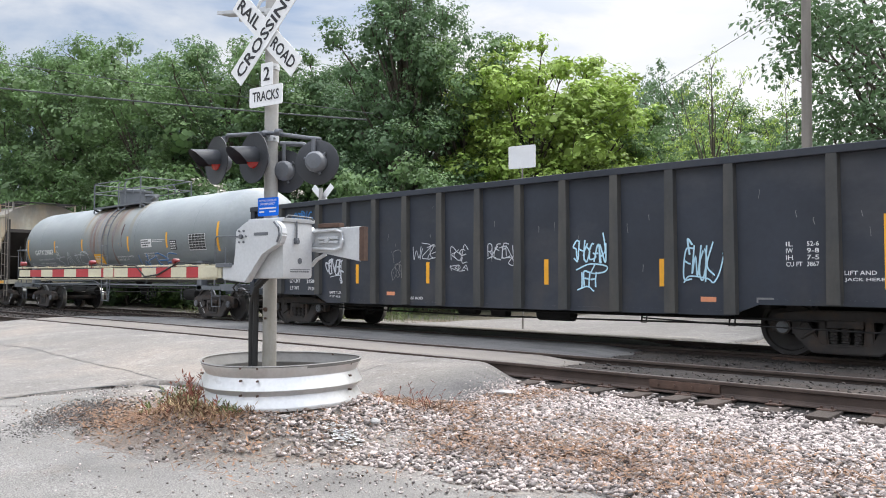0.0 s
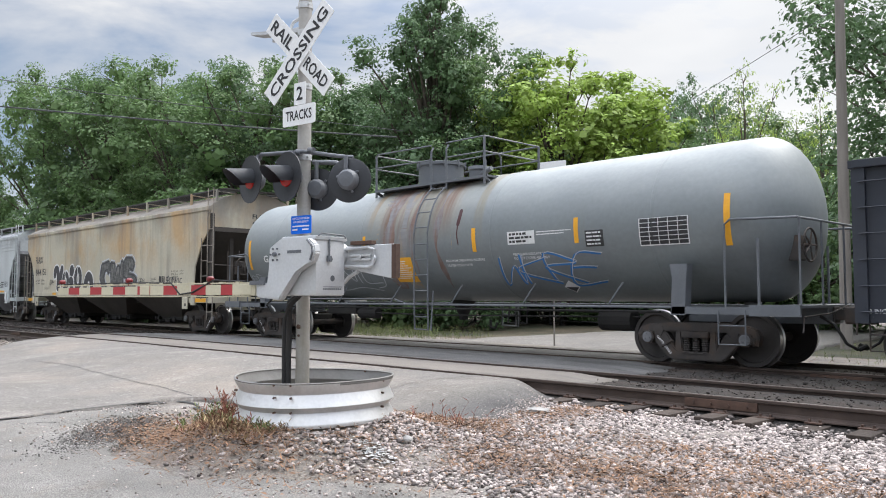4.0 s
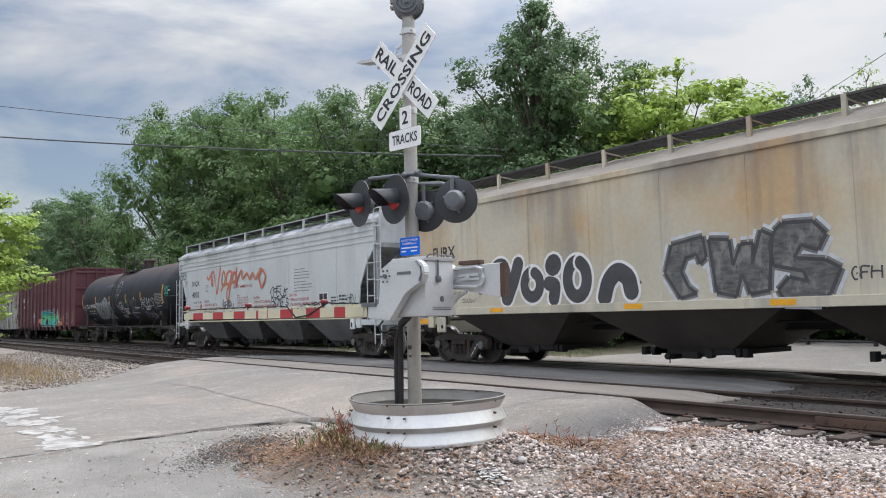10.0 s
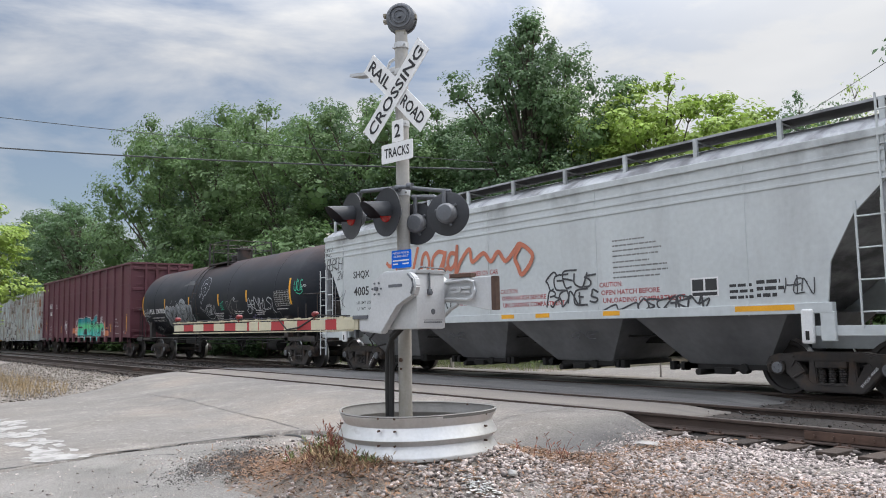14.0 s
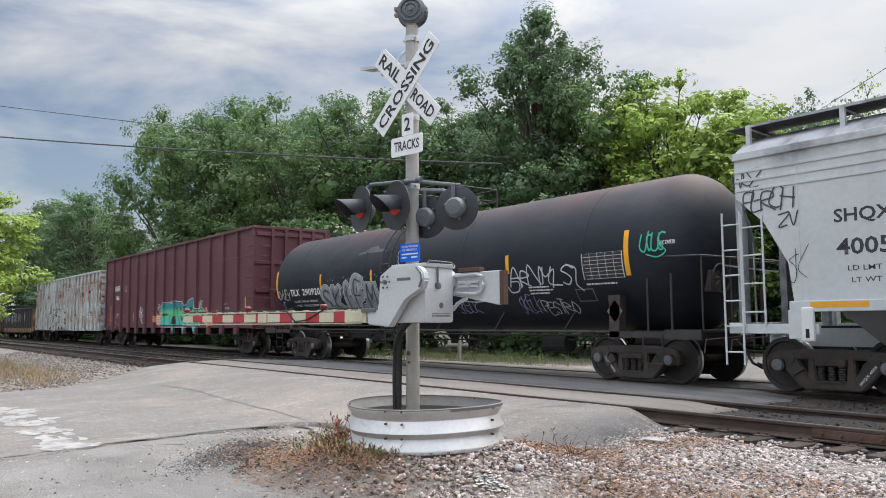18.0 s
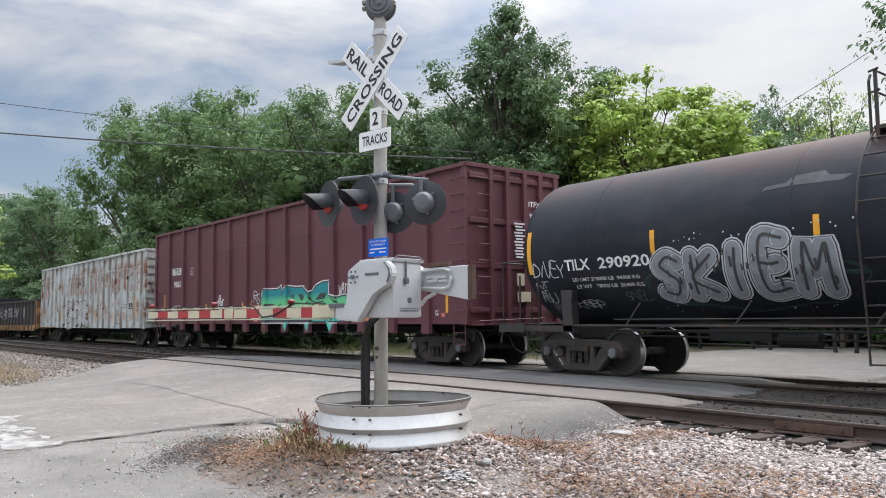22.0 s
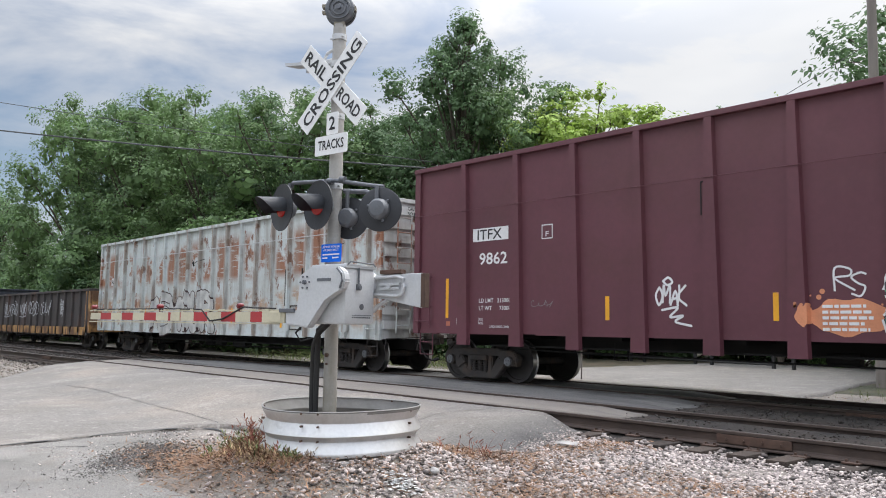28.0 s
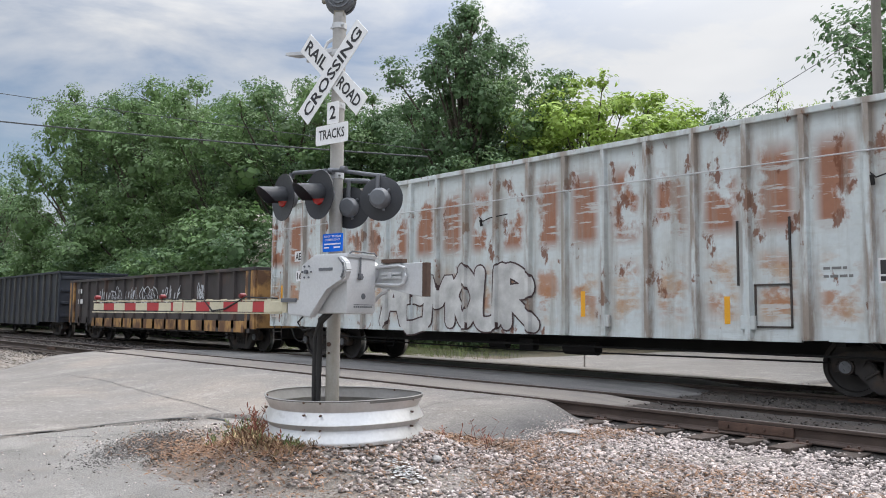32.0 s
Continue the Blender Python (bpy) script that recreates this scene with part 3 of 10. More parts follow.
def curve_pts(ctrl, per=6):
    """A smooth line through the control points."""
    c = np.array(ctrl, float)
    c = np.vstack([2 * c[0] - c[1], c, 2 * c[-1] - c[-2]])
    out = []
    for i in range(1, len(c) - 2):
        for k in range(per):
            t = k / per
            out.append(0.5 * ((2 * c[i]) + (c[i + 1] - c[i - 1]) * t + (2 * c[i - 1] - 5 * c[i] + 4 * c[i + 1] - c[i + 2]) * t * t + (3 * c[i] - c[i - 1] - 3 * c[i + 1] + c[i + 2]) * t**3))
    out.append(c[-2])
    return out


def scrawl(x0, x1, z0, z1, w, seed, loops=5):
    """An unreadable tag as painted strokes: run-together bubbles or quick looping script."""
    rng = random.Random(seed)
    bm = bmesh.new()
    h, cell = z1 - z0, (x1 - x0) / loops
    if seed % 2 and w > 0.02:
        for i in range(loops):
            cx, cz = x0 + cell * (i + 0.5), (z0 + z1) / 2 + rng.uniform(-0.1, 0.1) * h
            p1, p2, a1, a2 = rng.uniform(0, 6), rng.uniform(0, 6), rng.uniform(0.1, 0.28), rng.uniform(0.05, 0.18)
            rx, rz = cell * rng.uniform(0.55, 0.75), h * rng.uniform(0.42, 0.56)
            ribbon(bm, [(cx + rx * math.cos(a) * (1 + a1 * math.cos(2 * a + p1) + a2 * math.cos(3 * a + p2)), cz + rz * math.sin(a) * (1 + a1 * math.cos(2 * a + p2))) for a in np.linspace(0.2, 6.3, 26)], w)
            ribbon(bm, curve_pts([(cx - rx * 0.2, cz + rz * rng.uniform(0.1, 0.5)), (cx + rx * rng.uniform(-0.1, 0.3), cz), (cx - rx * rng.uniform(-0.2, 0.2), cz - rz * rng.uniform(0.2, 0.5))], 4), w * 0.8)
    else:
        n, pts = loops * 12, []
        sway = [rng.uniform(0.55, 1.1) for _ in range(loops + 2)]
        for i in range(n + 1):
            t = i / n
            g = sway[int(t * loops)]
            a = t * loops * 2 * math.pi
            pts.append((x0 + (x1 - x0) * t + cell * 0.45 * g * math.cos(a), (z0 + z1) / 2 + h * 0.48 * g * math.sin(a + 0.5) + h * 0.1 * math.sin(a * 0.37 + seed)))
        ribbon(bm, pts, w)
        for _ in range(max(2, loops // 2)):
            cx = rng.uniform(x0, x1)
            ribbon(bm, curve_pts([(cx, z0 - 0.1 * h), (cx + cell * rng.uniform(-0.3, 0.5), (z0 + z1) / 2), (cx + cell * rng.uniform(-0.4, 0.8), z1 + 0.1 * h)], 4), w)
        if rng.random() < 0.5:
            ribbon(bm, curve_pts([(x0, z0 - 0.15 * h), ((x0 + x1) / 2, z0 - 0.22 * h), (x1, z0 - 0.1 * h)], 4), w * 0.9)
    return bm


def strokes(lines, w):
    """Thick rounded painted strokes through the control points."""
    bm = bmesh.new()
    for pts in lines:
        ribbon(bm, curve_pts(pts, 7), w)
        for x, z in (pts[0], pts[-1]):
            up = -6e-5 * (len(bm.verts) // 2 + 1)
            bm.faces.new([bm.verts.new((x + w * 0.5 * math.cos(a), up, z + w * 0.5 * math.sin(a))) for a in np.linspace(0, 5.76, 12)])
    return bm


# letter skeletons on a nine by nine grid, strokes parted by a bar
SKELETONS = {
    "A": "00 49 90|24 74", "B": "00 09 58 66 35 05|35 74 62 40 00", "C": "88 59 17 13 40 81", "D": "00 09 58 85 62 00", "E": "89 09 00 80|05 65", "F": "00 09 89|05 65",
    "G": "88 49 16 13 40 81 84 54", "H": "00 09|90 99|05 95", "I": "40 49", "K": "00 09|89 04 90", "L": "09 00 80", "M": "00 19 44 89 90", "N": "00 09 80 89",
    "O": "49 15 22 50 84 77 49", "P": "00 09 68 76 55 05", "R": "00 09 68 76 05 90", "S": "88 49 17 45 73 50 11", "T": "09 99|49 40", "U": "09 02 40 82 89", "V": "09 40 89",
    "W": "09 20 46 70 99", "X": "00 99|09 90", "Y": "09 45 99|45 40", "Z": "09 89 00 80", "3": "08 59 76 35 72 50 01",
}


def hand_lines(text, x0, x1, z0, z1, seed, slant=0.15, wild=0.07, over=1.15, tail=False):
    """Control points of quick hand-drawn capitals in a rectangle of (x, z)."""
    rng = random.Random(seed)
    cell, out = (x1 - x0) / len(text), []
    for i, ch in enumerate(text):
        if ch == " ":
            continue
        h, zb, cx = (z1 - z0) * rng.uniform(0.85, 1.08), z0 + (z1 - z0) * rng.uniform(-0.05, 0.08), x0 + cell * (i - 0.05)
        for run in SKELETONS[ch].split("|"):
            pts = [(cx + cell * (int(p[0]) / 9 * over + slant * int(p[1]) / 9 + rng.gauss(0, wild)), zb + h * (int(p[1]) / 9 + rng.gauss(0, wild * 0.6))) for p in run.split()]
            if len(pts) == 2:
                (ax, az), (bx, bz) = pts
                pts.insert(1, ((ax + bx) / 2 + cell * rng.gauss(0, 0.06), (az + bz) / 2 + h * rng.gauss(0, 0.03)))
            out.append(pts)
    if tail:
        h = z1 - z0
        out.append([(x1 - cell * 0.2, z0 + 0.1 * h), (x1 - cell, z0 - 0.12 * h), (x0 + cell * 0.6, z0 - 0.1 * h), (x0 + cell * 1.5, z0 - 0.24 * h), (x1 - cell * 0.5, z0 - 0.3 * h)])
    return out


def hand(text, x0, x1, z0, z1, w, seed, **how):
    bm = bmesh.new()
    for pts in hand_lines(text, x0, x1, z0, z1, seed, **how):
        ribbon(bm, curve_pts(pts, 5), w)
    return bm


def fill(pts):
    """A flat painted area inside an outline of (x, z)."""
    bm = bmesh.new()
    bm.faces.new([bm.verts.new((x, 0, z)) for x, z in pts])
    return bm


# ---- ground, road, tracks ----
RAILS = (0.0, 1.505, 3.96, 5.465)
RING = (-0.1, -4.02)


def ground_z(x, y):
    """Height of the bare ground under stones and pavement; the rail heads are at 0."""
    if y > 6.3:
        z = -0.24 - 0.1 * smooth_step(6.3, 9, y)
    elif y > -0.75:
        z = -0.235 + 0.165 * smooth_step(-0.05, 0.2, y) * smooth_step(6.2, 5.6, y)
    else:
        z = -0.235 - 0.13 * (smooth_step(-0.75, -2.6, y) if x < -1.4 else smooth_step(-1.8, -4.6, y)) - 0.07 * smooth_step(-4, -9, y)
    z += 0.035 * smooth_step(-5.5, -4.2, x) * smooth_step(-2.3, -3.0, y)
    z += 0.08 * smooth_step(3.2, 1.2, x) * smooth_step(-1.6, -1.0, x) * smooth_step(-0.6, -1.2, y) * smooth_step(-4.2, -3.0, y)
    d = math.hypot(x - RING[0] - 0.05, y - RING[1] + 0.05)
    z += 0.24 * smooth_step(1.9, 0.75, d) * smooth_step(-2.95, -3.6, y)
    return z


def wob(x, y, s, amp):
    return noise.noise((x * s, y * s, 3.7)) * amp


def road_left(y):
    return line(y, [-30, -6, -4.7, -3.3, -1.9, 0.6, 2, 5, 10, 45], [-13.5, -14.2, -14.4, -15.8, -17.2, -19.2, -19.6, -15.0, -12.2, -10.5]) + wob(0, y, 0.9, 0.35)


def road_right(y):
    e = line(y, [-30, -7.5, -6.1, -4.5, -3.4, -3.05, -2.82, -2.72, -2.3, -1.65, -0.9, 0.1, 2, 4.2, 7, 11, 16, 21, 45],
             [-3.4, -3.75, -4.1, -4.2, -4.4, -2.6, -0.6, 0.85, 1.07, 0.83, 0.56, 0.02, -0.1, -0.5, -0.9, -1.15, -2.0, -2.3, -3.2])
    return e + wob(5, y, 2.2, 0.16) + wob(9, y, 7, 0.05)


def road_z(x, y):
    near = smooth_step(-0.6, -4.2, y)
    far = smooth_step(6.0, 9.5, y)
    g = ground_z(-6, y) + 0.045
    return -0.022 * (1 - max(near, far)) + g * max(near, far) + wob(x, y, 0.6, 0.008)


def sheet_rows(name, ys, left, right, zf, cols, material, label, drop=0.12):
    bm = bmesh.new()
    rows = []
    for y in ys:
        a, b = left(y), right(y)
        row = [bm.verts.new((a, y, zf(a, y) - drop))]
        row += [bm.verts.new((a + (b - a) * k / cols, y, zf(a + (b - a) * k / cols, y))) for k in range(cols + 1)]
        row.append(bm.verts.new((b + 0.03, y, zf(b, y) - drop)))
        rows.append(row)
    for r0, r1 in zip(rows, rows[1:]):
        for k in range(len(r0) - 1):
            bm.faces.new((r0[k], r0[k + 1], r1[k + 1], r1[k]))
    ends = []
    for row, s in ((rows[0], -1), (rows[-1], 1)):
        low = [bm.verts.new((v.co.x, v.co.y, v.co.z - drop)) for v in row[1:-1]]
        top = row[1:-1]
        for k in range(len(low) - 1):
            bm.faces.new((top[k], top[k + 1], low[k + 1], low[k]) if s < 0 else (top[k + 1], top[k], low[k], low[k + 1]))
    ob = part(name, bm, material)
    ob.data.shade_smooth()
    return tagged(ob, label, name.split("_")[0], kind="structure")


def steps(a, b, s):
    return list(np.linspace(a, b, max(2, int(abs(b - a) / s) + 1)))


def panel_z(x, y):
    return road_z(x, y) - 0.055 * smooth_step(0.9, 0.0, road_right(y) + 0.2 - x)


def lobe_z(x, y):
    """The fillet runs down to the gravel at its rim."""
    u = smooth_step(0.75, 0.0, road_right(y) - x)
    return (road_z(x, y) + 0.006) * (1 - u) + (ground_z(x, y) + 0.012) * u


tagged(sheet_rows("road", steps(-26, -3.0, 0.3) + steps(-2.95, -0.1, 0.09), road_left, lambda y: min(road_right(y), -1.35 if y > -2.9 else 9), road_z, 60, M_ROAD, "pale worn road surface leading over the tracks"))
sheet_rows("pavement_edge", steps(-3.02, -0.1, 0.06), lambda y: -1.45 + wob(2, y, 2, 0.12) if y > -2.86 else road_right(y) - 0.3, road_right, lobe_z, 24, M_LOBE, "coarse dark asphalt fillet at the road's edge")
sheet_rows("crossing_panel", steps(0.14, 1.40, 0.1), road_left, lambda y: road_right(y) + 0.2, panel_z, 90, M_PATCH, "tan asphalt between the rails of the crossing")
sheet_rows("crossing_panel", steps(1.6, 3.86, 0.12), road_left, lambda y: road_right(y) + 0.2, panel_z, 90, M_DARKROAD, "dark streaked asphalt between the two tracks")
sheet_rows("crossing_panel", steps(4.1, 5.36, 0.12), road_left, lambda y: road_right(y) + 0.2, panel_z, 90, M_DARKROAD, "dark streaked asphalt between the rails of the crossing")
sheet_rows("road", steps(5.57, 46, 0.5), road_left, road_right, road_z, 40, M_ROAD, "pale road surface beyond the tracks")


# old pavement of the verge, with a ragged upper edge
def verge_top(x):
    return line(x, [-4.3, -3.6, -2.6, -0.9, 0.6, 1.3, 2.0, 2.8, 3.7, 6, 14], [-3.45, -3.9, -5.0, -5.75, -5.7, -4.9, -4.5, -4.55, -4.2, -4.7, -6.5]) + wob(x, 0, 1.7, 0.25) + wob(x, 4, 6, 0.08)


bm = bmesh.new()
cols = []
for x in steps(-4.3, 14, 0.12):
    top = verge_top(x)
    ys = [-26, -18, -13, -10] + list(np.linspace(-9, top, 14)) + [top + 0.04]
    edge = [max(x, road_right(y) + 0.02) if y < -3.1 else x for y in ys]
    cols.append([bm.verts.new((e, y, ground_z(-6, min(y, -4.3)) + 0.03 + wob(e, y, 0.8, 0.01) - (0.045 if k == len(ys) - 1 else 0.0) - 0.02 * smooth_step(-5.2, -4.2, y))) for k, (e, y) in enumerate(zip(edge, ys))])
for c0, c1 in zip(cols, cols[1:]):
    for k in range(len(c0) - 1):
        try:
            bm.faces.new((c0[k], c1[k], c1[k + 1], c0[k + 1]))
        except ValueError:
            pass
ob = part("pavement_verge", bm, M_APRON)
ob.data.shade_smooth()
tagged(ob, "broken old grey pavement strewn with grit", "pavement", kind="structure")

# bare ground: fine near the tracks, coarse to the horizon
xs = [-1500, -800, -400, -220, -140, -100, -75, -60, -50] + steps(-44, -20, 2) + steps(-19, 14, 0.35) + [16, 20, 26, 36, 60, 120, 300, 800, 1500]
ys = [-900, -400, -150, -60, -30, -20, -14] + steps(-11, 10, 0.3) + [11, 12, 14, 17, 21, 26, 33, 42, 55, 75, 110, 180, 320, 700, 1400]
bm = bmesh.new()


def covered(x, y):
    """Under the road or the old pavement, a little inside its rim."""
    if -26 < y < 46 and road_left(y) + 0.5 < x < road_right(y) - 0.5:
        return True
    return -4.6 < x < 13.8 and -25 < y < verge_top(x) - 0.35


grid = [[bm.verts.new((x, y, ground_z(x, y) - (0.12 if covered(x, y) else 0.02) + (wob(x, y, 1.3, 0.03) if -20 < x < 15 and -12 < y < 11 else 0))) for x in xs] for y in ys]
gm = [M_GROUND, M_BALLAST, M_GRASS]
for j in range(len(ys) - 1):
    for i in range(len(xs) - 1):
        f = bm.faces.new((grid[j][i], grid[j][i + 1], grid[j + 1][i + 1], grid[j + 1][i]))
        y, x = (ys[j] + ys[j + 1]) / 2, (xs[i] + xs[i + 1]) / 2
        f.material_index = 1 if -0.9 < y < 6.7 else (2 if y > 12.5 or y < -14 or x < -60 else 0)
ob = part("ground", bm, M_GROUND)
for m in gm[1:]:
    ob.data.materials.append(m)
ob.data.shade_smooth()
tagged(ob, "dirt, ballast and rough grass around the railway", "ground", kind="structure")


# rails and ties
def rail_mesh(x0, x1):
    w, prof = 0.036, []
    half = [(0.0762, -0.185), (0.0762, -0.172), (0.02, -0.155), (0.0085, -0.135), (0.0085, -0.05), (0.036, -0.038), (0.036, -0.008), (0.028, -0.001)]
    prof = half + [(-y, z) for y, z in half[::-1]]
    bm = bmesh.new()
    extrude_x(bm, prof, x0, x1)
    bm.faces.ensure_lookup_table()
    me = finish(bm, "rail")
    me.materials.append(M_RAIL)
    me.materials.append(M_RAILTOP)
    for p in me.polygons:
        if p.normal.z > 0.9 and p.center.z > -0.02:
            p.material_index = 1
    return me


def tie_mesh():
    bm = bmesh.new()
    box(bm, -0.115, 0.115, -1.3, 1.3, -0.36, -0.19, bevel=0.012)
    for v in bm.verts:
        v.co += Vector((noise.noise(v.co * 5) * 0.012, 0, noise.noise(v.co * 4 + Vector((3, 1, 2))) * 0.01))
    return finish(bm, "tie")


def plate_mesh():
    bm = bmesh.new()
    box(bm, -0.09, 0.09, -0.17, 0.17, -0.192, -0.174, bevel=0.004)
    for sx in (-0.055, 0.055):
        for sy in (-0.105, 0.105):
            box(bm, sx - 0.011, sx + 0.011, sy - 0.016, sy + 0.016, -0.18, -0.148)
    return finish(bm, "tie_plate")


RAILMESH, TIEMESH, PLATEMESH = rail_mesh(-420, 75), tie_mesh(), plate_mesh()
TIEMESH.materials.append(M_TIE)
PLATEMESH.materials.append(M_RUSTY)
rng = random.Random(5)
for n, (a, b) in enumerate(((RAILS[0], RAILS[1]), (RAILS[2], RAILS[3]))):
    mid = (a + b) / 2
    track = tagged(empty("track", pose(0, mid, 0)), ("empty near track" if n == 0 else "occupied far track") + " of rusty steel rails on dark ties", "railway track", kind="structure")
    for y in (a, b):
        part("rail", RAILMESH, None, track, m=pose(0, y - mid, 0))
    spots = [x for x in np.arange(0.35, 24, 0.535)] + [x for x in np.arange(-70, -19.4, 0.535)]
    for x in spots:
        o = part("tie", TIEMESH, None, track, m=pose(x + rng.uniform(-0.04, 0.04), rng.uniform(-0.07, 0.07), rng.uniform(-0.012, 0.006), rng.uniform(-0.4, 0.4), 0, rng.uniform(-1.6, 1.6)))
    bm = bmesh.new()
    for x in spots:
        if x < 0 or x > 13:
            continue
        for y in (a, b):
            p = part("tie_plate", PLATEMESH, None, track, m=pose(x, y - mid, 0))
    bm.free()
    # joint bars
    for x, y in ((2.45, a), (6.6, b), (-23.2, a)):
        bm = bmesh.new()
        for s in (-1, 1):
            box(bm, -0.45, 0.45, s * 0.012, s * 0.042, -0.15, -0.045, bevel=0.006)
            for k in (-0.33, -0.11, 0.11, 0.33):
                rod(bm, (k, s * 0.04, -0.098), (k, s * 0.066, -0.098), 0.017, 6)
        part("joint_bar", bm, M_RUSTY, track, m=pose(x, y - mid, 0))


# ---- loose stones, litter, weeds ----
def scatter_mesh(name, verts, faces, places, material, label, category):
    """One mesh of many small pieces; places: list of 4 x 4 arrays and an index of the shape."""
    vs, fs, base = [], [], 0
    for m, k in places:
        v = verts[k]
        vs.append(v @ m[:3, :3].T + m[:3, 3])
        fs.append(faces[k] + base)
        base += len(v)
    v = np.concatenate(vs)
    f = np.concatenate(fs)
    me = bpy.data.meshes.new(name)
    me.vertices.add(len(v))
    me.vertices.foreach_set("co", v.astype(np.float32).ravel())
    n = f.shape[1]
    me.loops.add(f.size)
    me.loops.foreach_set("vertex_index", f.astype(np.int32).ravel())
    me.polygons.add(len(f))
    me.polygons.foreach_set("loop_start", np.arange(0, f.size, n, dtype=np.int32))
    me.update(calc_edges=True)
    me.materials.append(material)
    return tagged(new(name, me), label, category, kind="stuff")


def turn_matrix(rng, scale, x, y, z, flat=0.75):
    a, b, c = rng.uniform(0, 6.28), rng.uniform(-0.5, 0.5), rng.uniform(-0.5, 0.5)
    m = np.array((Matrix.Translation((x, y, z)) @ Euler((b, c, a)).to_matrix().to_4x4() @ Matrix.Diagonal((scale * rng.uniform(0.8, 1.4), scale * rng.uniform(0.7, 1.1), scale * flat * rng.uniform(0.7, 1.1), 1))))
    return m


stone_v, stone_f = [], []
for k in range(6):
    bm = bmesh.new()
    bmesh.ops.create_icosphere(bm, subdivisions=1, radius=1)
    r2 = random.Random(k)
    for v in bm.verts:
        v.co *= r2.uniform(0.62, 1.15)
    bm.verts.index_update()
    stone_v.append(np.array([v.co[:] for v in bm.verts]))
    stone_f.append(np.array([[v.index for v in f.verts] for f in bm.faces]))
    bm.free()


def bare(x, y):
    """True where neither road nor pavement covers the ground."""
    if -26 < y < 46 and road_left(y) < x < road_right(y):
        return False
    if -4.4 < x < 14 and y < verge_top(x):
        return False
    return math.hypot(x - RING[0], y - RING[1]) > 0.84


def strew(count, x0, x1, y0, y1, s0, s1, seed, keep=lambda x, y, r: True, lift=0.25):
    r2 = random.Random(seed)
    out = []
    for _ in range(count):
        x, y = r2.uniform(x0, x1), r2.uniform(y0, y1)
        if not bare(x, y) or not keep(x, y, r2):
            continue
        s = r2.uniform(s0, s1) * (1.5 if r2.random() < 0.06 else 1)
        out.append((turn_matrix(r2, s, x, y, ground_z(x, y) - 0.02 + s * lift + r2.uniform(-0.003, 0.012)), r2.randrange(6)))
    return out


def clear_rail(x, y, r2):
    return all(abs(y - r) > 0.09 for r in RAILS)


near_stones = strew(40000, 0.3, 7.5, -4.9, -0.75, 0.012, 0.028, 11, lambda x, y, r: r.random() < 0.25 + 0.75 * smooth_step(-4.8, -3.6, y) and y < -0.5)
near_stones += strew(4000, -3.5, 2.0, -5.8, -2.6, 0.012, 0.03, 12, lambda x, y, r: r.random() < 0.35 + 0.65 * smooth_step(-0.4, 0.8, x))
near_stones += strew(2500, 7.5, 14, -5, -0.8, 0.025, 0.045, 13)
near_stones += strew(5200, 0.1, 13, -0.82, -0.16, 0.014, 0.03, 15, lambda x, y, r: r.random() < 0.45 + 0.55 * smooth_step(-0.3, -0.6, y), 0.9)
scatter_mesh("gravel", stone_v, stone_f, near_stones, M_STONE, "pale pinkish-grey crushed stone beside the track", "gravel")
bed = strew(5000, -0.2, 12, -0.85, 6.6, 0.01, 0.024, 21, clear_rail)
bed += strew(6000, -46, -14, -0.85, 6.8, 0.03, 0.055, 22, clear_rail)
bed += strew(1500, -4, 8, 6.3, 9.5, 0.025, 0.05, 23)
scatter_mesh("track_ballast", stone_v, stone_f, bed, M_STONE2, "sooty brown ballast between and beside the rails", "ballast")
M_STONE3 = mat("dull_stone", (0.2, 0.175, 0.15), 0.9, fine_amount=0.2, var=0.3, vscale=9, fine=60, bump=0.25, by_object=-0.6)
scatter_mesh("gravel", stone_v, stone_f, strew(9500, -42, -14, -6.5, -0.8, 0.018, 0.036, 14), M_STONE3, "dull grey-brown crushed stone beside the road", "gravel")
# grit on the verge pavement
r2 = random.Random(31)
grit = []
for _ in range(5200):
    x, y = r2.uniform(-4.2, 4.5), r2.uniform(-7.6, -3.6)
    if y > verge_top(x) - 0.02 or x < road_right(y) or r2.random() > 0.15 + 0.85 * smooth_step(-6.4, -5.0, y) * smooth_step(0.2, 0.5, noise.noise((x * 0.9, y * 0.9, 0)) + 0.45):
        continue
    s = r2.uniform(0.006, 0.017)
    grit.append((turn_matrix(r2, s, x, y, ground_z(-6, min(y, -4.3)) + 0.03 + s * 0.3), r2.randrange(6)))
scatter_mesh("grit", stone_v, stone_f, grit, M_STONE, "grey grit strewn on the old pavement", "grit")

# dark crumbs of broken asphalt beside the weeds
r2 = random.Random(39)
crumbs = []
for _ in range(6500):
    q = r2.random()
    x, y = -2.95 + 1.5 * q + r2.gauss(0, 0.24), -4.75 - 1.1 * q + r2.gauss(0, 0.24)
    if x < road_right(y) + 0.05:
        continue
    s = r2.uniform(0.004, 0.011) * (1.8 if r2.random() < 0.04 else 1)
    z = ground_z(-6, min(y, -4.3)) + 0.03 if y < verge_top(x) else ground_z(x, y)
    crumbs.append((turn_matrix(r2, s, x, y, z + s * 0.3), r2.randrange(6)))
scatter_mesh("asphalt_crumbs", stone_v, stone_f, crumbs, mat("asphalt_crumb", (0.085, 0.079, 0.074), 0.9, var=0.3, vscale=9, bump=0, by_object=-0.6), "dark crumbs of broken asphalt", "crumbs")
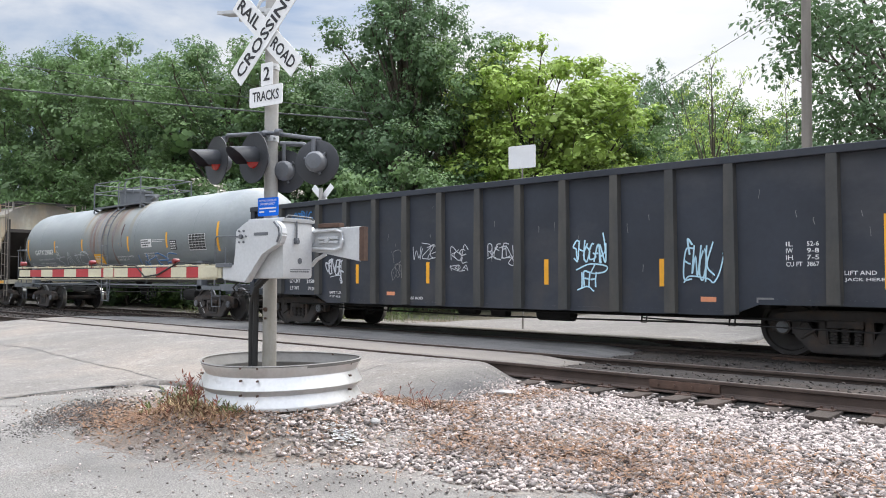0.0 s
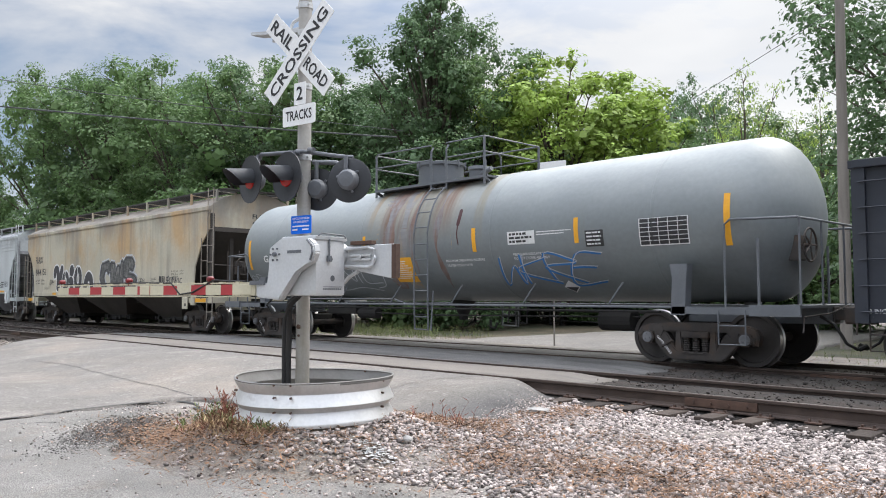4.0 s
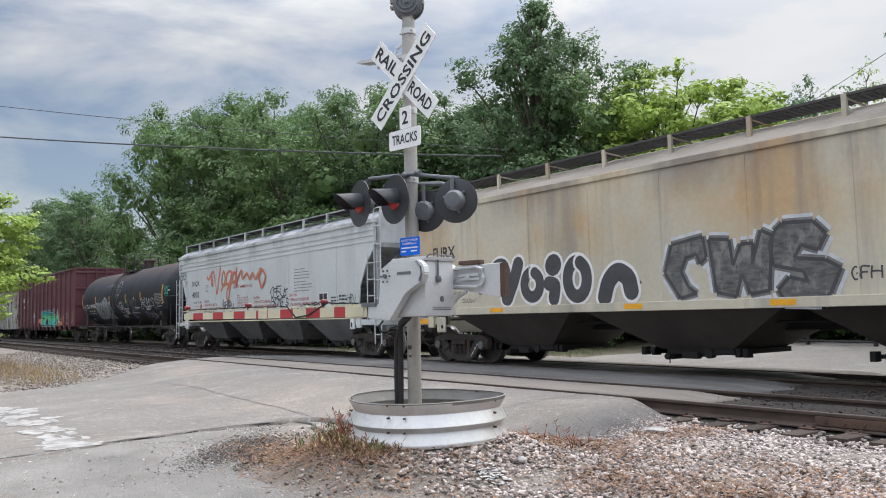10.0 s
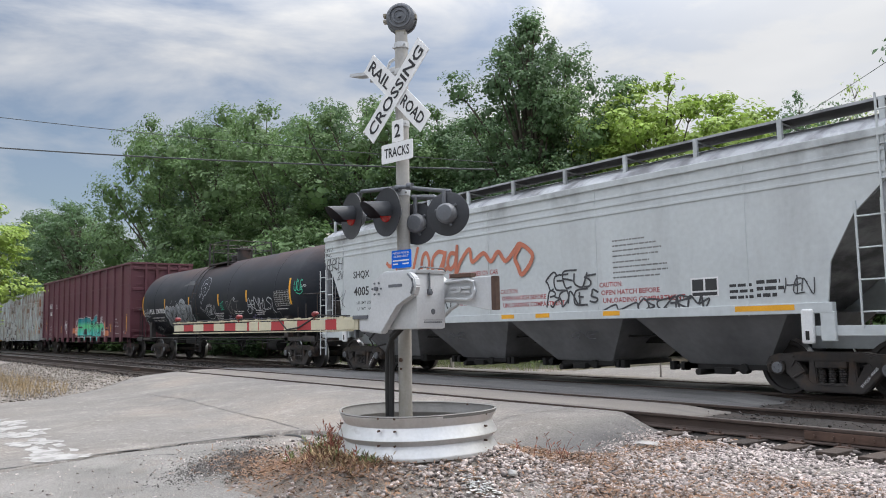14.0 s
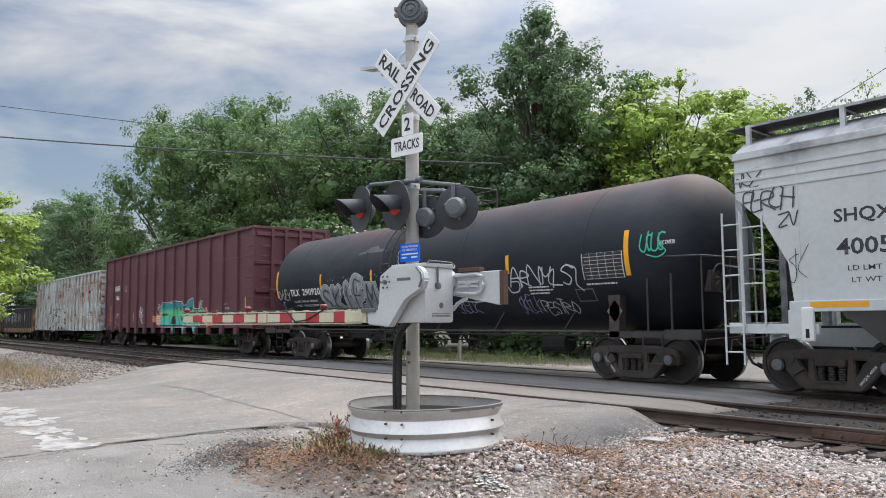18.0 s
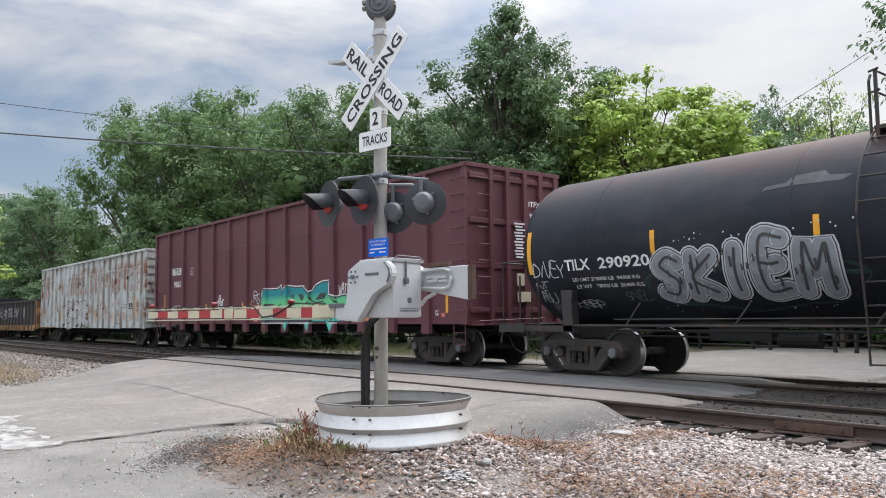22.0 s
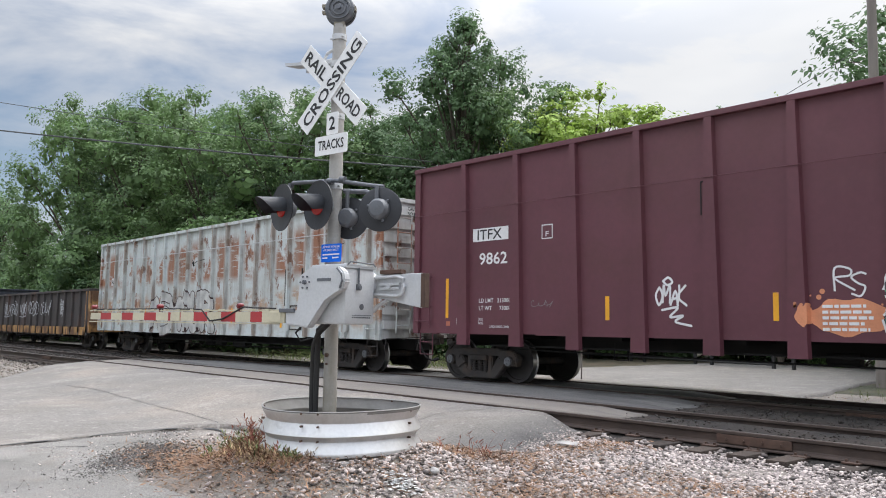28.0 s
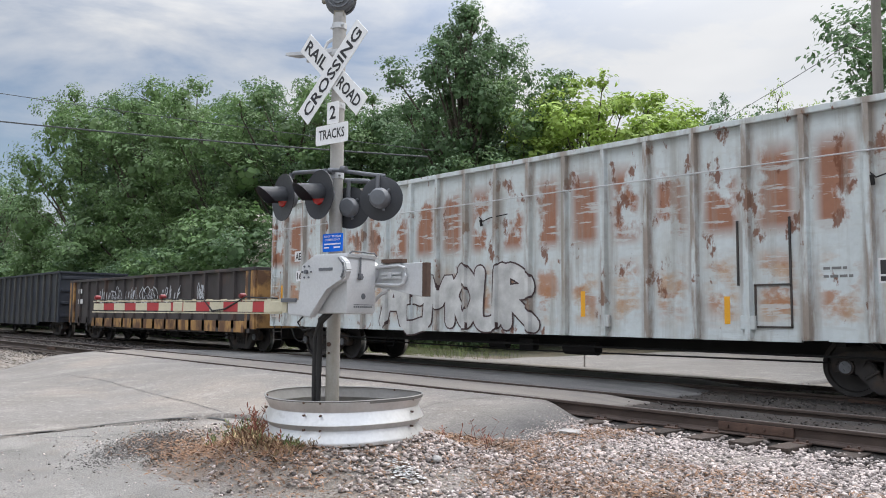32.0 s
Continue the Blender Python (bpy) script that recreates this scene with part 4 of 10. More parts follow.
# stones spilt over the rim of the asphalt
r2 = random.Random(37)
spill = []
for _ in range(1100):
    y = r2.uniform(-3.0, -0.3)
    x = road_right(y) - abs(r2.gauss(0, 0.16))
    if x < -1.2:
        continue
    s = r2.uniform(0.005, 0.014)
    spill.append((turn_matrix(r2, s, x, y, lobe_z(x, y) + s * 0.35), r2.randrange(6)))
scatter_mesh("grit", stone_v, stone_f, spill, M_STONE, "loose stones spilt over the asphalt's rim", "grit")

# dead leaves and needles
leaf_v = [np.array([(-1, -0.32, 0), (0.2, -0.42, 0.12), (1, 0, 0), (0.1, 0.42, 0.1)]), np.array([(-1, -0.07, 0), (1, -0.06, 0.1), (1, 0.06, 0.1), (-1, 0.07, 0)])]
leaf_f = [np.array([[0, 1, 2, 3]])] * 2
r2 = random.Random(41)
litter = []
for cx, cy, sx, sy, n in ((-0.35, -5.05, 0.95, 0.34, 3600), (-1.35, -4.7, 0.7, 0.4, 1600), (0.9, -2.95, 0.55, 0.2, 1200), (1.35, -1.7, 0.25, 0.6, 700), (2.6, -3.0, 1.0, 0.6, 800), (2.2, -3.7, 0.5, 0.2, 700), (3.1, -3.3, 0.5, 0.2, 700), (4.1, -3.6, 0.5, 0.25, 700), (4.6, -2.9, 0.6, 0.2, 500), (3.4, -2.3, 0.7, 0.2, 500), (3.8, -3.6, 0.9, 0.6, 500), (1.0, -4.0, 0.4, 0.4, 300), (5.0, -2.6, 0.8, 0.4, 250), (-17, 9.0, 5.0, 1.3, 2600), (3, 9.0, 3.0, 1.2, 900)):
    for _ in range(n):
        x, y = r2.gauss(cx, sx), r2.gauss(cy, sy)
        if road_left(y) < x < road_right(y) or math.hypot(x - RING[0], y - RING[1]) < 0.8:
            continue
        k = r2.randrange(2)
        s = r2.uniform(0.016, 0.034) if k == 0 else r2.uniform(0.03, 0.06)
        z = max(ground_z(x, y) + 0.018, ground_z(-6, min(y, -4.3)) + 0.034 if y < verge_top(x) else -9)
        litter.append((turn_matrix(r2, s, x, y, z + r2.uniform(0, 0.02), 1.0), k))
scatter_mesh("leaf_litter", leaf_v, leaf_f, litter, M_LITTER, "rust-brown dead leaves and needles on the ground", "leaf litter")


def stalks(name, spots, material, label):
    """Thin bent stems with a few side blades."""
    places = []
    v, f = [], []
    for x, y, h, lean, seed in spots:
        r3 = random.Random(seed)
        z = ground_z(x, y)
        a = r3.uniform(0, 6.28)
        p = [Vector((x + math.cos(a) * lean * h * (t**1.7), y + math.sin(a) * lean * h * (t**1.7), z + h * t)) for t in (0, 0.35, 0.7, 1.0)]
        w = r3.uniform(0.003, 0.005)
        side = Vector((0.62, 0.78, 0)) * w
        b = len(v)
        for k, q in enumerate(p):
            s = side * (1 - 0.25 * k)
            v += [q - s, q + s]
        f += [(b + 2 * k, b + 2 * k + 1, b + 2 * k + 3, b + 2 * k + 2) for k in range(3)]
        for _ in range(r3.randrange(2, 6)):
            t = r3.uniform(0.3, 1.0)
            q = p[0].lerp(p[3], t)
            d = Vector((r3.uniform(-1, 1), r3.uniform(-1, 1), r3.uniform(0.2, 1))).normalized() * r3.uniform(0.03, 0.09)
            b = len(v)
            v += [q, q + d * 0.5 + side * 1.6, q + d, q + d * 0.5 - side * 1.6]
            f.append((b, b + 1, b + 2, b + 3))
    me = bpy.data.meshes.new(name)
    me.from_pydata([tuple(q) for q in v], [], f)
    me.materials.append(material)
    return tagged(new(name, me), label, "weeds", kind="stuff")


r2 = random.Random(51)
def round_ring(n, a0, a1, h0, h1, l0, l1, spread):
    """Spots along the outside of the steel ring between two bearings."""
    out = []
    for _ in range(n):
        a, d = radians(r2.uniform(a0, a1)), 0.87 + abs(r2.gauss(0, spread))
        out.append((RING[0] + d * math.cos(a), RING[1] + d * math.sin(a), r2.uniform(h0, h1), r2.uniform(l0, l1), r2.random()))
    return out


stalks("dry_grass", [(r2.gauss(-0.95, 0.16), r2.gauss(-4.6, 0.18), r2.uniform(0.05, 0.2), r2.uniform(0.2, 0.9), r2.random()) for _ in range(22)] + round_ring(160, -170, -60, 0.03, 0.1, 0.8, 2.5, 0.14) +
       [(r2.uniform(-30, -15.5), r2.gauss(-4.6, 0.5), r2.uniform(0.15, 0.4), 0.4, r2.random()) for _ in range(900)], M_STRAW, "tuft of straw-coloured dry grass")
stalks("dead_stems", round_ring(240, -160, -55, 0.02, 0.075, 0.8, 3.0, 0.18), M_LITTER, "tangle of dead rust-brown stems against the steel ring")
stalks("green_weed", [(r2.gauss(-1.05, 0.14), r2.gauss(-4.68, 0.14), r2.uniform(0.06, 0.2), r2.uniform(0.3, 0.9), r2.random()) for _ in range(55)] +
       round_ring(40, -130, -60, 0.05, 0.12, 0.5, 1.2, 0.05), M_WEED, "low green weeds against the steel ring")
stalks("red_weed", round_ring(30, -160, -75, 0.1, 0.34, 0.1, 0.6, 0.07) +
       [(r2.gauss(-0.55, 0.18), r2.gauss(-4.95, 0.1), r2.uniform(0.12, 0.36), r2.uniform(0.1, 0.5), r2.random()) for _ in range(9)] +
       [(r2.gauss(0.85, 0.2), r2.gauss(-3.0, 0.2), r2.uniform(0.1, 0.28), 0.5, r2.random()) for _ in range(14)], M_REDWEED, "withered reddish weed stalks in front of the ring")
stalks("far_weeds", [(r2.uniform(-24, -12.5), r2.uniform(7.5, 13), r2.uniform(0.15, 0.5), 0.4, r2.random()) for _ in range(1500)] + [(r2.uniform(-0.6, 10), r2.uniform(9, 18), r2.uniform(0.1, 0.3), 0.4, r2.random()) for _ in range(500)], M_WEED, "rough green weeds beyond the far track")

# worn road paint
r2 = random.Random(61)
bm = bmesh.new()
for cx, cy, w, h, n in ((-8.0, -6.55, 4.4, 0.75, 150), (-4.85, -6.62, 1.5, 0.6, 46)):
    for k in range(n):
        x, y = cx + r2.uniform(-0.5, 0.5) * w, cy + r2.uniform(-0.5, 0.5) * h
        if noise.noise((x * 1.7, y * 2.2, 8.0)) < -0.06:
            continue
        lx, ly = r2.uniform(0.08, 0.34), r2.uniform(0.04, 0.22)
        pts = [(x + lx * r2.uniform(0.4, 1.0) * math.cos(q), y + ly * r2.uniform(0.4, 1.0) * math.sin(q)) for q in np.linspace(0, 5.6, 10)]
        bm.faces.new([bm.verts.new((a, b, road_z(a, b) + 0.004 + k * 0.00002)) for a, b in pts])
tagged(part("road_marking", bm, M_PAINT_OLD), "flaked white paint of an old road marking", "road marking", kind="structure")

# odd stones and a pale splash of spilt plaster
bm = bmesh.new()
r3 = random.Random(19)
for k in range(150):
    x, y, d = 1.28 + r3.gauss(0, 0.1), -4.36 + r3.gauss(0, 0.06), r3.uniform(0.01, 0.04)
    a0, z = r3.uniform(0, 6), ground_z(x, y) + 0.004 + k * 0.0001
    bm.faces.new([bm.verts.new((x + d * r3.uniform(0.5, 1.0) * math.cos(a0 + q), y + d * r3.uniform(0.5, 1.0) * math.sin(a0 + q), z + r3.uniform(-0.006, 0.006))) for q in np.linspace(0, 5.3, 7)])
tagged(part("spilt_plaster", bm, MATS["dry_plaster"]), "white spilt plaster dried on the gravel", "plaster")
for (x, y, s), lab in (((0.12, -4.72, 0.055), "cream rounded stone among dead leaves"), ((1.28, -3.95, 0.04), "white chip of stone on the gravel")):
    bm = bmesh.new()
    bmesh.ops.create_icosphere(bm, subdivisions=2, radius=s)
    for v in bm.verts:
        v.co = Vector((v.co.x * 1.3, v.co.y, v.co.z * 0.8)) * (1 + 0.35 * noise.noise(v.co * 22))
    tagged(part("stone", bm, M_PAINT_OLD, m=pose(x, y, ground_z(x, y) + 0.02 + s * 0.4)), lab, "stone")
bm = bmesh.new()
prism(bm, [(-0.13, -0.012), (-0.06, 0.01), (0.12, 0.012), (0.13, 0.0), (0.0, -0.018)], -0.06, 0.06)
tagged(part("broken_slab", bm, M_PAINT_OLD, m=pose(1.12, -1.8, ground_z(1.1, -1.8) + 0.045, 8, 4, 25)), "white broken slab lying on the ballast", "slab")
# cracks and tar lines of the road
bm = bmesh.new()
for pts, w in (([(-3.8, -8.2), (-3.89, -7.42), (-4.06, -6.58), (-4.14, -5.51), (-4.26, -4.25), (-4.07, -3.71)], 0.1), ([(-12.1, -2.96), (-10.47, -2.87), (-8.87, -2.98), (-6.88, -3.12), (-5.54, -3.2), (-4.14, -3.3)], 0.022),
               ([(-3.73, -5.92), (-3.42, -5.38), (-3.36, -4.71), (-3.68, -4.17), (-4.05, -3.54)], 0.035), ([(-4.1, -3.56), (-3.7, -3.5), (-3.3, -3.72), (-2.9, -3.74)], 0.09), ([(-3.5, -4.5), (-3.1, -4.1), (-2.8, -4.2)], 0.03)):
    line_pts = curve_pts(pts, 10)
    left, right = [], []
    for k, (x, y) in enumerate(line_pts):
        x, y = x + wob(x * 5, y * 5, 1, 0.06), y + wob(x * 4, y * 4, 1.3, 0.05)
        ww = w * r2.uniform(0.3, 1.0)
        z = max(road_z(x, y), ground_z(-6, min(y, -4.3)) + 0.035) + 0.004 if x < road_right(y) + 0.1 else ground_z(-6, min(y, -4.3)) + 0.036
        left.append(bm.verts.new((x - ww * 0.5, y + ww * 0.6, z)))
        right.append(bm.verts.new((x + ww * 0.5, y - ww * 0.6, z)))
    for k in range(len(left) - 1):
        bm.faces.new((left[k], right[k], right[k + 1], left[k + 1]))
tagged(part("road_crack", bm, M_CABLE), "dark open cracks in the road surface", "crack", kind="structure")


# ---- crossing signal ----
MAST = (0.07, -4.3)
PSI = 9.0


def lamp(parent, s, n, z, yaw, lit):
    """A flasher: round black background, housing behind, hood and red lens in front. It faces -y before its turn."""
    m = pose(s, n, z, 0, 0, yaw) @ Matrix.Scale(1.0 if lit else 0.87, 4)
    bm = bmesh.new()
    lathe(bm, [(0.0, 0.012), (0.24, 0.012), (0.254, 0.004), (0.254, -0.006), (0.24, -0.002), (0.0, -0.002)], "Y", 36)
    disc = part("background_disc", bm, M_LAMP, parent, m=m, smooth=True)
    bm = bmesh.new()
    lathe(bm, [(0.118, 0.012), (0.12, 0.06), (0.11, 0.11), (0.085, 0.135), (0.0, 0.14)], "Y", 28)
    for a in (0.3, 2.4, 4.4):
        rod(bm, (0.12 * math.cos(a), 0.04, 0.12 * math.sin(a)), (0.15 * math.cos(a), 0.04, 0.15 * math.sin(a)), 0.016, 8)
    part("housing", bm, M_LAMPGREY, disc, smooth=True)
    bm = bmesh.new()
    arc = [a for a in np.linspace(radians(-25), radians(205), 18)]
    inner, outer = [], []
    for a in arc:
        reach = 0.30 * (0.45 + 0.55 * math.sin(max(0.0, min(math.pi, (a + 0.45) / 4.0 * math.pi))))
        for rr, lst in ((0.115, outer), (0.111, inner)):
            lst.append((bm.verts.new((rr * math.cos(a), -0.002, rr * math.sin(a))), bm.verts.new((rr * 0.96 * math.cos(a), -reach, rr * 0.92 * math.sin(a) - 0.02))))
    for lst in (inner, outer):
        for k in range(len(arc) - 1):
            bm.faces.new((lst[k][0], lst[k + 1][0], lst[k + 1][1], lst[k][1]))
    part("hood", bm, M_LAMP, disc, smooth=True)
    bm = bmesh.new()
    lathe(bm, [(0.106, -0.004), (0.1, -0.018), (0.06, -0.032), (0.0, -0.036)], "Y", 24)
    part("lens", bm, M_REDLENS, disc, "glowing red lens" if lit else "dark red lens", smooth=True)
    return disc


def board(name, parent, w, h, material, m, r=0.03, t=0.006, label=""):
    bm = bmesh.new()
    pts = []
    for cx, cz, a0 in ((w / 2 - r, h / 2 - r, 0), (-w / 2 + r, h / 2 - r, 90), (-w / 2 + r, -h / 2 + r, 180), (w / 2 - r, -h / 2 + r, 270)):
        pts += [(cx + r * math.cos(radians(a0 + k * 30)), cz + r * math.sin(radians(a0 + k * 30))) for k in range(4)]
    prism(bm, pts, 0, t)
    return part(name, bm, material, parent, label, m)


def crossing_signal():
    sig = tagged(empty("crossing_signal", pose(MAST[0], MAST[1], 0, 0, 0, PSI)), "weathered silver railroad crossing signal with crossbuck, flashers and gate", "crossing signal")
    bm = bmesh.new()
    lathe(bm, [(0.0, -0.36), (0.07, -0.36), (0.07, 4.2), (0.066, 4.36), (0.0, 4.36)], "Z", 24)
    part("mast", bm, M_MAST, sig, smooth=True)
    bm = bmesh.new()
    for z in (4.22, 3.93, 3.36, 2.62, 1.98):
        lathe(bm, [(0.07, z - 0.03), (0.079, z - 0.03), (0.079, z + 0.03), (0.07, z + 0.03)], "Z", 20)
        rod(bm, (-0.1, -0.03, z), (-0.06, -0.03, z), 0.012, 6)
        rod(bm, (0.06, -0.03, z), (0.1, -0.03, z), 0.012, 6)
    each("clamp", bm, M_CAST, sig, smooth=True)
    # bell
    bm = bmesh.new()
    lathe(bm, [(0.0, -0.075), (0.12, -0.07), (0.155, -0.045), (0.16, 0.0), (0.16, 0.02), (0.15, 0.04), (0.0, 0.05)], "Y", 30)
    for rr in (0.07, 0.115):
        lathe(bm, [(rr - 0.012, -0.07), (rr - 0.008, -0.083), (rr + 0.008, -0.083), (rr + 0.012, -0.066)], "Y", 30)
    rod(bm, (0, -0.1, 0), (0, -0.06, 0), 0.022, 10)
    bell = part("bell", bm, M_LAMPGREY, sig, m=pose(0.0, 0, 4.53, 0, 0, 34), smooth=True)
    bm = bmesh.new()
    lathe(bm, [(0.162, 0.03), (0.168, 0.055), (0.16, 0.085), (0.12, 0.1), (0.0, 0.105)], "Y", 30)
    part("gong", bm, M_LAMPGREY, bell, smooth=True)
    bm = bmesh.new()
    box(bm, -0.055, 0.055, -0.05, 0.05, -0.2, -0.14, 0.008)
    box(bm, -0.2, -0.13, 0.0, 0.07, 0.03, 0.07, 0.006)
    box(bm, -0.2, -0.13, 0.0, 0.07, -0.03, 0.0, 0.006)
    box(bm, 0.14, 0.175, -0.03, 0.03, -0.02, 0.03, 0.006)
    each("bell_bracket", bm, M_MAST, bell)
    # spare bracket bar by the crossbuck
    bm = bmesh.new()
    box(bm, -0.62, -0.1, 0.1, 0.13, 3.985, 4.075, 0.004)
    tube(bm, [(-0.12, 0.1, 4.03), (-0.02, 0.06, 4.07), (0.05, 0.08, 4.03)], 0.03, 8)
    tube(bm, [(-0.35, 0.1, 4.05), (-0.2, 0.02, 4.1), (-0.05, 0.0, 4.12)], 0.018, 6)
    part("bracket_bar", bm, M_CAST, sig)
    # crossbuck
    for turn, words, off in ((-44, None, -0.105), (44, "CROSSING", -0.118)):
        m = pose(0.02, off, 3.69, 0, -turn, 0)
        blade = board("crossbuck_blade", sig, 1.2, 0.226, M_SIGN, m, 0.008)
        if words:
            part("lettering", letters(words, -0.55, 0.55, -0.065, 0.065, 0.008), M_BLACK, blade, "black letters", pose(0, -0.003, 0))
        else:
            part("lettering", letters("RAIL", -0.55, -0.14, -0.065, 0.065, 0.008), M_BLACK, blade, "black letters", pose(0, -0.003, 0))
            part("lettering", letters("ROAD", 0.14, 0.55, -0.065, 0.065, 0.008), M_BLACK, blade, "black letters", pose(0, -0.003, 0))
    bm = bmesh.new()
    v = [bm.verts.new(q) for q in ((-0.03, -0.05, 3.94), (-0.8, -0.05, 4.055), (-0.8, 0.14, 4.075), (-0.03, 0.14, 3.96), (-0.03, -0.05, 3.975), (-0.8, -0.05, 4.09), (-0.8, 0.14, 4.11), (-0.03, 0.14, 3.995))]
    for f in ((3, 2, 1, 0), (4, 5, 6, 7), (0, 1, 5, 4), (1, 2, 6, 5), (2, 3, 7, 6), (3, 0, 4, 7)):
        bm.faces.new([v[k] for k in f])
    part("rear_blade", bm, M_CAST, sig, "pale blade of the rear crossbuck, edge-on")
    two = board("track_count_plate", sig, 0.17, 0.23, M_SIGN, pose(0.035, -0.105, 3.27), 0.012, label="white plate with a black 2")
    part("numeral", letters("2", -0.045, 0.045, -0.07, 0.075, 0.008), M_BLACK, two, m=pose(0, -0.003, 0))
    tr = board("tracks_plate", sig, 0.475, 0.205, M_SIGN, pose(0.03, -0.112, 3.045), 0.02, label="white plate lettered TRACKS")
    part("lettering", letters("TRACKS", -0.19, 0.19, -0.05, 0.055, 0.006), M_BLACK, tr, m=pose(0, -0.003, 0))
    blue = board("emergency_notice", sig, 0.29, 0.185, M_SIGNBLUE, pose(0.065, -0.1, 1.915), 0.012, label="blue notice with white lines of small writing")
    bm = bmesh.new()
    part("lettering", letters("REPORT PROBLEM", -0.12, 0.12, 0.052, 0.074), M_WHITE, blue, m=pose(0, -0.003, 0))
    part("lettering", letters("OR EMERGENCY", -0.11, 0.11, 0.018, 0.04), M_WHITE, blue, m=pose(0, -0.003, 0))
    for z, a, b in ((-0.015, -0.12, 0.12), (-0.05, -0.12, -0.05), (-0.05, 0.02, 0.11)):
        box(bm, a, b, -0.0035, -0.001, z - 0.007, z + 0.007)
    part("notice_lines", bm, M_WHITE, blue)
    # flashers
    bm = bmesh.new()
    tube(bm, [(-0.62, -0.06, 2.66), (-0.55, -0.1, 2.7), (0.1, -0.1, 2.66), (0.55, -0.02, 2.575), (0.66, 0.03, 2.56)], 0.021, 10)
    for x in (0.02, 0.2):
        rod(bm, (x - 0.03, -0.095, 2.665), (x + 0.03, -0.09, 2.655), 0.034, 12)
    tube(bm, [(0.05, 0.08, 2.58), (0.3, 0.16, 2.56), (0.4, 0.2, 2.5)], 0.026, 8)
    part("lamp_arm", bm, M_LAMPGREY, sig, smooth=True)
    for s, n, z, yaw, lit in ((-0.60, -0.2, 2.425, -14, 1), (-0.02, -0.22, 2.40, -9, 1), (0.09, 0.12, 2.295, 205, 0), (0.66, -0.02, 2.325, 205, 0)):
        lamp(sig, s, n, z, yaw, lit)
    bm = bmesh.new()
    for s, n, z0, z1 in ((-0.60, -0.1, 2.56, 2.7), (-0.02, -0.12, 2.53, 2.68), (0.645, -0.06, 2.44, 2.56), (0.12, 0.06, 2.42, 2.57)):
        rod(bm, (s, n, z0 - 0.06), (s, n, z1), 0.021, 10)
    each("lamp_hanger", bm, M_LAMPGREY, sig, smooth=True)
    # gate mechanism
    bm = bmesh.new()
    box(bm, 0.10, 0.55, -0.365, 0.04, 1.19, 1.735, 0.03)
    mech = part("gate_mechanism", bm, M_CAST, sig, "silver-painted cast gate housing", smooth=True)
    bm = bmesh.new()
    box(bm, 0.085, 0.565, -0.38, 0.055, 1.73, 1.77, 0.012)
    part("lid", bm, M_CAST, mech, smooth=True)
    bm = bmesh.new()
    tube(bm, [(0.575, -0.36, 1.765), (0.58, -0.33, 1.79), (0.58, -0.02, 1.785), (0.575, 0.02, 1.76)], 0.008, 6)
    rod(bm, (0.565, -0.2, 1.74), (0.565, -0.2, 1.58), 0.01, 6)
    box(bm, 0.552, 0.58, -0.225, -0.175, 1.52, 1.58, 0.006)
    rod(bm, (0.55, -0.2, 1.545), (0.59, -0.2, 1.545), 0.022, 10)
    part("latch", bm, M_LAMPGREY, mech)
    bm = bmesh.new()
    box(bm, 0.5505, 0.553, -0.27, 0.0, 1.275, 1.281)
    for k in range(9):
        box(bm, 0.5505, 0.553, -0.27 + k * 0.029, -0.25 + k * 0.029, 1.25, 1.264)
    rod(bm, (0.5505, -0.14, 1.36), (0.5525, -0.14, 1.36), 0.03, 12)
    part("maker_plate", bm, M_LAMPGREY, mech)
    bm = bmesh.new()
    prism(bm, [(0.01, 1.66), (0.165, 1.745), (0.55, 1.735), (0.62, 1.68), (0.64, 1.6), (0.60, 1.51), (0.50, 1.48), (0.37, 1.43), (0.27, 1.30), (0.155, 1.15), (-0.18, 1.18), (-0.18, 1.31), (0.0, 1.31), (0.02, 1.45)][::-1], -0.47, -0.385)
    bmesh.ops.bevel(bm, geom=bm.edges[:], offset=0.012, segments=2, affect="EDGES")
    arm_br = part("arm_bracket", bm, M_CAST, sig, "silver cast gate-arm bracket", smooth=True)
    bm = bmesh.new()
    cx, cz = 0.1, 1.595
    rod(bm, (cx, -0.495, cz), (cx, -0.465, cz), 0.022, 8)
    for a in range(6):
        px, pz = cx + 0.062 * math.cos(a * 1.047), cz + 0.062 * math.sin(a * 1.047)
        rod(bm, (px, -0.482, pz), (px, -0.465, pz), 0.01, 6)
    box(bm, 0.27, 0.46, -0.474, -0.468, 1.60, 1.628)
    tube(bm, [(0.545, -0.478, 1.72), (0.60, -0.478, 1.67), (0.615, -0.478, 1.6), (0.585, -0.478, 1.53)], 0.01, 6)
    box(bm, -0.26, -0.04, -0.485, -0.46, 1.3, 1.34, 0.004)
    each("bolt_ring", bm, M_LAMPGREY, arm_br)
    bm = bmesh.new()
    rod(bm, (0.42, -0.39, 1.6), (0.42, -0.35, 1.6), 0.12, 24)
    rod(bm, (0.42, 0.03, 1.6), (0.42, 0.12, 1.6), 0.12, 24)
    each("main_shaft", bm, M_CAST, mech, smooth=True)
    # counterweight frame
    bm = bmesh.new()
    prism(bm, [(0.72, 1.44), (0.9, 1.42), (1.36, 1.335), (1.4, 1.38), (1.4, 1.66), (1.36, 1.67), (0.72, 1.665)][::-1], -0.32, -0.295)
    bmesh.ops.bevel(bm, geom=bm.edges[:], offset=0.006, segments=1, affect="EDGES")
    cw = part("counterweight_plate", bm, M_CAST, sig, "silver counterweight plate with rusty end", pose(-0.25, 0.41, 0.02))
    bm = bmesh.new()
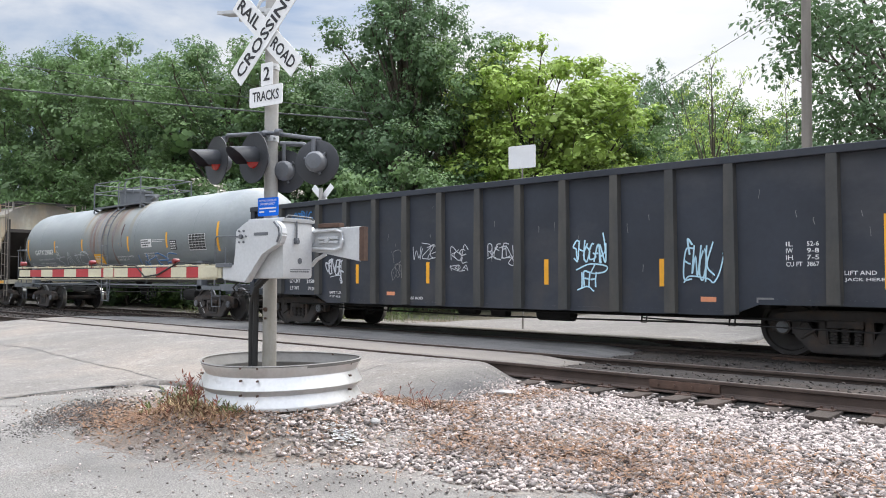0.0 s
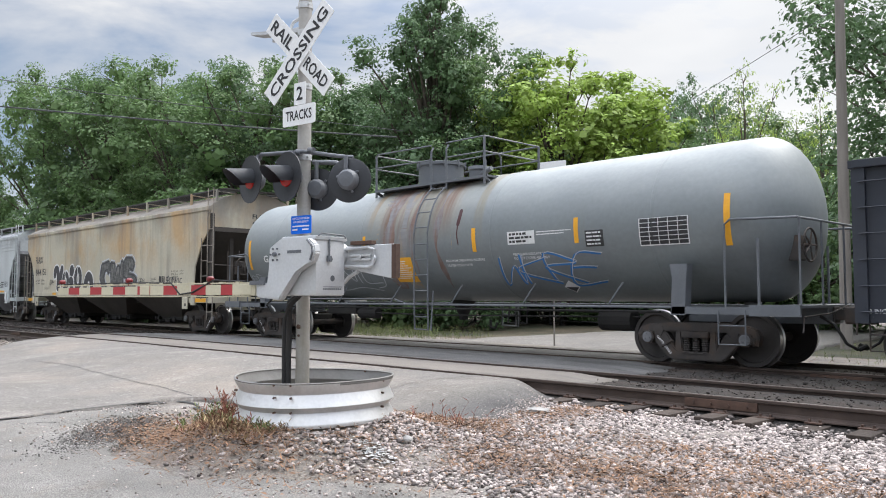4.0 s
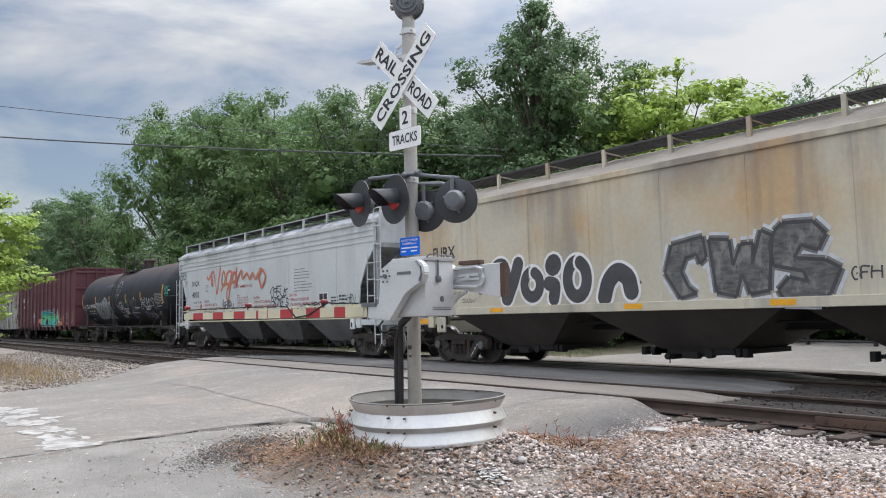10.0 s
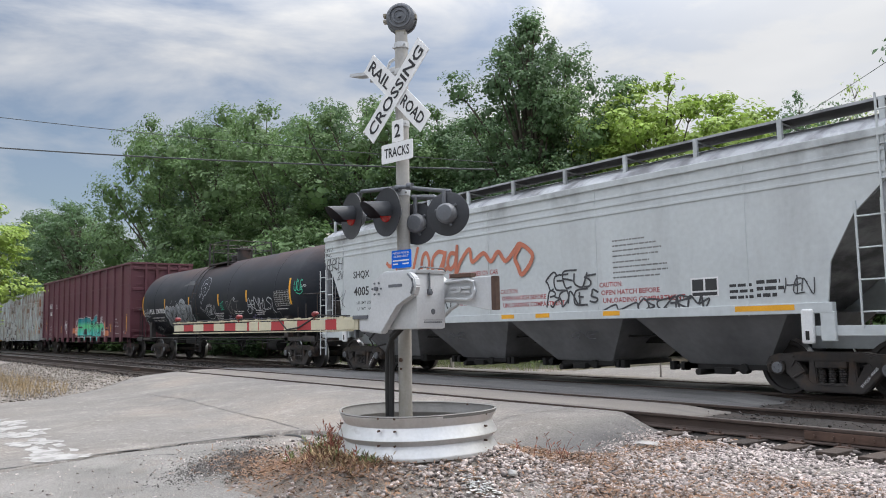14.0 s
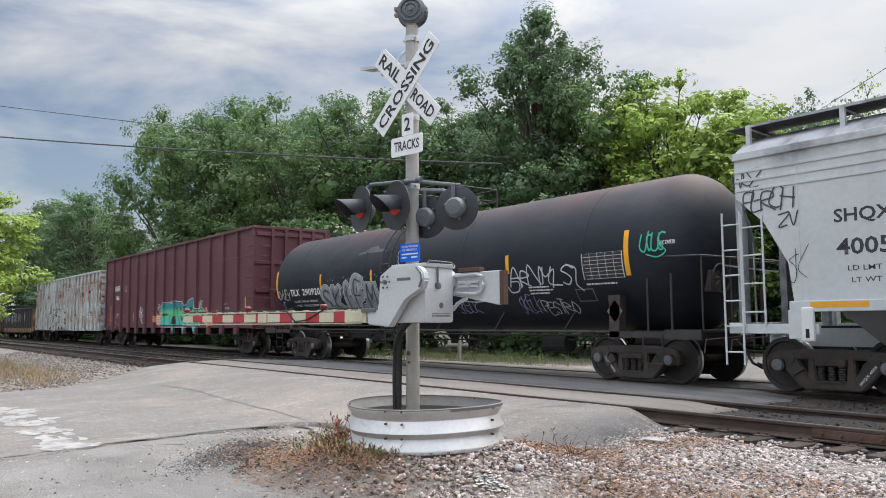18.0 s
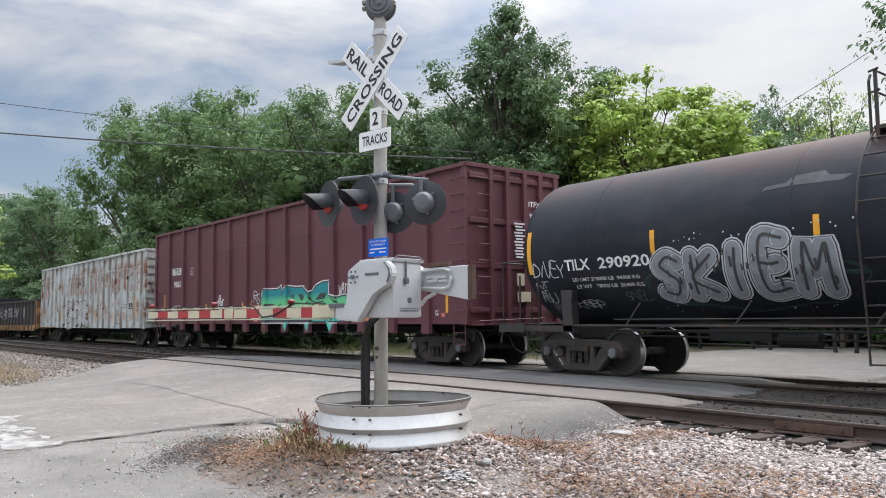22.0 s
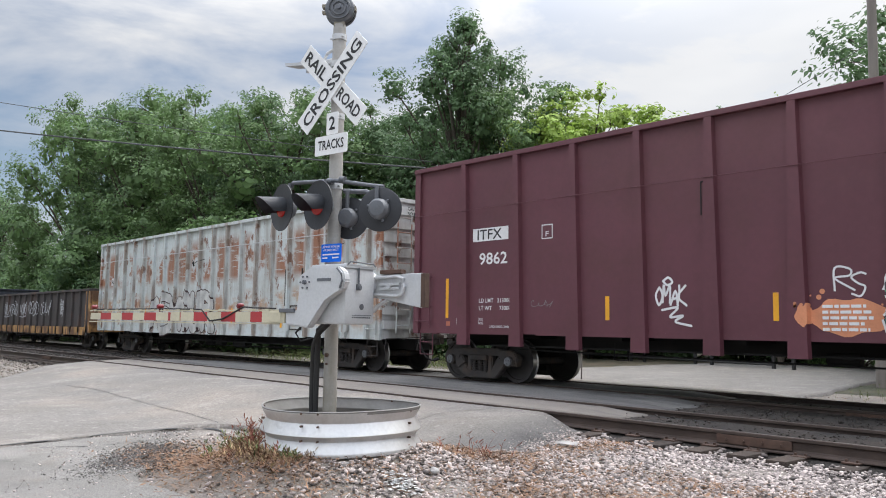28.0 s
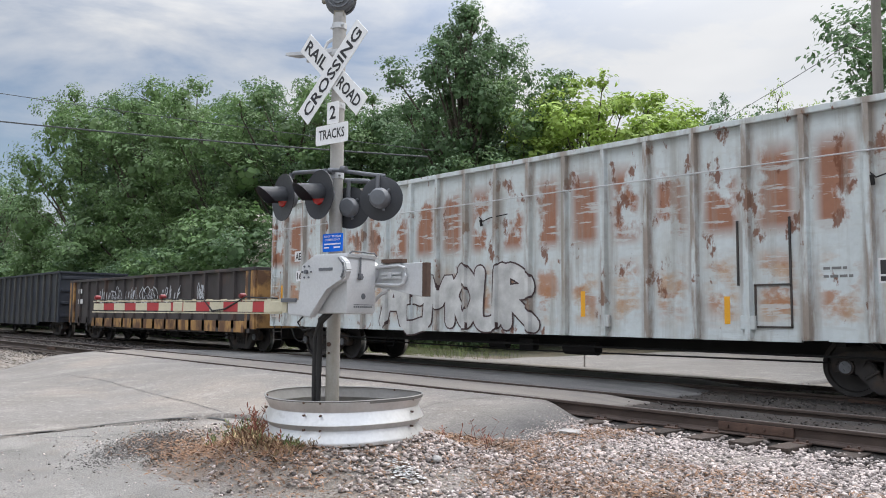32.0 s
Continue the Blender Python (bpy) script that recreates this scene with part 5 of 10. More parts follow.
    box(bm, 1.37, 1.425, -0.34, -0.275, 1.34, 1.665, 0.004)
    box(bm, 0.84, 1.12, -0.345, -0.27, 1.672, 1.712, 0.006)
    each("counterweight_block", bm, M_RUSTY, cw, "rusted steel block")
    bm = bmesh.new()
    tube(bm, [(0.72, -0.345, 1.63), (1.08, -0.345, 1.645), (1.15, -0.345, 1.62), (1.165, -0.345, 1.54), (1.14, -0.345, 1.47), (1.08, -0.345, 1.45), (0.72, -0.345, 1.47)], 0.016, 8)
    box(bm, 0.84, 1.1, -0.345, -0.325, 1.555, 1.58, 0.004)
    box(bm, 0.84, 1.1, -0.345, -0.325, 1.515, 1.54, 0.004)
    rod(bm, (0.97, -0.36, 1.548), (0.97, -0.325, 1.548), 0.026, 8)
    tube(bm, [(0.72, -0.3, 1.3), (0.8, -0.31, 1.36), (0.92, -0.315, 1.41)], 0.02, 8)
    part("counterweight_yoke", bm, M_CAST, cw)
    # cable conduits down the mast
    for dx, dz in ((-0.16, 0.0), (-0.1, 0.03)):
        bm = bmesh.new()
        tube(bm, [(0.16, -0.2, 1.2 + dz), (0.02, -0.2, 1.1 + dz), (dx + 0.04, -0.13, 0.95), (dx, -0.1, 0.6), (dx, -0.1, -0.1)], 0.029, 10)
        part("conduit", bm, M_CABLE, sig, "black flexible conduit", smooth=True)
    bm = bmesh.new()
    tube(bm, [(0.03, -0.4, 1.2), (-0.05, -0.44, 1.1), (-0.02, -0.4, 1.02), (0.04, -0.3, 1.05)], 0.01, 6)
    part("cable", bm, M_CABLE, sig)
    bm = bmesh.new()
    box(bm, -0.2, -0.03, -0.16, -0.06, 0.12, 0.26, 0.01)
    each("conduit_foot", bm, M_CAST, sig)
    bm = bmesh.new()
    rod(bm, (0.02, -0.072, 0.88), (0.02, -0.09, 0.88), 0.022, 8)
    rod(bm, (0.02, -0.072, 0.79), (0.02, -0.085, 0.79), 0.012, 8)
    each("bolt", bm, M_RUSTY, sig)
    # gate arm, lowered across the road
    gate = part("gate_arm", box(bmesh.new(), -0.55, -0.2, -0.46, -0.42, 1.195, 1.315, 0.004), M_STRIPE_W, sig, "lowered red-and-cream striped gate arm")
    edges = [-0.2] + list(np.linspace(-0.49, -3.96, 15))
    for k in range(15):
        a, b = edges[k + 1], edges[k]
        h = 0.055 - 0.001 * k
        bm = bmesh.new()
        box(bm, a, b, -0.456, -0.424, 1.255 - h, 1.255 + h)
        part("stripe", bm, M_STRIPE_W if k % 2 == 0 else M_STRIPE_R, gate)
    bm = bmesh.new()
    box(bm, -4.0, -0.3, -0.45, -0.43, 1.316, 1.33, 0.002)
    box(bm, -4.0, -0.3, -0.45, -0.43, 1.181, 1.194, 0.002)
    for k in range(14):
        box(bm, -0.5 - k * 0.26, -0.44 - k * 0.26, -0.46, -0.42, 1.315, 1.338)
    for x in (-0.34, -2.08):
        box(bm, x - 0.09, x + 0.09, -0.465, -0.42, 1.2, 1.31, 0.01)
    part("edge_strip", bm, M_STRIPE_W, gate)
    for x in (-0.93, -2.42, -3.9):
        bm = bmesh.new()
        lathe(bm, [(0.0, -0.04), (0.022, -0.036), (0.03, -0.02), (0.03, 0.025), (0.022, 0.036), (0.0, 0.04)], "Y", 16, (x, -0.44, 1.37))
        rod(bm, (x, -0.44, 1.31), (x, -0.44, 1.35), 0.014, 8)
        part("gate_lamp", bm, MATS["dull_red_lens"], gate, "small red gate lamp", smooth=True)
    bm = bmesh.new()
    tube(bm, [(-0.35, -0.45, 1.34), (-0.7, -0.45, 1.35), (-0.86, -0.45, 1.36), (-1.2, -0.465, 1.23), (-1.42, -0.465, 1.21), (-1.6, -0.45, 1.335), (-2.3, -0.45, 1.345), (-3.9, -0.45, 1.34)], 0.009, 6)
    part("lamp_cable", bm, M_CABLE, gate)
    # footing
    bm = bmesh.new()
    lathe(bm, [(0.0, -0.5), (0.12, -0.5), (0.12, -0.3), (0.1, -0.27), (0.0, -0.27)], "Z", 16, (0.05, 0, 0))
    part("footing", bm, M_CONC, sig, smooth=True)
    bm = bmesh.new()
    rod(bm, (0.55, -0.33, -0.5), (0.55, -0.33, -0.1), 0.055, 12)
    part("buried_post", bm, M_CONC, sig)
    return sig


crossing_signal()

# corrugated steel ring round the mast
bm = bmesh.new()
prof = [(0.838, -0.075), (0.842, -0.05), (0.838, -0.035), (0.784, 0.055), (0.78, 0.066), (0.784, 0.074), (0.832, 0.112), (0.838, 0.122), (0.834, 0.134), (0.784, 0.228), (0.78, 0.24), (0.784, 0.25), (0.826, 0.322), (0.83, 0.342)]
wall = [(r, z) for r, z in prof] + [(0.83, 0.342), (0.836, 0.352), (0.826, 0.36), (0.812, 0.352)] + [(r - 0.012, z) for r, z in prof[::-1]]
lathe(bm, wall + [wall[0]], "Z", 96)
for v in bm.verts:
    a = math.atan2(v.co.y, v.co.x)
    k = 1 + 0.008 * math.sin(3 * a + 0.6) + 0.004 * math.sin(7 * a)
    v.co.x, v.co.y = v.co.x * k, v.co.y * k
    v.co.z += 0.01 * math.sin(2 * a + 1.0)
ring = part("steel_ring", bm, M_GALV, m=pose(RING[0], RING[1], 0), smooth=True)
# inward faces and the rim take a darker zinc than the outside
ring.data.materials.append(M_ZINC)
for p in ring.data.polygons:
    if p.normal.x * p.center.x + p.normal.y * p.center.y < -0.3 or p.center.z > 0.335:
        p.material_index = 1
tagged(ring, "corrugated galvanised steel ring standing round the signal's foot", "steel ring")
bm = bmesh.new()
for a in (-64, -52, -128, 20, 100):
    for z in (0.07, 0.21, 0.33):
        rod(bm, (0.80 * math.cos(radians(a)), 0.80 * math.sin(radians(a)), z), (0.835 * math.cos(radians(a)), 0.835 * math.sin(radians(a)), z), 0.011, 6)
each("bolt", bm, M_RUSTY, ring)
bm = bmesh.new()
for k in range(7):
    a = k * 0.9
    tube(bm, [(0.3 + 0.1 * math.cos(a), -0.1 + 0.1 * math.sin(a), -0.2), (0.32 + 0.09 * math.cos(a), -0.1 + 0.09 * math.sin(a), 0.24)], 0.04, 6)
tagged(part("cut_stump", bm, M_WOODPOLE, m=pose(RING[0] + 0.12, RING[1] + 0.05, 0)), "ragged grey wooden stump inside the steel ring", "stump")
bm = bmesh.new()
lathe(bm, [(0.0, -0.02), (0.5, -0.025), (0.78, -0.05), (0.76, -0.3)], "Z", 40)
for v in bm.verts:
    v.co.z += 0.03 * noise.noise(v.co * 6)
tagged(part("earth_fill", bm, M_GROUND, m=pose(RING[0], RING[1], -0.02)), "grey earth filling the steel ring", "earth")


# ---- far side of the crossing ----
def far_signal(x, y, yaw):
    fs = tagged(empty("crossing_signal", pose(x, y, -0.3, 0, 0, yaw)), "far crossing signal seen from behind across the tracks", "crossing signal")
    bm = bmesh.new()
    rod(bm, (0, 0, 0), (0, 0, 4.7), 0.07, 14)
    part("mast", bm, M_MAST, fs, smooth=True)
    for turn in (-45, 45):
        board("crossbuck_blade", fs, 1.22, 0.229, M_SIGN, pose(0, 0.1, 4.35, 0, turn, 0), 0.008)
    for s in (-0.55, 0.55):
        lamp(fs, s, 0.1, 2.9, 180, 0)
    bm = bmesh.new()
    rod(bm, (-0.6, 0, 3.05), (0.6, 0, 3.05), 0.03, 8)
    for s in (-0.55, 0.55):
        rod(bm, (s, 0.02, 3.08), (s, 0.02, 2.85), 0.03, 8)
    part("lamp_arm", bm, M_CAST, fs)
    bm = bmesh.new()
    box(bm, -0.35, 0.35, 0.06, 0.45, 1.3, 1.9, 0.03)
    part("gate_mechanism", bm, M_CAST, fs)
    return fs


far_signal(-15.4, 8.5, 12)
fsg = tagged(empty("road_sign", pose(-7.03, 9.2, -0.32, 0, 0, 12)), "blank back of a white road sign on a dull grey post", "road sign")
bm = bmesh.new()
box(bm, -0.02, 0.02, 0.0, 0.03, 0, 5.3, 0.004)
part("post", bm, M_WOODPOLE, fsg)
board("sign_panel", fsg, 0.86, 0.66, M_SIGN, pose(0, -0.012, 5.03), 0.03)

# utility pole and wires
pole = tagged(empty("utility_pole", pose(-1.25, 15.3, -0.4, 0, 0, 0)), "grey weathered wooden utility pole beyond the tracks", "utility pole")
bm = bmesh.new()
rod(bm, (0, 0, 0), (0.12, 0, 13), 0.17, 14, 0.12)
part("shaft", bm, M_WOODPOLE, pole, smooth=True)
bm = bmesh.new()
box(bm, -1.1, 1.35, -0.14, -0.02, 12.0, 12.12)
part("crossarm", bm, M_WOODPOLE, pole)
bm = bmesh.new()
for x in (-1.0, -0.4, 0.6, 1.2):
    lathe(bm, [(0.0, 0.0), (0.05, 0.02), (0.03, 0.06), (0.05, 0.1), (0.0, 0.16)], "Z", 10, (x, -0.08, 12.12))
each("insulator", bm, M_CAST, pole)


def wire(a, b, sag, r, label):
    pts = []
    for k in range(25):
        t = k / 24
        p = Vector(a).lerp(Vector(b), t)
        p.z -= sag * 4 * t * (1 - t)
        pts.append(p)
    bm = bmesh.new()
    tube(bm, pts, r, 5)
    return tagged(part("overhead_wire", bm, M_WIRE), label, "wire")


wire((-47.95, -9.6, 12.5), (-17.4, 12.4, 7.68), 0.3, 0.036, "thick black cable strung over the tracks")
wire((-46.6, -11.5, 14.3), (-17.8, 13.1, 8.1), 0.3, 0.017, "thin black wire strung over the tracks")
wire((-1.3, 15.2, 9.5), (-16.5, 26.8, 9.1), 0.1, 0.012, "thin wire running from the pole into the trees")

# low pipe fence at the far edge of the road
fence = tagged(empty("fence", pose(-30.86, 27.49, -0.34, 0, 0, -12.9)), "low black pipe fence at the grass beyond the road", "fence")
for z in (0.2, 0.72):
    bm = bmesh.new()
    rod(bm, (-12, 0, z), (24, 0, z), 0.045, 8)
    part("rail", bm, M_CABLE, fence, smooth=True)
for k in range(10):
    for dx in (0.0, 0.9):
        bm = bmesh.new()
        box(bm, -12 + k * 4 + dx - 0.06, -12 + k * 4 + dx + 0.06, -0.06, 0.06, -0.1, 0.8, 0.01)
        part("post", bm, M_CABLE, fence)

# far house
hs = tagged(empty("house", pose(-24.6, 48.0, -0.3, 0, 0, 8)), "small pale yellow clapboard house behind the trees", "house")
bm = bmesh.new()
box(bm, -5, 5.6, 0, 7, 0, 3.6)
part("wall", bm, M_SIDING, hs)
bm = bmesh.new()
extrude_x(bm, [(-0.5, 3.6), (3.5, 5.9), (7.5, 3.6), (3.5, 5.7)], -5.4, 6.0)
part("roof", bm, M_SHINGLE, hs)
for x in (-2.2, 1.4, 4.4):
    bm = bmesh.new()
    box(bm, x - 0.5, x + 0.5, -0.02, 0.02, 1.15, 2.55)
    wdw = part("window", bm, M_GLASS, hs)
    bm = bmesh.new()
    for a, b, c, d in ((x - 0.6, x - 0.5, 1.05, 2.65), (x + 0.5, x + 0.6, 1.05, 2.65), (x - 0.5, x + 0.5, 2.55, 2.65), (x - 0.5, x + 0.5, 1.05, 1.15), (x - 0.5, x + 0.5, 1.82, 1.88), (x - 0.03, x + 0.03, 1.15, 2.55)):
        box(bm, a, b, -0.06, -0.02, c, d)
    part("frame", bm, M_SIGN, wdw)


# ---- train ----
TRACK2 = 4.7125
HALF = 1.6


def gone(t):
    """Metres that the train has rolled by t seconds."""
    s = t / 16
    return 58.19154533 * s - 0.17373091 * s**2 - 1.08007031 * s**3 + 0.30608772 * s**4


CARS, WHEELSETS = [], []
WHEEL_R = 0.457


def wheel_mesh():
    bm = bmesh.new()
    prof = [(0.06, 0.07), (0.13, 0.075), (0.15, 0.035), (0.25, 0.012), (0.375, 0.03), (0.39, 0.065), (0.455, 0.07), (WHEEL_R, 0.06), (WHEEL_R + 0.004, -0.045), (WHEEL_R + 0.03, -0.06), (WHEEL_R + 0.026, -0.075), (0.40, -0.07), (0.385, -0.03), (0.25, -0.03), (0.15, -0.05), (0.13, -0.09), (0.06, -0.09)]
    # outer face towards -y
    lathe(bm, [(r, -h) for r, h in prof], "Y", 44)
    me = finish(bm, "wheel")
    me.materials.append(M_WHEEL)
    me.materials.append(M_TREAD)
    for p in me.polygons:
        r = math.hypot(p.center.x, p.center.z)
        if r > 0.452:
            p.material_index = 1
    me.shade_smooth()
    me.set_sharp_from_angle(angle=radians(40))
    return me


def axle_mesh():
    bm = bmesh.new()
    rod(bm, (0, -0.95, 0), (0, 0.95, 0), 0.075, 12)
    for s in (-1, 1):
        rod(bm, (0, s * 0.93, 0), (0, s * 1.12, 0), 0.118, 18)
        rod(bm, (0, s * 1.12, 0), (0, s * 1.145, 0), 0.092, 18)
        for k in range(3):
            a = k * 2.094
            rod(bm, (0.05 * math.cos(a), s * 1.14, 0.05 * math.sin(a)), (0.05 * math.cos(a), s * 1.165, 0.05 * math.sin(a)), 0.016, 6)
    me = finish(bm, "wheelset")
    me.materials.append(M_TRUCK)
    me.materials.append(M_HUB)
    for p in me.polygons:
        if abs(p.center.y) > 1.13:
            p.material_index = 1
    me.shade_smooth()
    me.set_sharp_from_angle(angle=radians(40))
    return me


def sideframe_mesh():
    bm = bmesh.new()
    t0, t1 = -0.085, 0.085
    top = [(-1.09, 0.36), (-1.12, 0.52), (-1.06, 0.63), (-0.9, 0.685), (-0.7, 0.69), (-0.5, 0.72), (0.5, 0.72), (0.7, 0.69), (0.9, 0.685), (1.06, 0.63), (1.12, 0.52), (1.09, 0.36)]
    low = [(1.0, 0.36), (0.99, 0.53), (0.79, 0.54), (0.77, 0.38), (0.68, 0.38), (0.585, 0.56), (-0.585, 0.56), (-0.68, 0.38), (-0.77, 0.38), (-0.79, 0.54), (-0.99, 0.53), (-1.0, 0.36)]
    prism(bm, top + low, t0, t1)
    prism(bm, [(-0.78, 0.38), (-0.585, 0.56), (-0.52, 0.52), (-0.37, 0.27), (-0.3, 0.225), (0.3, 0.225), (0.37, 0.27), (0.52, 0.52), (0.585, 0.56), (0.78, 0.38), (0.53, 0.12), (0.45, 0.075), (-0.45, 0.075), (-0.53, 0.12)], t0, t1)
    for s in (-1, 1):
        prism(bm, [(s * 0.235, 0.2), (s * 0.40, 0.2), (s * 0.37, 0.60), (s * 0.27, 0.60)][::s], t0 + 0.01, t1 - 0.01)
        box(bm, s * 0.80, s * 0.98, -0.075, 0.075, 0.535, 0.585)
        box(bm, s * 0.93, s * 1.05, -0.105, -0.06, 0.38, 0.5, 0.015)
    bmesh.ops.bevel(bm, geom=[e for e in bm.edges if abs(e.verts[0].co.y - e.verts[1].co.y) < 1e-5], offset=0.02, segments=2, affect="EDGES")
    box(bm, -0.25, 0.25, -0.12, 0.05, 0.46, 0.575, 0.025)
    box(bm, -0.23, 0.23, -0.1, 0.1, 0.185, 0.215, 0.006)
    rod(bm, (-0.62, -0.1, 0.3), (-0.42, -0.1, 0.42), 0.022, 6)
    for x in (-0.62, 0.62):
        rod(bm, (x, -0.1, 0.645), (x, -0.08, 0.645), 0.018, 6)
    me = finish(bm, "sideframe")
    me.materials.append(M_TRUCK)
    return me


def spring_mesh():
    bm = bmesh.new()
    prof = []
    for k in range(7):
        z = 0.205 + k * 0.038
        prof += [(0.048, z), (0.062, z + 0.007), (0.066, z + 0.013), (0.062, z + 0.02), (0.046, z + 0.026)]
    lathe(bm, prof, "Z", 12)
    me = finish(bm, "spring")
    me.materials.append(M_TRUCK)
    me.shade_smooth()
    return me


WHEEL, AXLE, FRAME, SPRING = wheel_mesh(), axle_mesh(), sideframe_mesh(), spring_mesh()


def truck(car, x, mark=""):
    """Two-axle truck; mark is the stencilled number on its near sideframe's sloping leg."""
    for y in (-1.0, 1.0):
        fr = part("sideframe", FRAME, None, car, m=pose(x, y, 0))
        if mark and y < 0:
            s = 1 if "X 8" in mark or "X 4" in mark else -1
            part("lettering", letters(mark, -0.2, 0.2, -0.025, 0.025), M_WHITE, fr, "small white stencilled number", pose(s * 0.585, -0.0885, 0.33, 0, -s * 49, 0))
        for sx in (-0.17, 0.0, 0.17):
            part("spring", SPRING, None, fr, m=pose(sx, -0.045 if y < 0 else 0.045, 0))
    bm = bmesh.new()
    box(bm, x - 0.2, x + 0.2, -1.0, 1.0, 0.44, 0.66, 0.03)
    for s in (-1, 1):
        box(bm, x + s * 0.5 - 0.06, x + s * 0.5 + 0.06, -0.9, 0.9, 0.34, 0.42)
        for y in (-0.75, 0.75):
            box(bm, x + s * 0.40 - 0.04, x + s * 0.40 + 0.04, y - 0.06, y + 0.06, 0.28, 0.5)
    # dark plates added behind the springs to stand in for the gloom there
    for y in (-0.91, 0.91):
        box(bm, x - 0.24, x + 0.24, y - 0.015, y + 0.015, 0.19, 0.6)
    part("bolster", bm, M_UNDER, car)
    for sx in (-0.889, 0.889):
        ws = part("wheelset", AXLE, None, car, m=pose(x + sx, 0, WHEEL_R))
        part("wheel", WHEEL, None, ws, m=pose(0, -0.75, 0))
        part("wheel", WHEEL, None, ws, m=pose(0, 0.75, 0, 0, 0, 180))
        WHEELSETS.append((ws, x + sx))


def couplers(car, half):
    for s in (-1, 1):
        bm = bmesh.new()
        e = half
        box(bm, s * (e - 0.7), s * (e + 0.05), -0.13, 0.13, 0.74, 1.0, 0.02)
        box(bm, s * (e + 0.03), s * (e + 0.25), -0.09, 0.09, 0.78, 0.96, 0.02)
        box(bm, s * (e + 0.2), s * (e + 0.42), -0.16, 0.1, 0.72, 1.0, 0.04)
        box(bm, s * (e + 0.36), s * (e + 0.46), 0.02, 0.16, 0.74, 0.98, 0.03)
        part("coupler", bm, M_TRUCK, car)
        bm = bmesh.new()
        y = -0.35 * s
        tube(bm, [(s * (e - 0.1), y, 0.85), (s * (e + 0.12), y, 0.72), (s * (e + 0.28), y * 0.9, 0.42), (s * (e + 0.40), y * 0.6, 0.33), (s * (e + 0.46), y * 0.3, 0.36)], 0.025, 7)
        rod(bm, (s * (e + 0.42), y * 0.5, 0.33), (s * (e + 0.50), y * 0.2, 0.38), 0.04, 8)
        part("air_hose", bm, M_CABLE, car)
        bm = bmesh.new()
        tube(bm, [(s * (e + 0.05), -1.45, 0.62), (s * (e + 0.05), -1.4, 0.86), (s * (e + 0.06), -0.3, 0.9), (s * (e + 0.22), 0.0, 1.02)], 0.014, 6)
        part("cut_lever", bm, M_TRUCK, car)


def start_car(name, label, category, centre):
    car = tagged(empty(name, pose(centre, TRACK2, 0)), label, category, "cars of the freight train")
    CARS.append((car, centre))
    return car


RIBS = {}


def on_side(car, name, what, material, y=-1.607, wrap=None, label="", lift=0.0):
    """Puts flat paint on the near side; wrap: (radius, height of the axis) of a tank."""
    me = finish(what, name) if isinstance(what, bmesh.types.BMesh) else what
    bays = RIBS.get(car.name) if "spray" in name else None
    if bays:
        # the paint runs over the ribs
        b2 = bmesh.new()
        b2.from_mesh(me)
        for x in bays[0]:
            for dx in (-bays[1] - 0.02, -bays[1], bays[1], bays[1] + 0.02):
                bmesh.ops.bisect_plane(b2, geom=b2.verts[:] + b2.edges[:] + b2.faces[:], plane_co=(x + dx, 0, 0), plane_no=(1, 0, 0))
        b2.to_mesh(me)
        b2.free()
    co = np.empty(len(me.vertices) * 3, np.float32)
    me.vertices.foreach_get("co", co)
    co = co.reshape(-1, 3)
    if wrap:
        r, zc = wrap
        a = (co[:, 2] - zc) / r
        rr = r + 0.006 + lift - co[:, 1]
        co[:, 1] = -rr * np.cos(a)
        co[:, 2] = zc + rr * np.sin(a)
    else:
        up = co[:, 1].copy()
        co[:, 1] = y - lift
        if bays:
            for x in bays[0]:
                co[np.abs(co[:, 0] - x) < bays[1] + 0.002, 1] = -HALF - 0.034 - lift
        co[:, 1] += up
    me.vertices.foreach_set("co", co.ravel())
    me.update()
    return part(name, me, material, car, label)


def rect(bm, x0, x1, z0, z1, nz=1):
    for k in range(nz):
        a, b = z0 + (z1 - z0) * k / nz, z0 + (z1 - z0) * (k + 1) / nz
        bm.faces.new([bm.verts.new(p) for p in ((x0, 0, a), (x1, 0, a), (x1, 0, b), (x0, 0, b))])
    return bm


def bars(lines, x0, z_top, width, step, h, seed=1):
    """Rows of small stencil too fine to read, as broken bars."""
    rng = random.Random(seed)
    bm = bmesh.new()
    for k in range(lines):
        x, z = x0, z_top - k * step
        end = x0 + width * rng.uniform(0.65, 1.0)
        while x < end:
            w = rng.uniform(0.04, 0.14) * max(1.0, h / 0.04)
            rect(bm, x, min(x + w, end), z - h, z)
            x += w + h * 0.5
    return bm


def ladder(bm, x0, x1, y, z0, z1, n, r=0.014):
    for x in (x0, x1):
        rod(bm, (x, y, z0), (x, y, z1), r * 1.3, 6)
    for k in range(n):
        z = z0 + (z1 - z0) * (k + 0.5) / n
        rod(bm, (x0, y, z), (x1, y, z), r, 6)


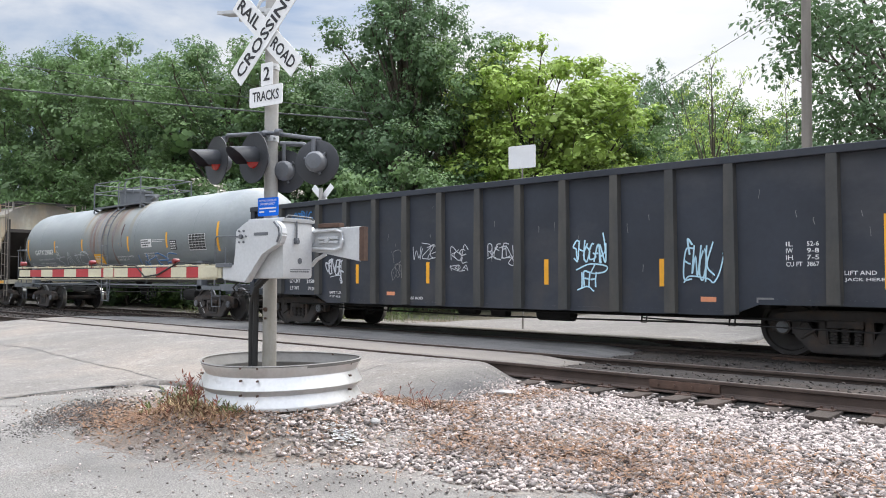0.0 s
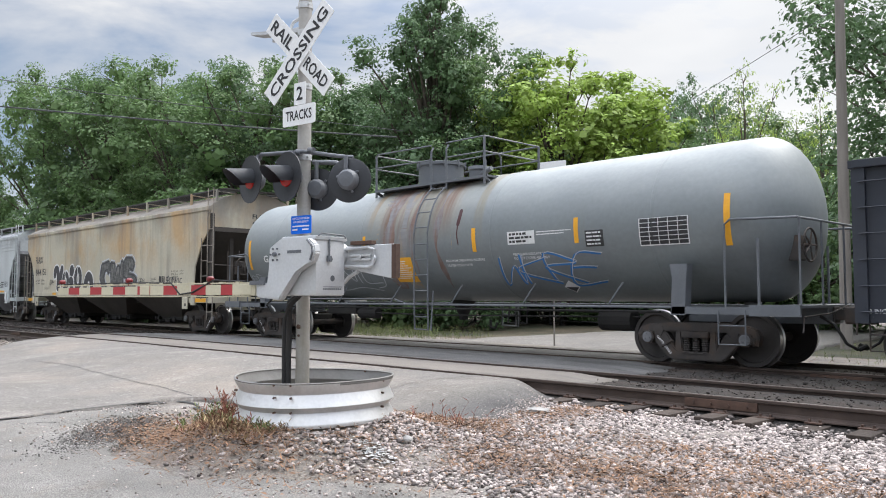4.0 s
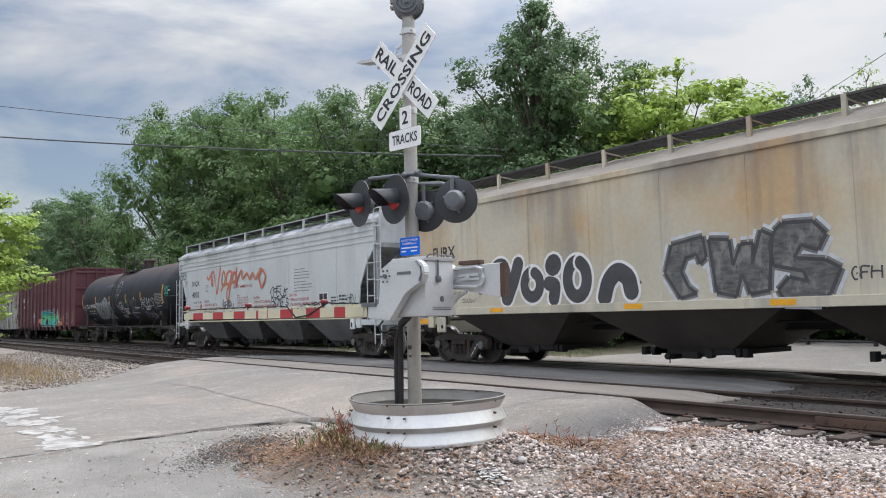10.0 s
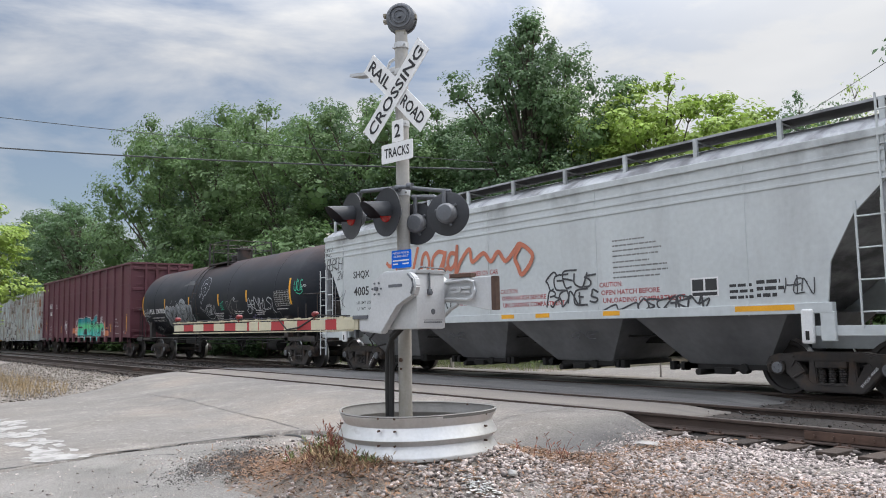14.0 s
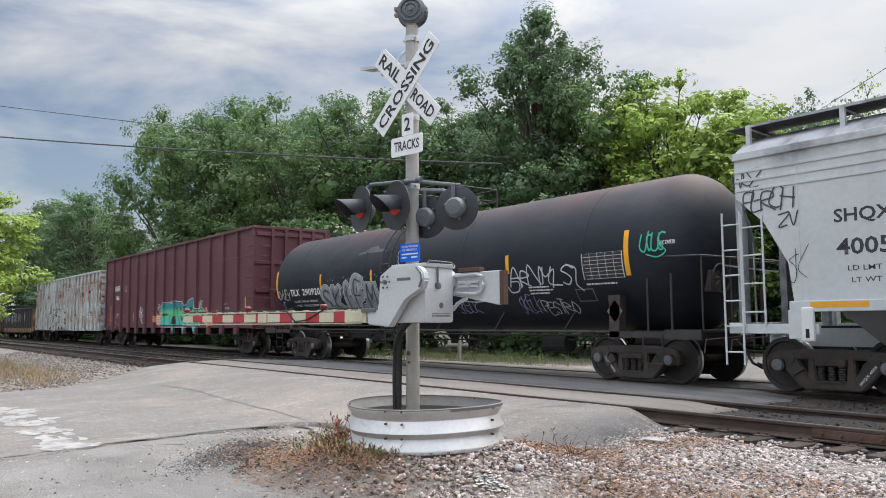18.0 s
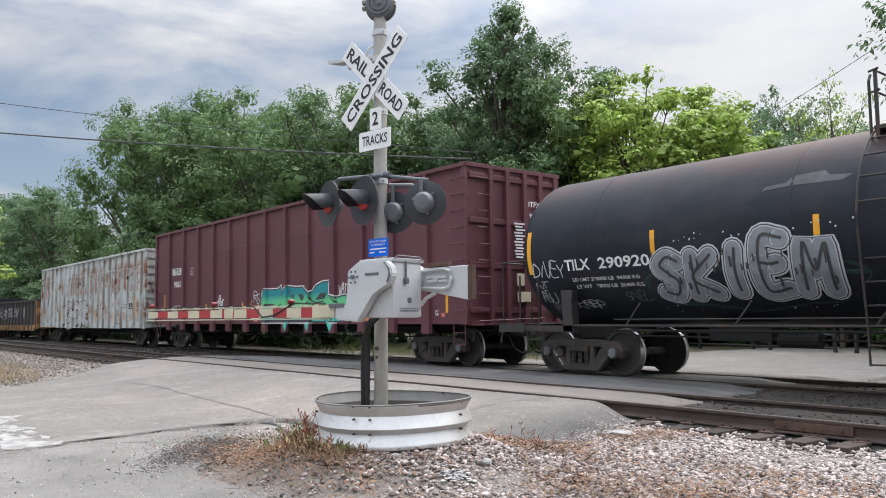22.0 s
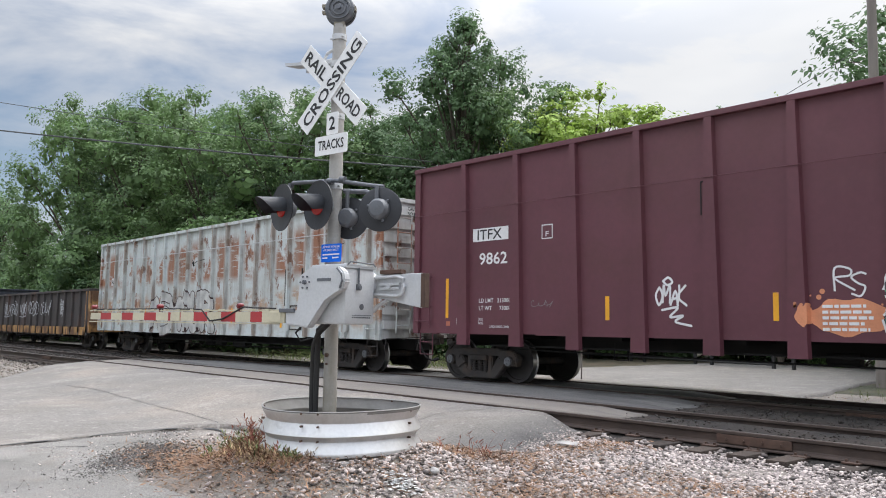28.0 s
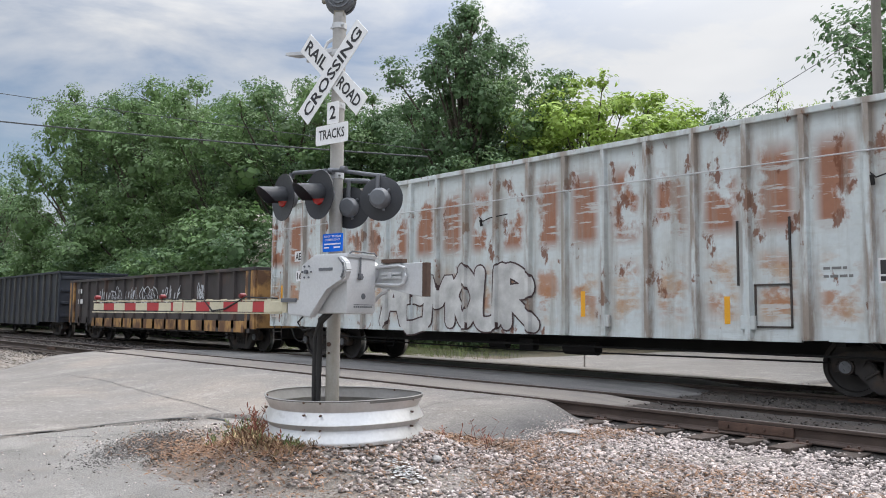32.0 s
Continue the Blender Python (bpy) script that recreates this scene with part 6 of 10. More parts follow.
def brake_wheel(car, x, y, z, s):
    bm = bmesh.new()
    pts = [(x, y + 0.27 * math.cos(a), z + 0.27 * math.sin(a)) for a in np.linspace(0, 2 * math.pi, 22)]
    tube(bm, pts, 0.018, 6)
    for k in range(5):
        a = k * 1.2566
        rod(bm, (x, y, z), (x, y + 0.27 * math.cos(a), z + 0.27 * math.sin(a)), 0.014, 5)
    rod(bm, (x, y, z), (x - s * 0.2, y, z), 0.03, 8)
    box(bm, x - s * 0.3, x - s * 0.12, y - 0.16, y + 0.16, z - 0.25, z + 0.16, 0.02)
    part("brake_wheel", bm, M_TRUCK, car)


def underframe(car, half, z=0.95):
    bm = bmesh.new()
    box(bm, -half, half, -0.32, 0.32, z - 0.33, z, 0.01)
    for x in np.linspace(-half * 0.7, half * 0.7, 7):
        box(bm, x - 0.07, x + 0.07, -1.4, 1.4, z - 0.14, z)
    part("centre_sill", bm, M_UNDER, car)
    bm = bmesh.new()
    rod(bm, (0.9, -0.8, z - 0.36), (1.7, -0.8, z - 0.36), 0.13, 14)
    rod(bm, (-1.3, -0.7, z - 0.34), (-0.8, -0.7, z - 0.34), 0.1, 12)
    box(bm, -0.3, 0.1, -0.9, -0.7, z - 0.44, z - 0.2, 0.03)
    tube(bm, [(-half * 0.75, -0.9, z - 0.38), (-0.5, -0.85, z - 0.45), (half * 0.75, -0.9, z - 0.4)], 0.018, 6)
    tube(bm, [(-half * 0.8, -1.25, z - 0.3), (half * 0.8, -1.25, z - 0.3)], 0.02, 6)
    tube(bm, [(-half * 0.5, -1.05, z - 0.2), (-half * 0.5, -1.05, z - 0.5), (-half * 0.47, -1.05, z - 0.5), (-half * 0.47, -1.05, z - 0.2)], 0.018, 6)
    part("brake_gear", bm, M_UNDER, car)


def gondola(name, label, centre, half, trucks, top, sill, belly, ribs, material, rib_w=0.16, chord=0.14, taper=0.0, foot=0.0, belly_ends=None, floor_z=None):
    """Open car with ribbed steel sides. belly: lower edge between the trucks."""
    car = start_car(name, label, "gondola", centre)
    RIBS[car.name] = (ribs, rib_w / 2 + taper)
    y = HALF
    b0 = belly_ends if belly_ends else (-half + 3.1, half - 3.1)
    outline = [(-half, top), (-half, sill), (b0[0] - 0.45, sill), (b0[0], belly), (b0[1], belly), (b0[1] + 0.45, sill), (half, sill), (half, top)]
    for s in (-1, 1):
        bm = bmesh.new()
        prism(bm, outline if s < 0 else outline, s * (y - 0.09), s * (y - 0.06))
        part("side_sheet", bm, material, car)
        bm = bmesh.new()
        box(bm, -half, half, s * (y - 0.09), s * (y + 0.034), top - chord, top, 0.012)
        part("top_chord", bm, material, car)
        bm = bmesh.new()
        for a, b, z in ((-half, b0[0] - 0.4, sill), (b0[0], b0[1], belly), (b0[1] + 0.4, half, sill)):
            box(bm, a, b, s * (y - 0.12), s * (y - 0.05), z - 0.02, z + 0.06)
        part("side_sill", bm, material, car)
        for x in ribs:
            low = (belly if b0[0] - 0.1 < x < b0[1] + 0.1 else sill) - foot * (1 if b0[0] - 0.1 < x < b0[1] + 0.1 else 0.9)
            bm = bmesh.new()
            w0, w1 = rib_w / 2, rib_w / 2 + taper
            zt = top - chord + 0.01
            yo, yi = s * (y + 0.03), s * (y - 0.062)
            v = [bm.verts.new(p) for p in ((x - w0 - 0.02, yi, zt), (x - w0, yo, zt), (x + w0, yo, zt), (x + w0 + 0.02, yi, zt), (x - w1 - 0.02, yi, low), (x - w1, yo, low), (x + w1, yo, low), (x + w1 + 0.02, yi, low))]
            for f in ((0, 1, 5, 4), (1, 2, 6, 5), (2, 3, 7, 6), (3, 0, 4, 7), (0, 3, 2, 1), (4, 5, 6, 7)):
                bm.faces.new([v[k] for k in f])
            part("rib", bm, M_BLACKRIB if material is M_BLACKCAR else material, car)
    for s in (-1, 1):
        bm = bmesh.new()
        box(bm, s * (half - 0.03), s * half, -y + 0.09, y - 0.09, sill, top - 0.002)
        part("end_wall", bm, M_RUSTEND if material is M_RUSTBOX else material, car)
        if material is not M_RUSTBOX:
            bm = bmesh.new()
            for z in np.linspace(sill + 0.3, top - 0.3, 4):
                box(bm, s * half, s * (half + 0.06), -y + 0.1, y - 0.1, z - 0.07, z + 0.07, 0.02)
            each("end_rib", bm, material, car)
        bm = bmesh.new()
        box(bm, s * (half - 0.06), s * (half + 0.06), -y, y, top - chord, top, 0.01)
        part("end_chord", bm, M_RUSTEND if material is M_RUSTBOX else material, car)
        bm = bmesh.new()
        box(bm, s * (half - 0.16), s * (half + 0.02), -y, -y + 0.07, sill - 0.03, top - chord)
        box(bm, s * (half - 0.16), s * (half + 0.02), y - 0.07, y, sill - 0.03, top - chord)
        each("corner_post", bm, material, car)
    bm = bmesh.new()
    box(bm, -half + 0.03, half - 0.03, -y + 0.09, y - 0.09, sill + 0.05, sill + 0.12)
    part("floor", bm, M_UNDER, car)
    underframe(car, half - 0.1, sill + 0.05)
    couplers(car, half)
    for x in trucks:
        truck(car, x)
    return car


def steps_under(car, xs, z0, y=-1.52, w=0.4, drop=0.42, material=None):
    bm = bmesh.new()
    for x in xs:
        tube(bm, [(x, y, z0), (x, y, z0 - drop), (x + w, y, z0 - drop), (x + w, y, z0)], 0.016, 6)
        rod(bm, (x, y, z0 - drop * 0.45), (x + w, y, z0 - drop * 0.45), 0.012, 6)
    part("stirrup", bm, material or M_TRUCK, car)


# first car: black gondola
u = -3.45
g1 = gondola("gondola_car", "black steel gondola with spray-painted tags and white stencilling", u, 8.1, (-6.65, 6.64), 3.12, 0.82, 0.64, [c - u for c in (-10.2, -8.65, -7.62, -6.6, -5.6, -4.55, -3.5, -2.48, -1.44, -0.37, 0.67, 1.68, 3.2)], M_BLACKCAR, 0.15, 0.12, 0.02, 0.0, (-4.95, 5.15))
X = lambda c: c - u  # noqa: E731
SH = -1.543
for c, z0, z1 in ((-7.24, 1.09, 1.53), (-4.95, 1.1, 1.55), (-1.86, 1.09, 1.56), (0.5, 1.07, 1.53)):
    on_side(g1, "reflector_strip", rect(bmesh.new(), X(c) - 0.05, X(c) + 0.05, z0, z1), M_YELLOW, SH)
for c, z0, z1 in ((-10.67, 1.12, 2.04), (4.02, 1.08, 1.98)):
    on_side(g1, "reflector_strip", rect(bmesh.new(), X(c) - 0.055, X(c) + 0.055, z0, z1), M_YELLOW, SH)
on_side(g1, "lettering", letters("OMNX", X(-9.8), X(-8.86), 2.0, 2.27, 0.012), M_WHITE, SH)
on_side(g1, "lettering", letters("1473", X(-9.68), X(-8.96), 1.55, 1.8, 0.012), M_WHITE, SH)
on_side(g1, "lettering", letters("LD LMT", X(-9.85), X(-9.42), 1.1, 1.19), M_WHITE, SH)
on_side(g1, "lettering", letters("215000", X(-9.16), X(-8.72), 1.09, 1.18), M_WHITE, SH)
on_side(g1, "lettering", letters("LT WT", X(-9.83), X(-9.47), 0.92, 1.01), M_WHITE, SH)
on_side(g1, "lettering", letters("71000", X(-9.1), X(-8.72), 0.91, 1.0), M_WHITE, SH)
on_side(g1, "lettering", letters("2 INCH HF COMP SHOES", X(-11.4), X(-10.4), 0.93, 0.99), M_WHITE, SH)
on_side(g1, "lettering", letters("EMPTY LOAD", X(-8.25), X(-7.7), 0.84, 0.9), M_WHITE, SH)
on_side(g1, "lettering", letters("7/16\" ADJ. BLOCK", X(-8.25), X(-7.5), 0.74, 0.8), M_WHITE, SH)
on_side(g1, "lettering", letters("RELEASE ROD", X(-5.75), X(-5.1), 0.75, 0.81), M_WHITE, SH)
on_side(g1, "lettering", letters("LIFT AND", X(3.33), X(3.75), 1.25, 1.31), M_WHITE, SH)
on_side(g1, "lettering", letters("JACK HERE", X(3.33), X(3.85), 1.15, 1.21), M_WHITE, SH)
for k, (a, b) in enumerate((("IL", "52-6"), ("IW", "9-8"), ("IH", "7-5"), ("CU FT", "3867"))):
    on_side(g1, "lettering", letters(a, X(2.52), X(2.62 + 0.045 * (len(a) - 2)), 1.68 - k * 0.1, 1.75 - k * 0.1), M_WHITE, SH)
    on_side(g1, "lettering", letters(b, X(2.82), X(2.99), 1.68 - k * 0.1, 1.75 - k * 0.1), M_WHITE, SH)
pl = bmesh.new()
for a in ((-8.19, -8.17, 1.77, 2.03), (-7.95, -7.93, 1.77, 2.03), (-8.17, -7.95, 2.01, 2.03), (-8.17, -7.95, 1.77, 1.79)):
    rect(pl, X(a[0]), X(a[1]), a[2], a[3])
on_side(g1, "plate_mark", pl, M_WHITE, SH)
on_side(g1, "lettering", letters("PLATE\nC", X(-8.14), X(-7.98), 1.81, 1.98), M_WHITE, SH)
for k, (tx, a, b, c, d, w, m) in enumerate((("SHOGAN", -10.64, -10.2, 1.55, 1.76, 0.014, M_G_CHALK), ("GENGAK", -8.42, -7.7, 1.35, 1.68, 0.036, M_G_CHALK), ("OSM", -6.08, -5.74, 1.2, 1.5, 0.014, M_G_GREY), ("WIZZE", -5.38, -4.7, 1.62, 1.92, 0.016, M_G_CHALK),
                                                 ("ROSE", -4.27, -3.85, 1.57, 1.8, 0.016, M_G_CHALK), ("KOLA", -4.28, -3.85, 1.36, 1.5, 0.014, M_G_CHALK), ("BKETEN", -3.27, -2.68, 1.6, 1.86, 0.02, M_G_CHALK), ("SHOGAN", -1.26, -0.58, 1.5, 1.86, 0.03, M_G_ICE), ("IFH", -1.14, -0.8, 1.04, 1.3, 0.03, M_G_ICE), ("EWOK", 0.9, 1.38, 1.2, 1.74, 0.026, M_G_ICE),
                                                 ("ATRIG", -10.7, -10.22, 2.6, 2.84, 0.03, M_G_BLUE), ("ATRIG", -9.66, -8.95, 2.6, 2.86, 0.034, M_G_BLUE))):
    on_side(g1, "sprayed_tag", hand(tx, X(a), X(b), c, d, w, 70 + k, slant=0.3 if tx == "EWOK" else 0.15, wild=0.1 if m in (M_G_ICE, M_G_BLUE) else 0.17, over=1.15 if m in (M_G_ICE, M_G_BLUE) else 1.6), m, SH, lift=0.001 * k)
for k, (pts, w, m) in enumerate(([[(-1.18, 1.36), (-0.9, 1.46), (-0.56, 1.42), (-0.6, 1.32), (-0.86, 1.3), (-0.8, 1.44)], 0.026, M_G_ICE], [[(-1.16, 1.0), (-0.95, 1.06), (-0.82, 0.98)], 0.026, M_G_ICE], [[(-0.66, 1.6), (-0.58, 1.7), (-0.62, 2.0)], 0.028, M_G_ICE], [[(-5.98, 1.55), (-6.0, 1.78), (-5.78, 1.82), (-5.75, 1.6), (-5.95, 1.5)], 0.014, M_G_GREY],
                                 [[(-2.9, 1.6), (-2.66, 1.6), (-2.62, 1.46), (-2.74, 1.5), (-2.64, 1.62)], 0.018, M_G_CHALK], [[(-8.2, 1.24), (-7.9, 1.28), (-7.7, 1.26)], 0.02, M_G_CHALK], [[(-7.72, 1.4), (-7.68, 1.2), (-7.66, 1.1), (-7.84, 1.18), (-7.7, 1.4)], 0.03, M_G_CHALK], [[(-10.72, 2.5), (-10.68, 2.72), (-10.62, 2.84)], 0.03, M_G_BLUE], [[(-9.78, 2.5), (-9.72, 2.75), (-9.6, 2.86)], 0.034, M_G_BLUE],
                                 [[(0.9, 1.14), (1.0, 1.24), (1.3, 1.2), (1.4, 1.14), (1.5, 1.3), (1.58, 1.6)], 0.024, M_G_ICE], [[(1.0, 1.6), (0.97, 1.84), (1.04, 1.76)], 0.034, M_G_ICE])):
    on_side(g1, "sprayed_stroke", strokes([[(X(a), b) for a, b in pts]], w), m, SH, lift=0.014 + 0.001 * k)
r3 = random.Random(14)
for k in range(34):
    x, z = X(r3.uniform(-9.5, 3.8)), r3.uniform(1.2, 2.85)
    if min(abs(x - q) for q in RIBS[g1.name][0]) > 0.2:
        on_side(g1, "paint_chip", strokes([[(x, z), (x + r3.uniform(-0.01, 0.01), z - 0.03), (x + r3.uniform(-0.015, 0.015), z - r3.uniform(0.05, 0.16))]], r3.uniform(0.006, 0.012)), M_G_GREY, SH, lift=-0.002)
for c in (-6.1, 1.3, 2.2):
    on_side(g1, "paper_tag", rect(bmesh.new(), X(c) - 0.13, X(c) + 0.13, 0.83, 0.91), M_G_PEACH if c < 2 else M_G_GREY, SH)
on_side(g1, "reflector_panel", rect(bmesh.new(), X(3.85), X(4.35), 1.05, 2.1), M_YELLOW, SH)
bm = bmesh.new()
for z in np.linspace(0.95, 2.8, 6):
    tube(bm, [(-8.02, -1.55, z), (-8.02, -1.62, z), (-7.5, -1.62, z), (-7.5, -1.55, z)], 0.012, 6)
    tube(bm, [(8.02, 1.55, z), (8.02, 1.62, z), (7.5, 1.62, z), (7.5, 1.55, z)], 0.012, 6)
each("grab_iron", bm, M_BLACKCAR, g1)
steps_under(g1, (-7.95, 7.55), 0.82)
bm = bmesh.new()
for c in (-6.4, 0.0, 1.55):
    tube(bm, [(X(c), -1.3, 0.66), (X(c), -1.35, 0.45), (X(c) + 0.09, -1.35, 0.45), (X(c) + 0.09, -1.3, 0.66)], 0.016, 6)
tube(bm, [(X(0.0), -1.36, 0.53), (X(1.6), -1.36, 0.47), (X(4.2), -1.3, 0.42)], 0.013, 6)
part("release_rod", bm, M_UNDER, g1)


# ---- tank cars ----
def tank_car(name, label, centre, half, r, zc, trucks, material, dome_x, ladder_x, deck=(1.4, 2.35), dome_r=0.56, mark=""):
    car = start_car(name, label, "tank car", centre)
    fitting = M_TANKFIT if material is M_TANKGREY else M_TANKFITB
    bm = bmesh.new()
    prof = [(0.0, -half)]
    for k in range(1, 13):
        a = k / 12 * math.pi / 2
        prof.append((r * math.sin(a), -half + 0.55 * r * (1 - math.cos(a))))
    n = 26
    for k in range(1, n):
        x = -half + 0.55 * r + (2 * half - 1.1 * r) * k / n
        prof.append((r + (0.004 if k % 5 == 0 else 0), x))
    for k in range(12, -1, -1):
        a = k / 12 * math.pi / 2
        prof.append((r * math.sin(a), half - 0.55 * r * (1 - math.cos(a))))
    lathe(bm, prof, "X", 72, (0, 0, zc))
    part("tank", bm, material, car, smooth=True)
    bm = bmesh.new()
    for x in (-half * 0.72, -half * 0.26, half * 0.26, half * 0.72):
        lathe(bm, [(r + 0.001, x - 0.03), (r + 0.007, x - 0.02), (r + 0.007, x + 0.02), (r + 0.001, x + 0.03)], "X", 72, (0, 0, zc))
    each("weld_seam", bm, material, car, smooth=True)
    # end platforms on stub sills
    for s in (-1, 1):
        bm = bmesh.new()
        a, b = s * (half - 2.2), s * (half + 0.22)
        box(bm, min(a, b), max(a, b), -0.35, 0.35, 0.72, 1.02, 0.01)
        box(bm, s * (half - 0.55), s * (half + 0.24), -1.5, 1.5, 0.99, 1.03)
        box(bm, s * (half - 0.55), s * (half + 0.24), -1.52, -1.47, 0.86, 1.04)
        box(bm, s * (half - 0.55), s * (half + 0.24), 1.47, 1.52, 0.86, 1.04)
        box(bm, s * (half - 1.9), s * (half - 0.5), -1.5, -1.38, 0.88, 1.0)
        box(bm, s * (half - 1.9), s * (half - 0.5), 1.38, 1.5, 0.88, 1.0)
        part("end_platform", bm, fitting, car)
        for y in (-1, 1):
            bm = bmesh.new()
            x = s * (half - 1.68)
            prism(bm, [(x - 0.24, 1.72), (x + 0.08, 1.72), (x + 0.06, 1.48), (x + 0.02, 0.86), (x - 0.24, 0.86), (x - 0.2, 1.48)] if s > 0 else [(x - 0.08, 1.72), (x + 0.24, 1.72), (x + 0.2, 1.48), (x + 0.24, 0.86), (x - 0.02, 0.86), (x - 0.06, 1.48)], y * 1.30, y * 1.5)
            part("bolster_web", bm, fitting, car)
        bm = bmesh.new()
        for y in (-1.48, 1.48):
            tube(bm, [(s * (half - 0.95), y, 1.0), (s * (half - 0.95), y, 2.33), (s * (half - 0.85), y, 2.41), (s * (half + 0.1), y, 2.38), (s * (half + 0.2), y * 0.98, 2.38)], 0.02, 7)
            rod(bm, (s * (half - 0.4), y, 1.0), (s * (half - 0.4), y, 2.08), 0.022, 6)
        tube(bm, [(s * (half + 0.2), -1.46, 2.38), (s * (half + 0.22), 1.46, 2.38)], 0.02, 7)
        for y in (-1.4, -0.5, 0.5, 1.4):
            rod(bm, (s * (half + 0.21), y, 1.0), (s * (half + 0.21), y, 2.38), 0.018, 6)
        each("end_railing", bm, fitting, car)
        steps_under(car, (s * (half - 0.85) - 0.22,), 0.95, -1.5, 0.45, 0.55, fitting)
        steps_under(car, (s * (half - 0.85) - 0.22,), 0.95, 1.5, 0.45, 0.55, fitting)
    brake_wheel(car, half + 0.05, -0.55, 2.0, 1)
    # side running pipe
    bm = bmesh.new()
    for y in (-1.46, 1.46):
        tube(bm, [(-half + 1.9, y, 1.0), (half - 1.9, y, 0.99)], 0.024, 7)
        for x in np.linspace(-half + 3.2, half - 3.2, 6):
            rod(bm, (x, y, 1.0), (x + 0.28, y * 0.94, 1.42), 0.018, 6)
    tube(bm, [(-half + 2.9, -1.42, 1.12), (-0.9, -1.42, 1.12), (-0.4, -1.42, 1.0)], 0.014, 6)
    part("side_pipe", bm, fitting, car)
    # ladder over the side
    bm = bmesh.new()
    for sy in (-1, 1):
        for x in (ladder_x - 0.22, ladder_x + 0.22):
            pts = [(x, sy * 1.5, 0.42), (x, sy * 1.52, 1.0), (x, sy * (r + 0.1), zc - 0.2), (x, sy * (r + 0.1), zc + 0.1)] + [(x, sy * (r + 0.09) * math.cos(a), zc + (r + 0.09) * math.sin(a)) for a in np.linspace(0.2, 1.15, 7)]
            tube(bm, pts, 0.02, 6)
        for z in (0.44, 0.72, 1.0, 1.3, 1.65, 2.0, 2.35):
            rod(bm, (ladder_x - 0.22, sy * 1.52, z), (ladder_x + 0.22, sy * 1.52, z), 0.015, 6)
        for a in np.linspace(0.15, 1.1, 5):
            y, z = sy * (r + 0.09) * math.cos(a), zc + (r + 0.09) * math.sin(a)
            rod(bm, (ladder_x - 0.22, y, z), (ladder_x + 0.22, y, z), 0.015, 6)
        rod(bm, (ladder_x + 0.3, sy * 1.5, 0.42), (ladder_x + 0.34, sy * 1.46, 1.3), 0.02, 6)
    part("ladder", bm, fitting, car)
    # dome, platform and rails
    top = zc + r
    bm = bmesh.new()
    lathe(bm, [(dome_r, top - 0.1), (dome_r, top + 0.42), (dome_r + 0.04, top + 0.43), (dome_r + 0.04, top + 0.5), (dome_r * 0.7, top + 0.54), (0.0, top + 0.55)], "Z", 36, (dome_x, 0, 0))
    for k in range(10):
        a = k * 0.628
        rod(bm, (dome_x + (dome_r + 0.04) * math.cos(a), (dome_r + 0.04) * math.sin(a), top + 0.36), (dome_x + (dome_r + 0.04) * math.cos(a), (dome_r + 0.04) * math.sin(a), top + 0.54), 0.022, 6)
    part("dome", bm, fitting, car, smooth=True)
    bm = bmesh.new()
    vx = dome_x + (1.25 if deck[1] > 1.5 else -0.75)
    lathe(bm, [(0.22, top - 0.05), (0.22, top + 0.2), (0.26, top + 0.22), (0.24, top + 0.3), (0.0, top + 0.32)], "Z", 20, (vx, 0, 0))
    rod(bm, (vx + 0.2, -0.1, top + 0.1), (vx + 0.5, -0.1, top + 0.2), 0.06, 10)
    part("valve_housing", bm, fitting, car, smooth=True)
    bm = bmesh.new()
    x0, x1 = dome_x - deck[0], dome_x + deck[1]
    for sy in (-1, 1):
        box(bm, x0, x1, sy * 0.5, sy * 0.95, top - 0.14, top - 0.1)
        box(bm, x0, x1, sy * 0.93, sy * 0.97, top - 0.16, top - 0.1)
        for x in (x0 + 0.05, x1 - 0.05):
            rod(bm, (x, sy * 0.95, top - 0.3), (x, sy * 0.95, top + 0.75), 0.03, 6)
            rod(bm, (x, sy * 0.95, top - 0.15), (x, sy * 0.72, zc + math.sqrt(max(0, r * r - 0.55)) - 0.05), 0.04, 6)
        for x in (ladder_x - 0.25, ladder_x + 0.25):
            tube(bm, [(x, sy * 0.95, top - 0.3), (x, sy * 0.95, top + 0.62), (x, sy * 0.88, top + 0.72)], 0.024, 6)
    part("platform", bm, fitting, car)
    bm = bmesh.new()
    for z in (top + 0.42, top + 0.76):
        tube(bm, [(x0 + 0.05, -0.95, z), (x0 + 0.1, -0.95, z + 0.03), (ladder_x - 0.25, -0.95, z)], 0.018, 6)
        tube(bm, [(ladder_x + 0.25, -0.95, z), (x1 - 0.05, -0.95, z)], 0.018, 6)
        tube(bm, [(x0 + 0.05, 0.95, z), (x1 - 0.05, 0.95, z)], 0.018, 6)
        for x in (x0 + 0.05, x1 - 0.05):
            tube(bm, [(x, -0.95, z), (x, 0.95, z)], 0.018, 6)
    each("platform_rail", bm, fitting, car)
    # bottom outlet and brake gear
    bm = bmesh.new()
    lathe(bm, [(0.0, 0.62), (0.1, 0.62), (0.12, 0.75), (0.3, zc - r + 0.02)], "Z", 16)
    tube(bm, [(1.4, -0.6, 0.66), (1.45, -0.65, 0.5), (1.55, -0.62, 0.48), (1.6, -0.6, 0.6)], 0.03, 6)
    for x in (2.2, 2.5):
        tube(bm, [(x, -0.9, 1.0), (x, -0.95, 0.62), (x + 0.2, -0.95, 0.62), (x + 0.2, -0.9, 1.0)], 0.02, 6)
    rod(bm, (4.4, -0.7, 0.72), (5.1, -0.7, 0.72), 0.2, 16)
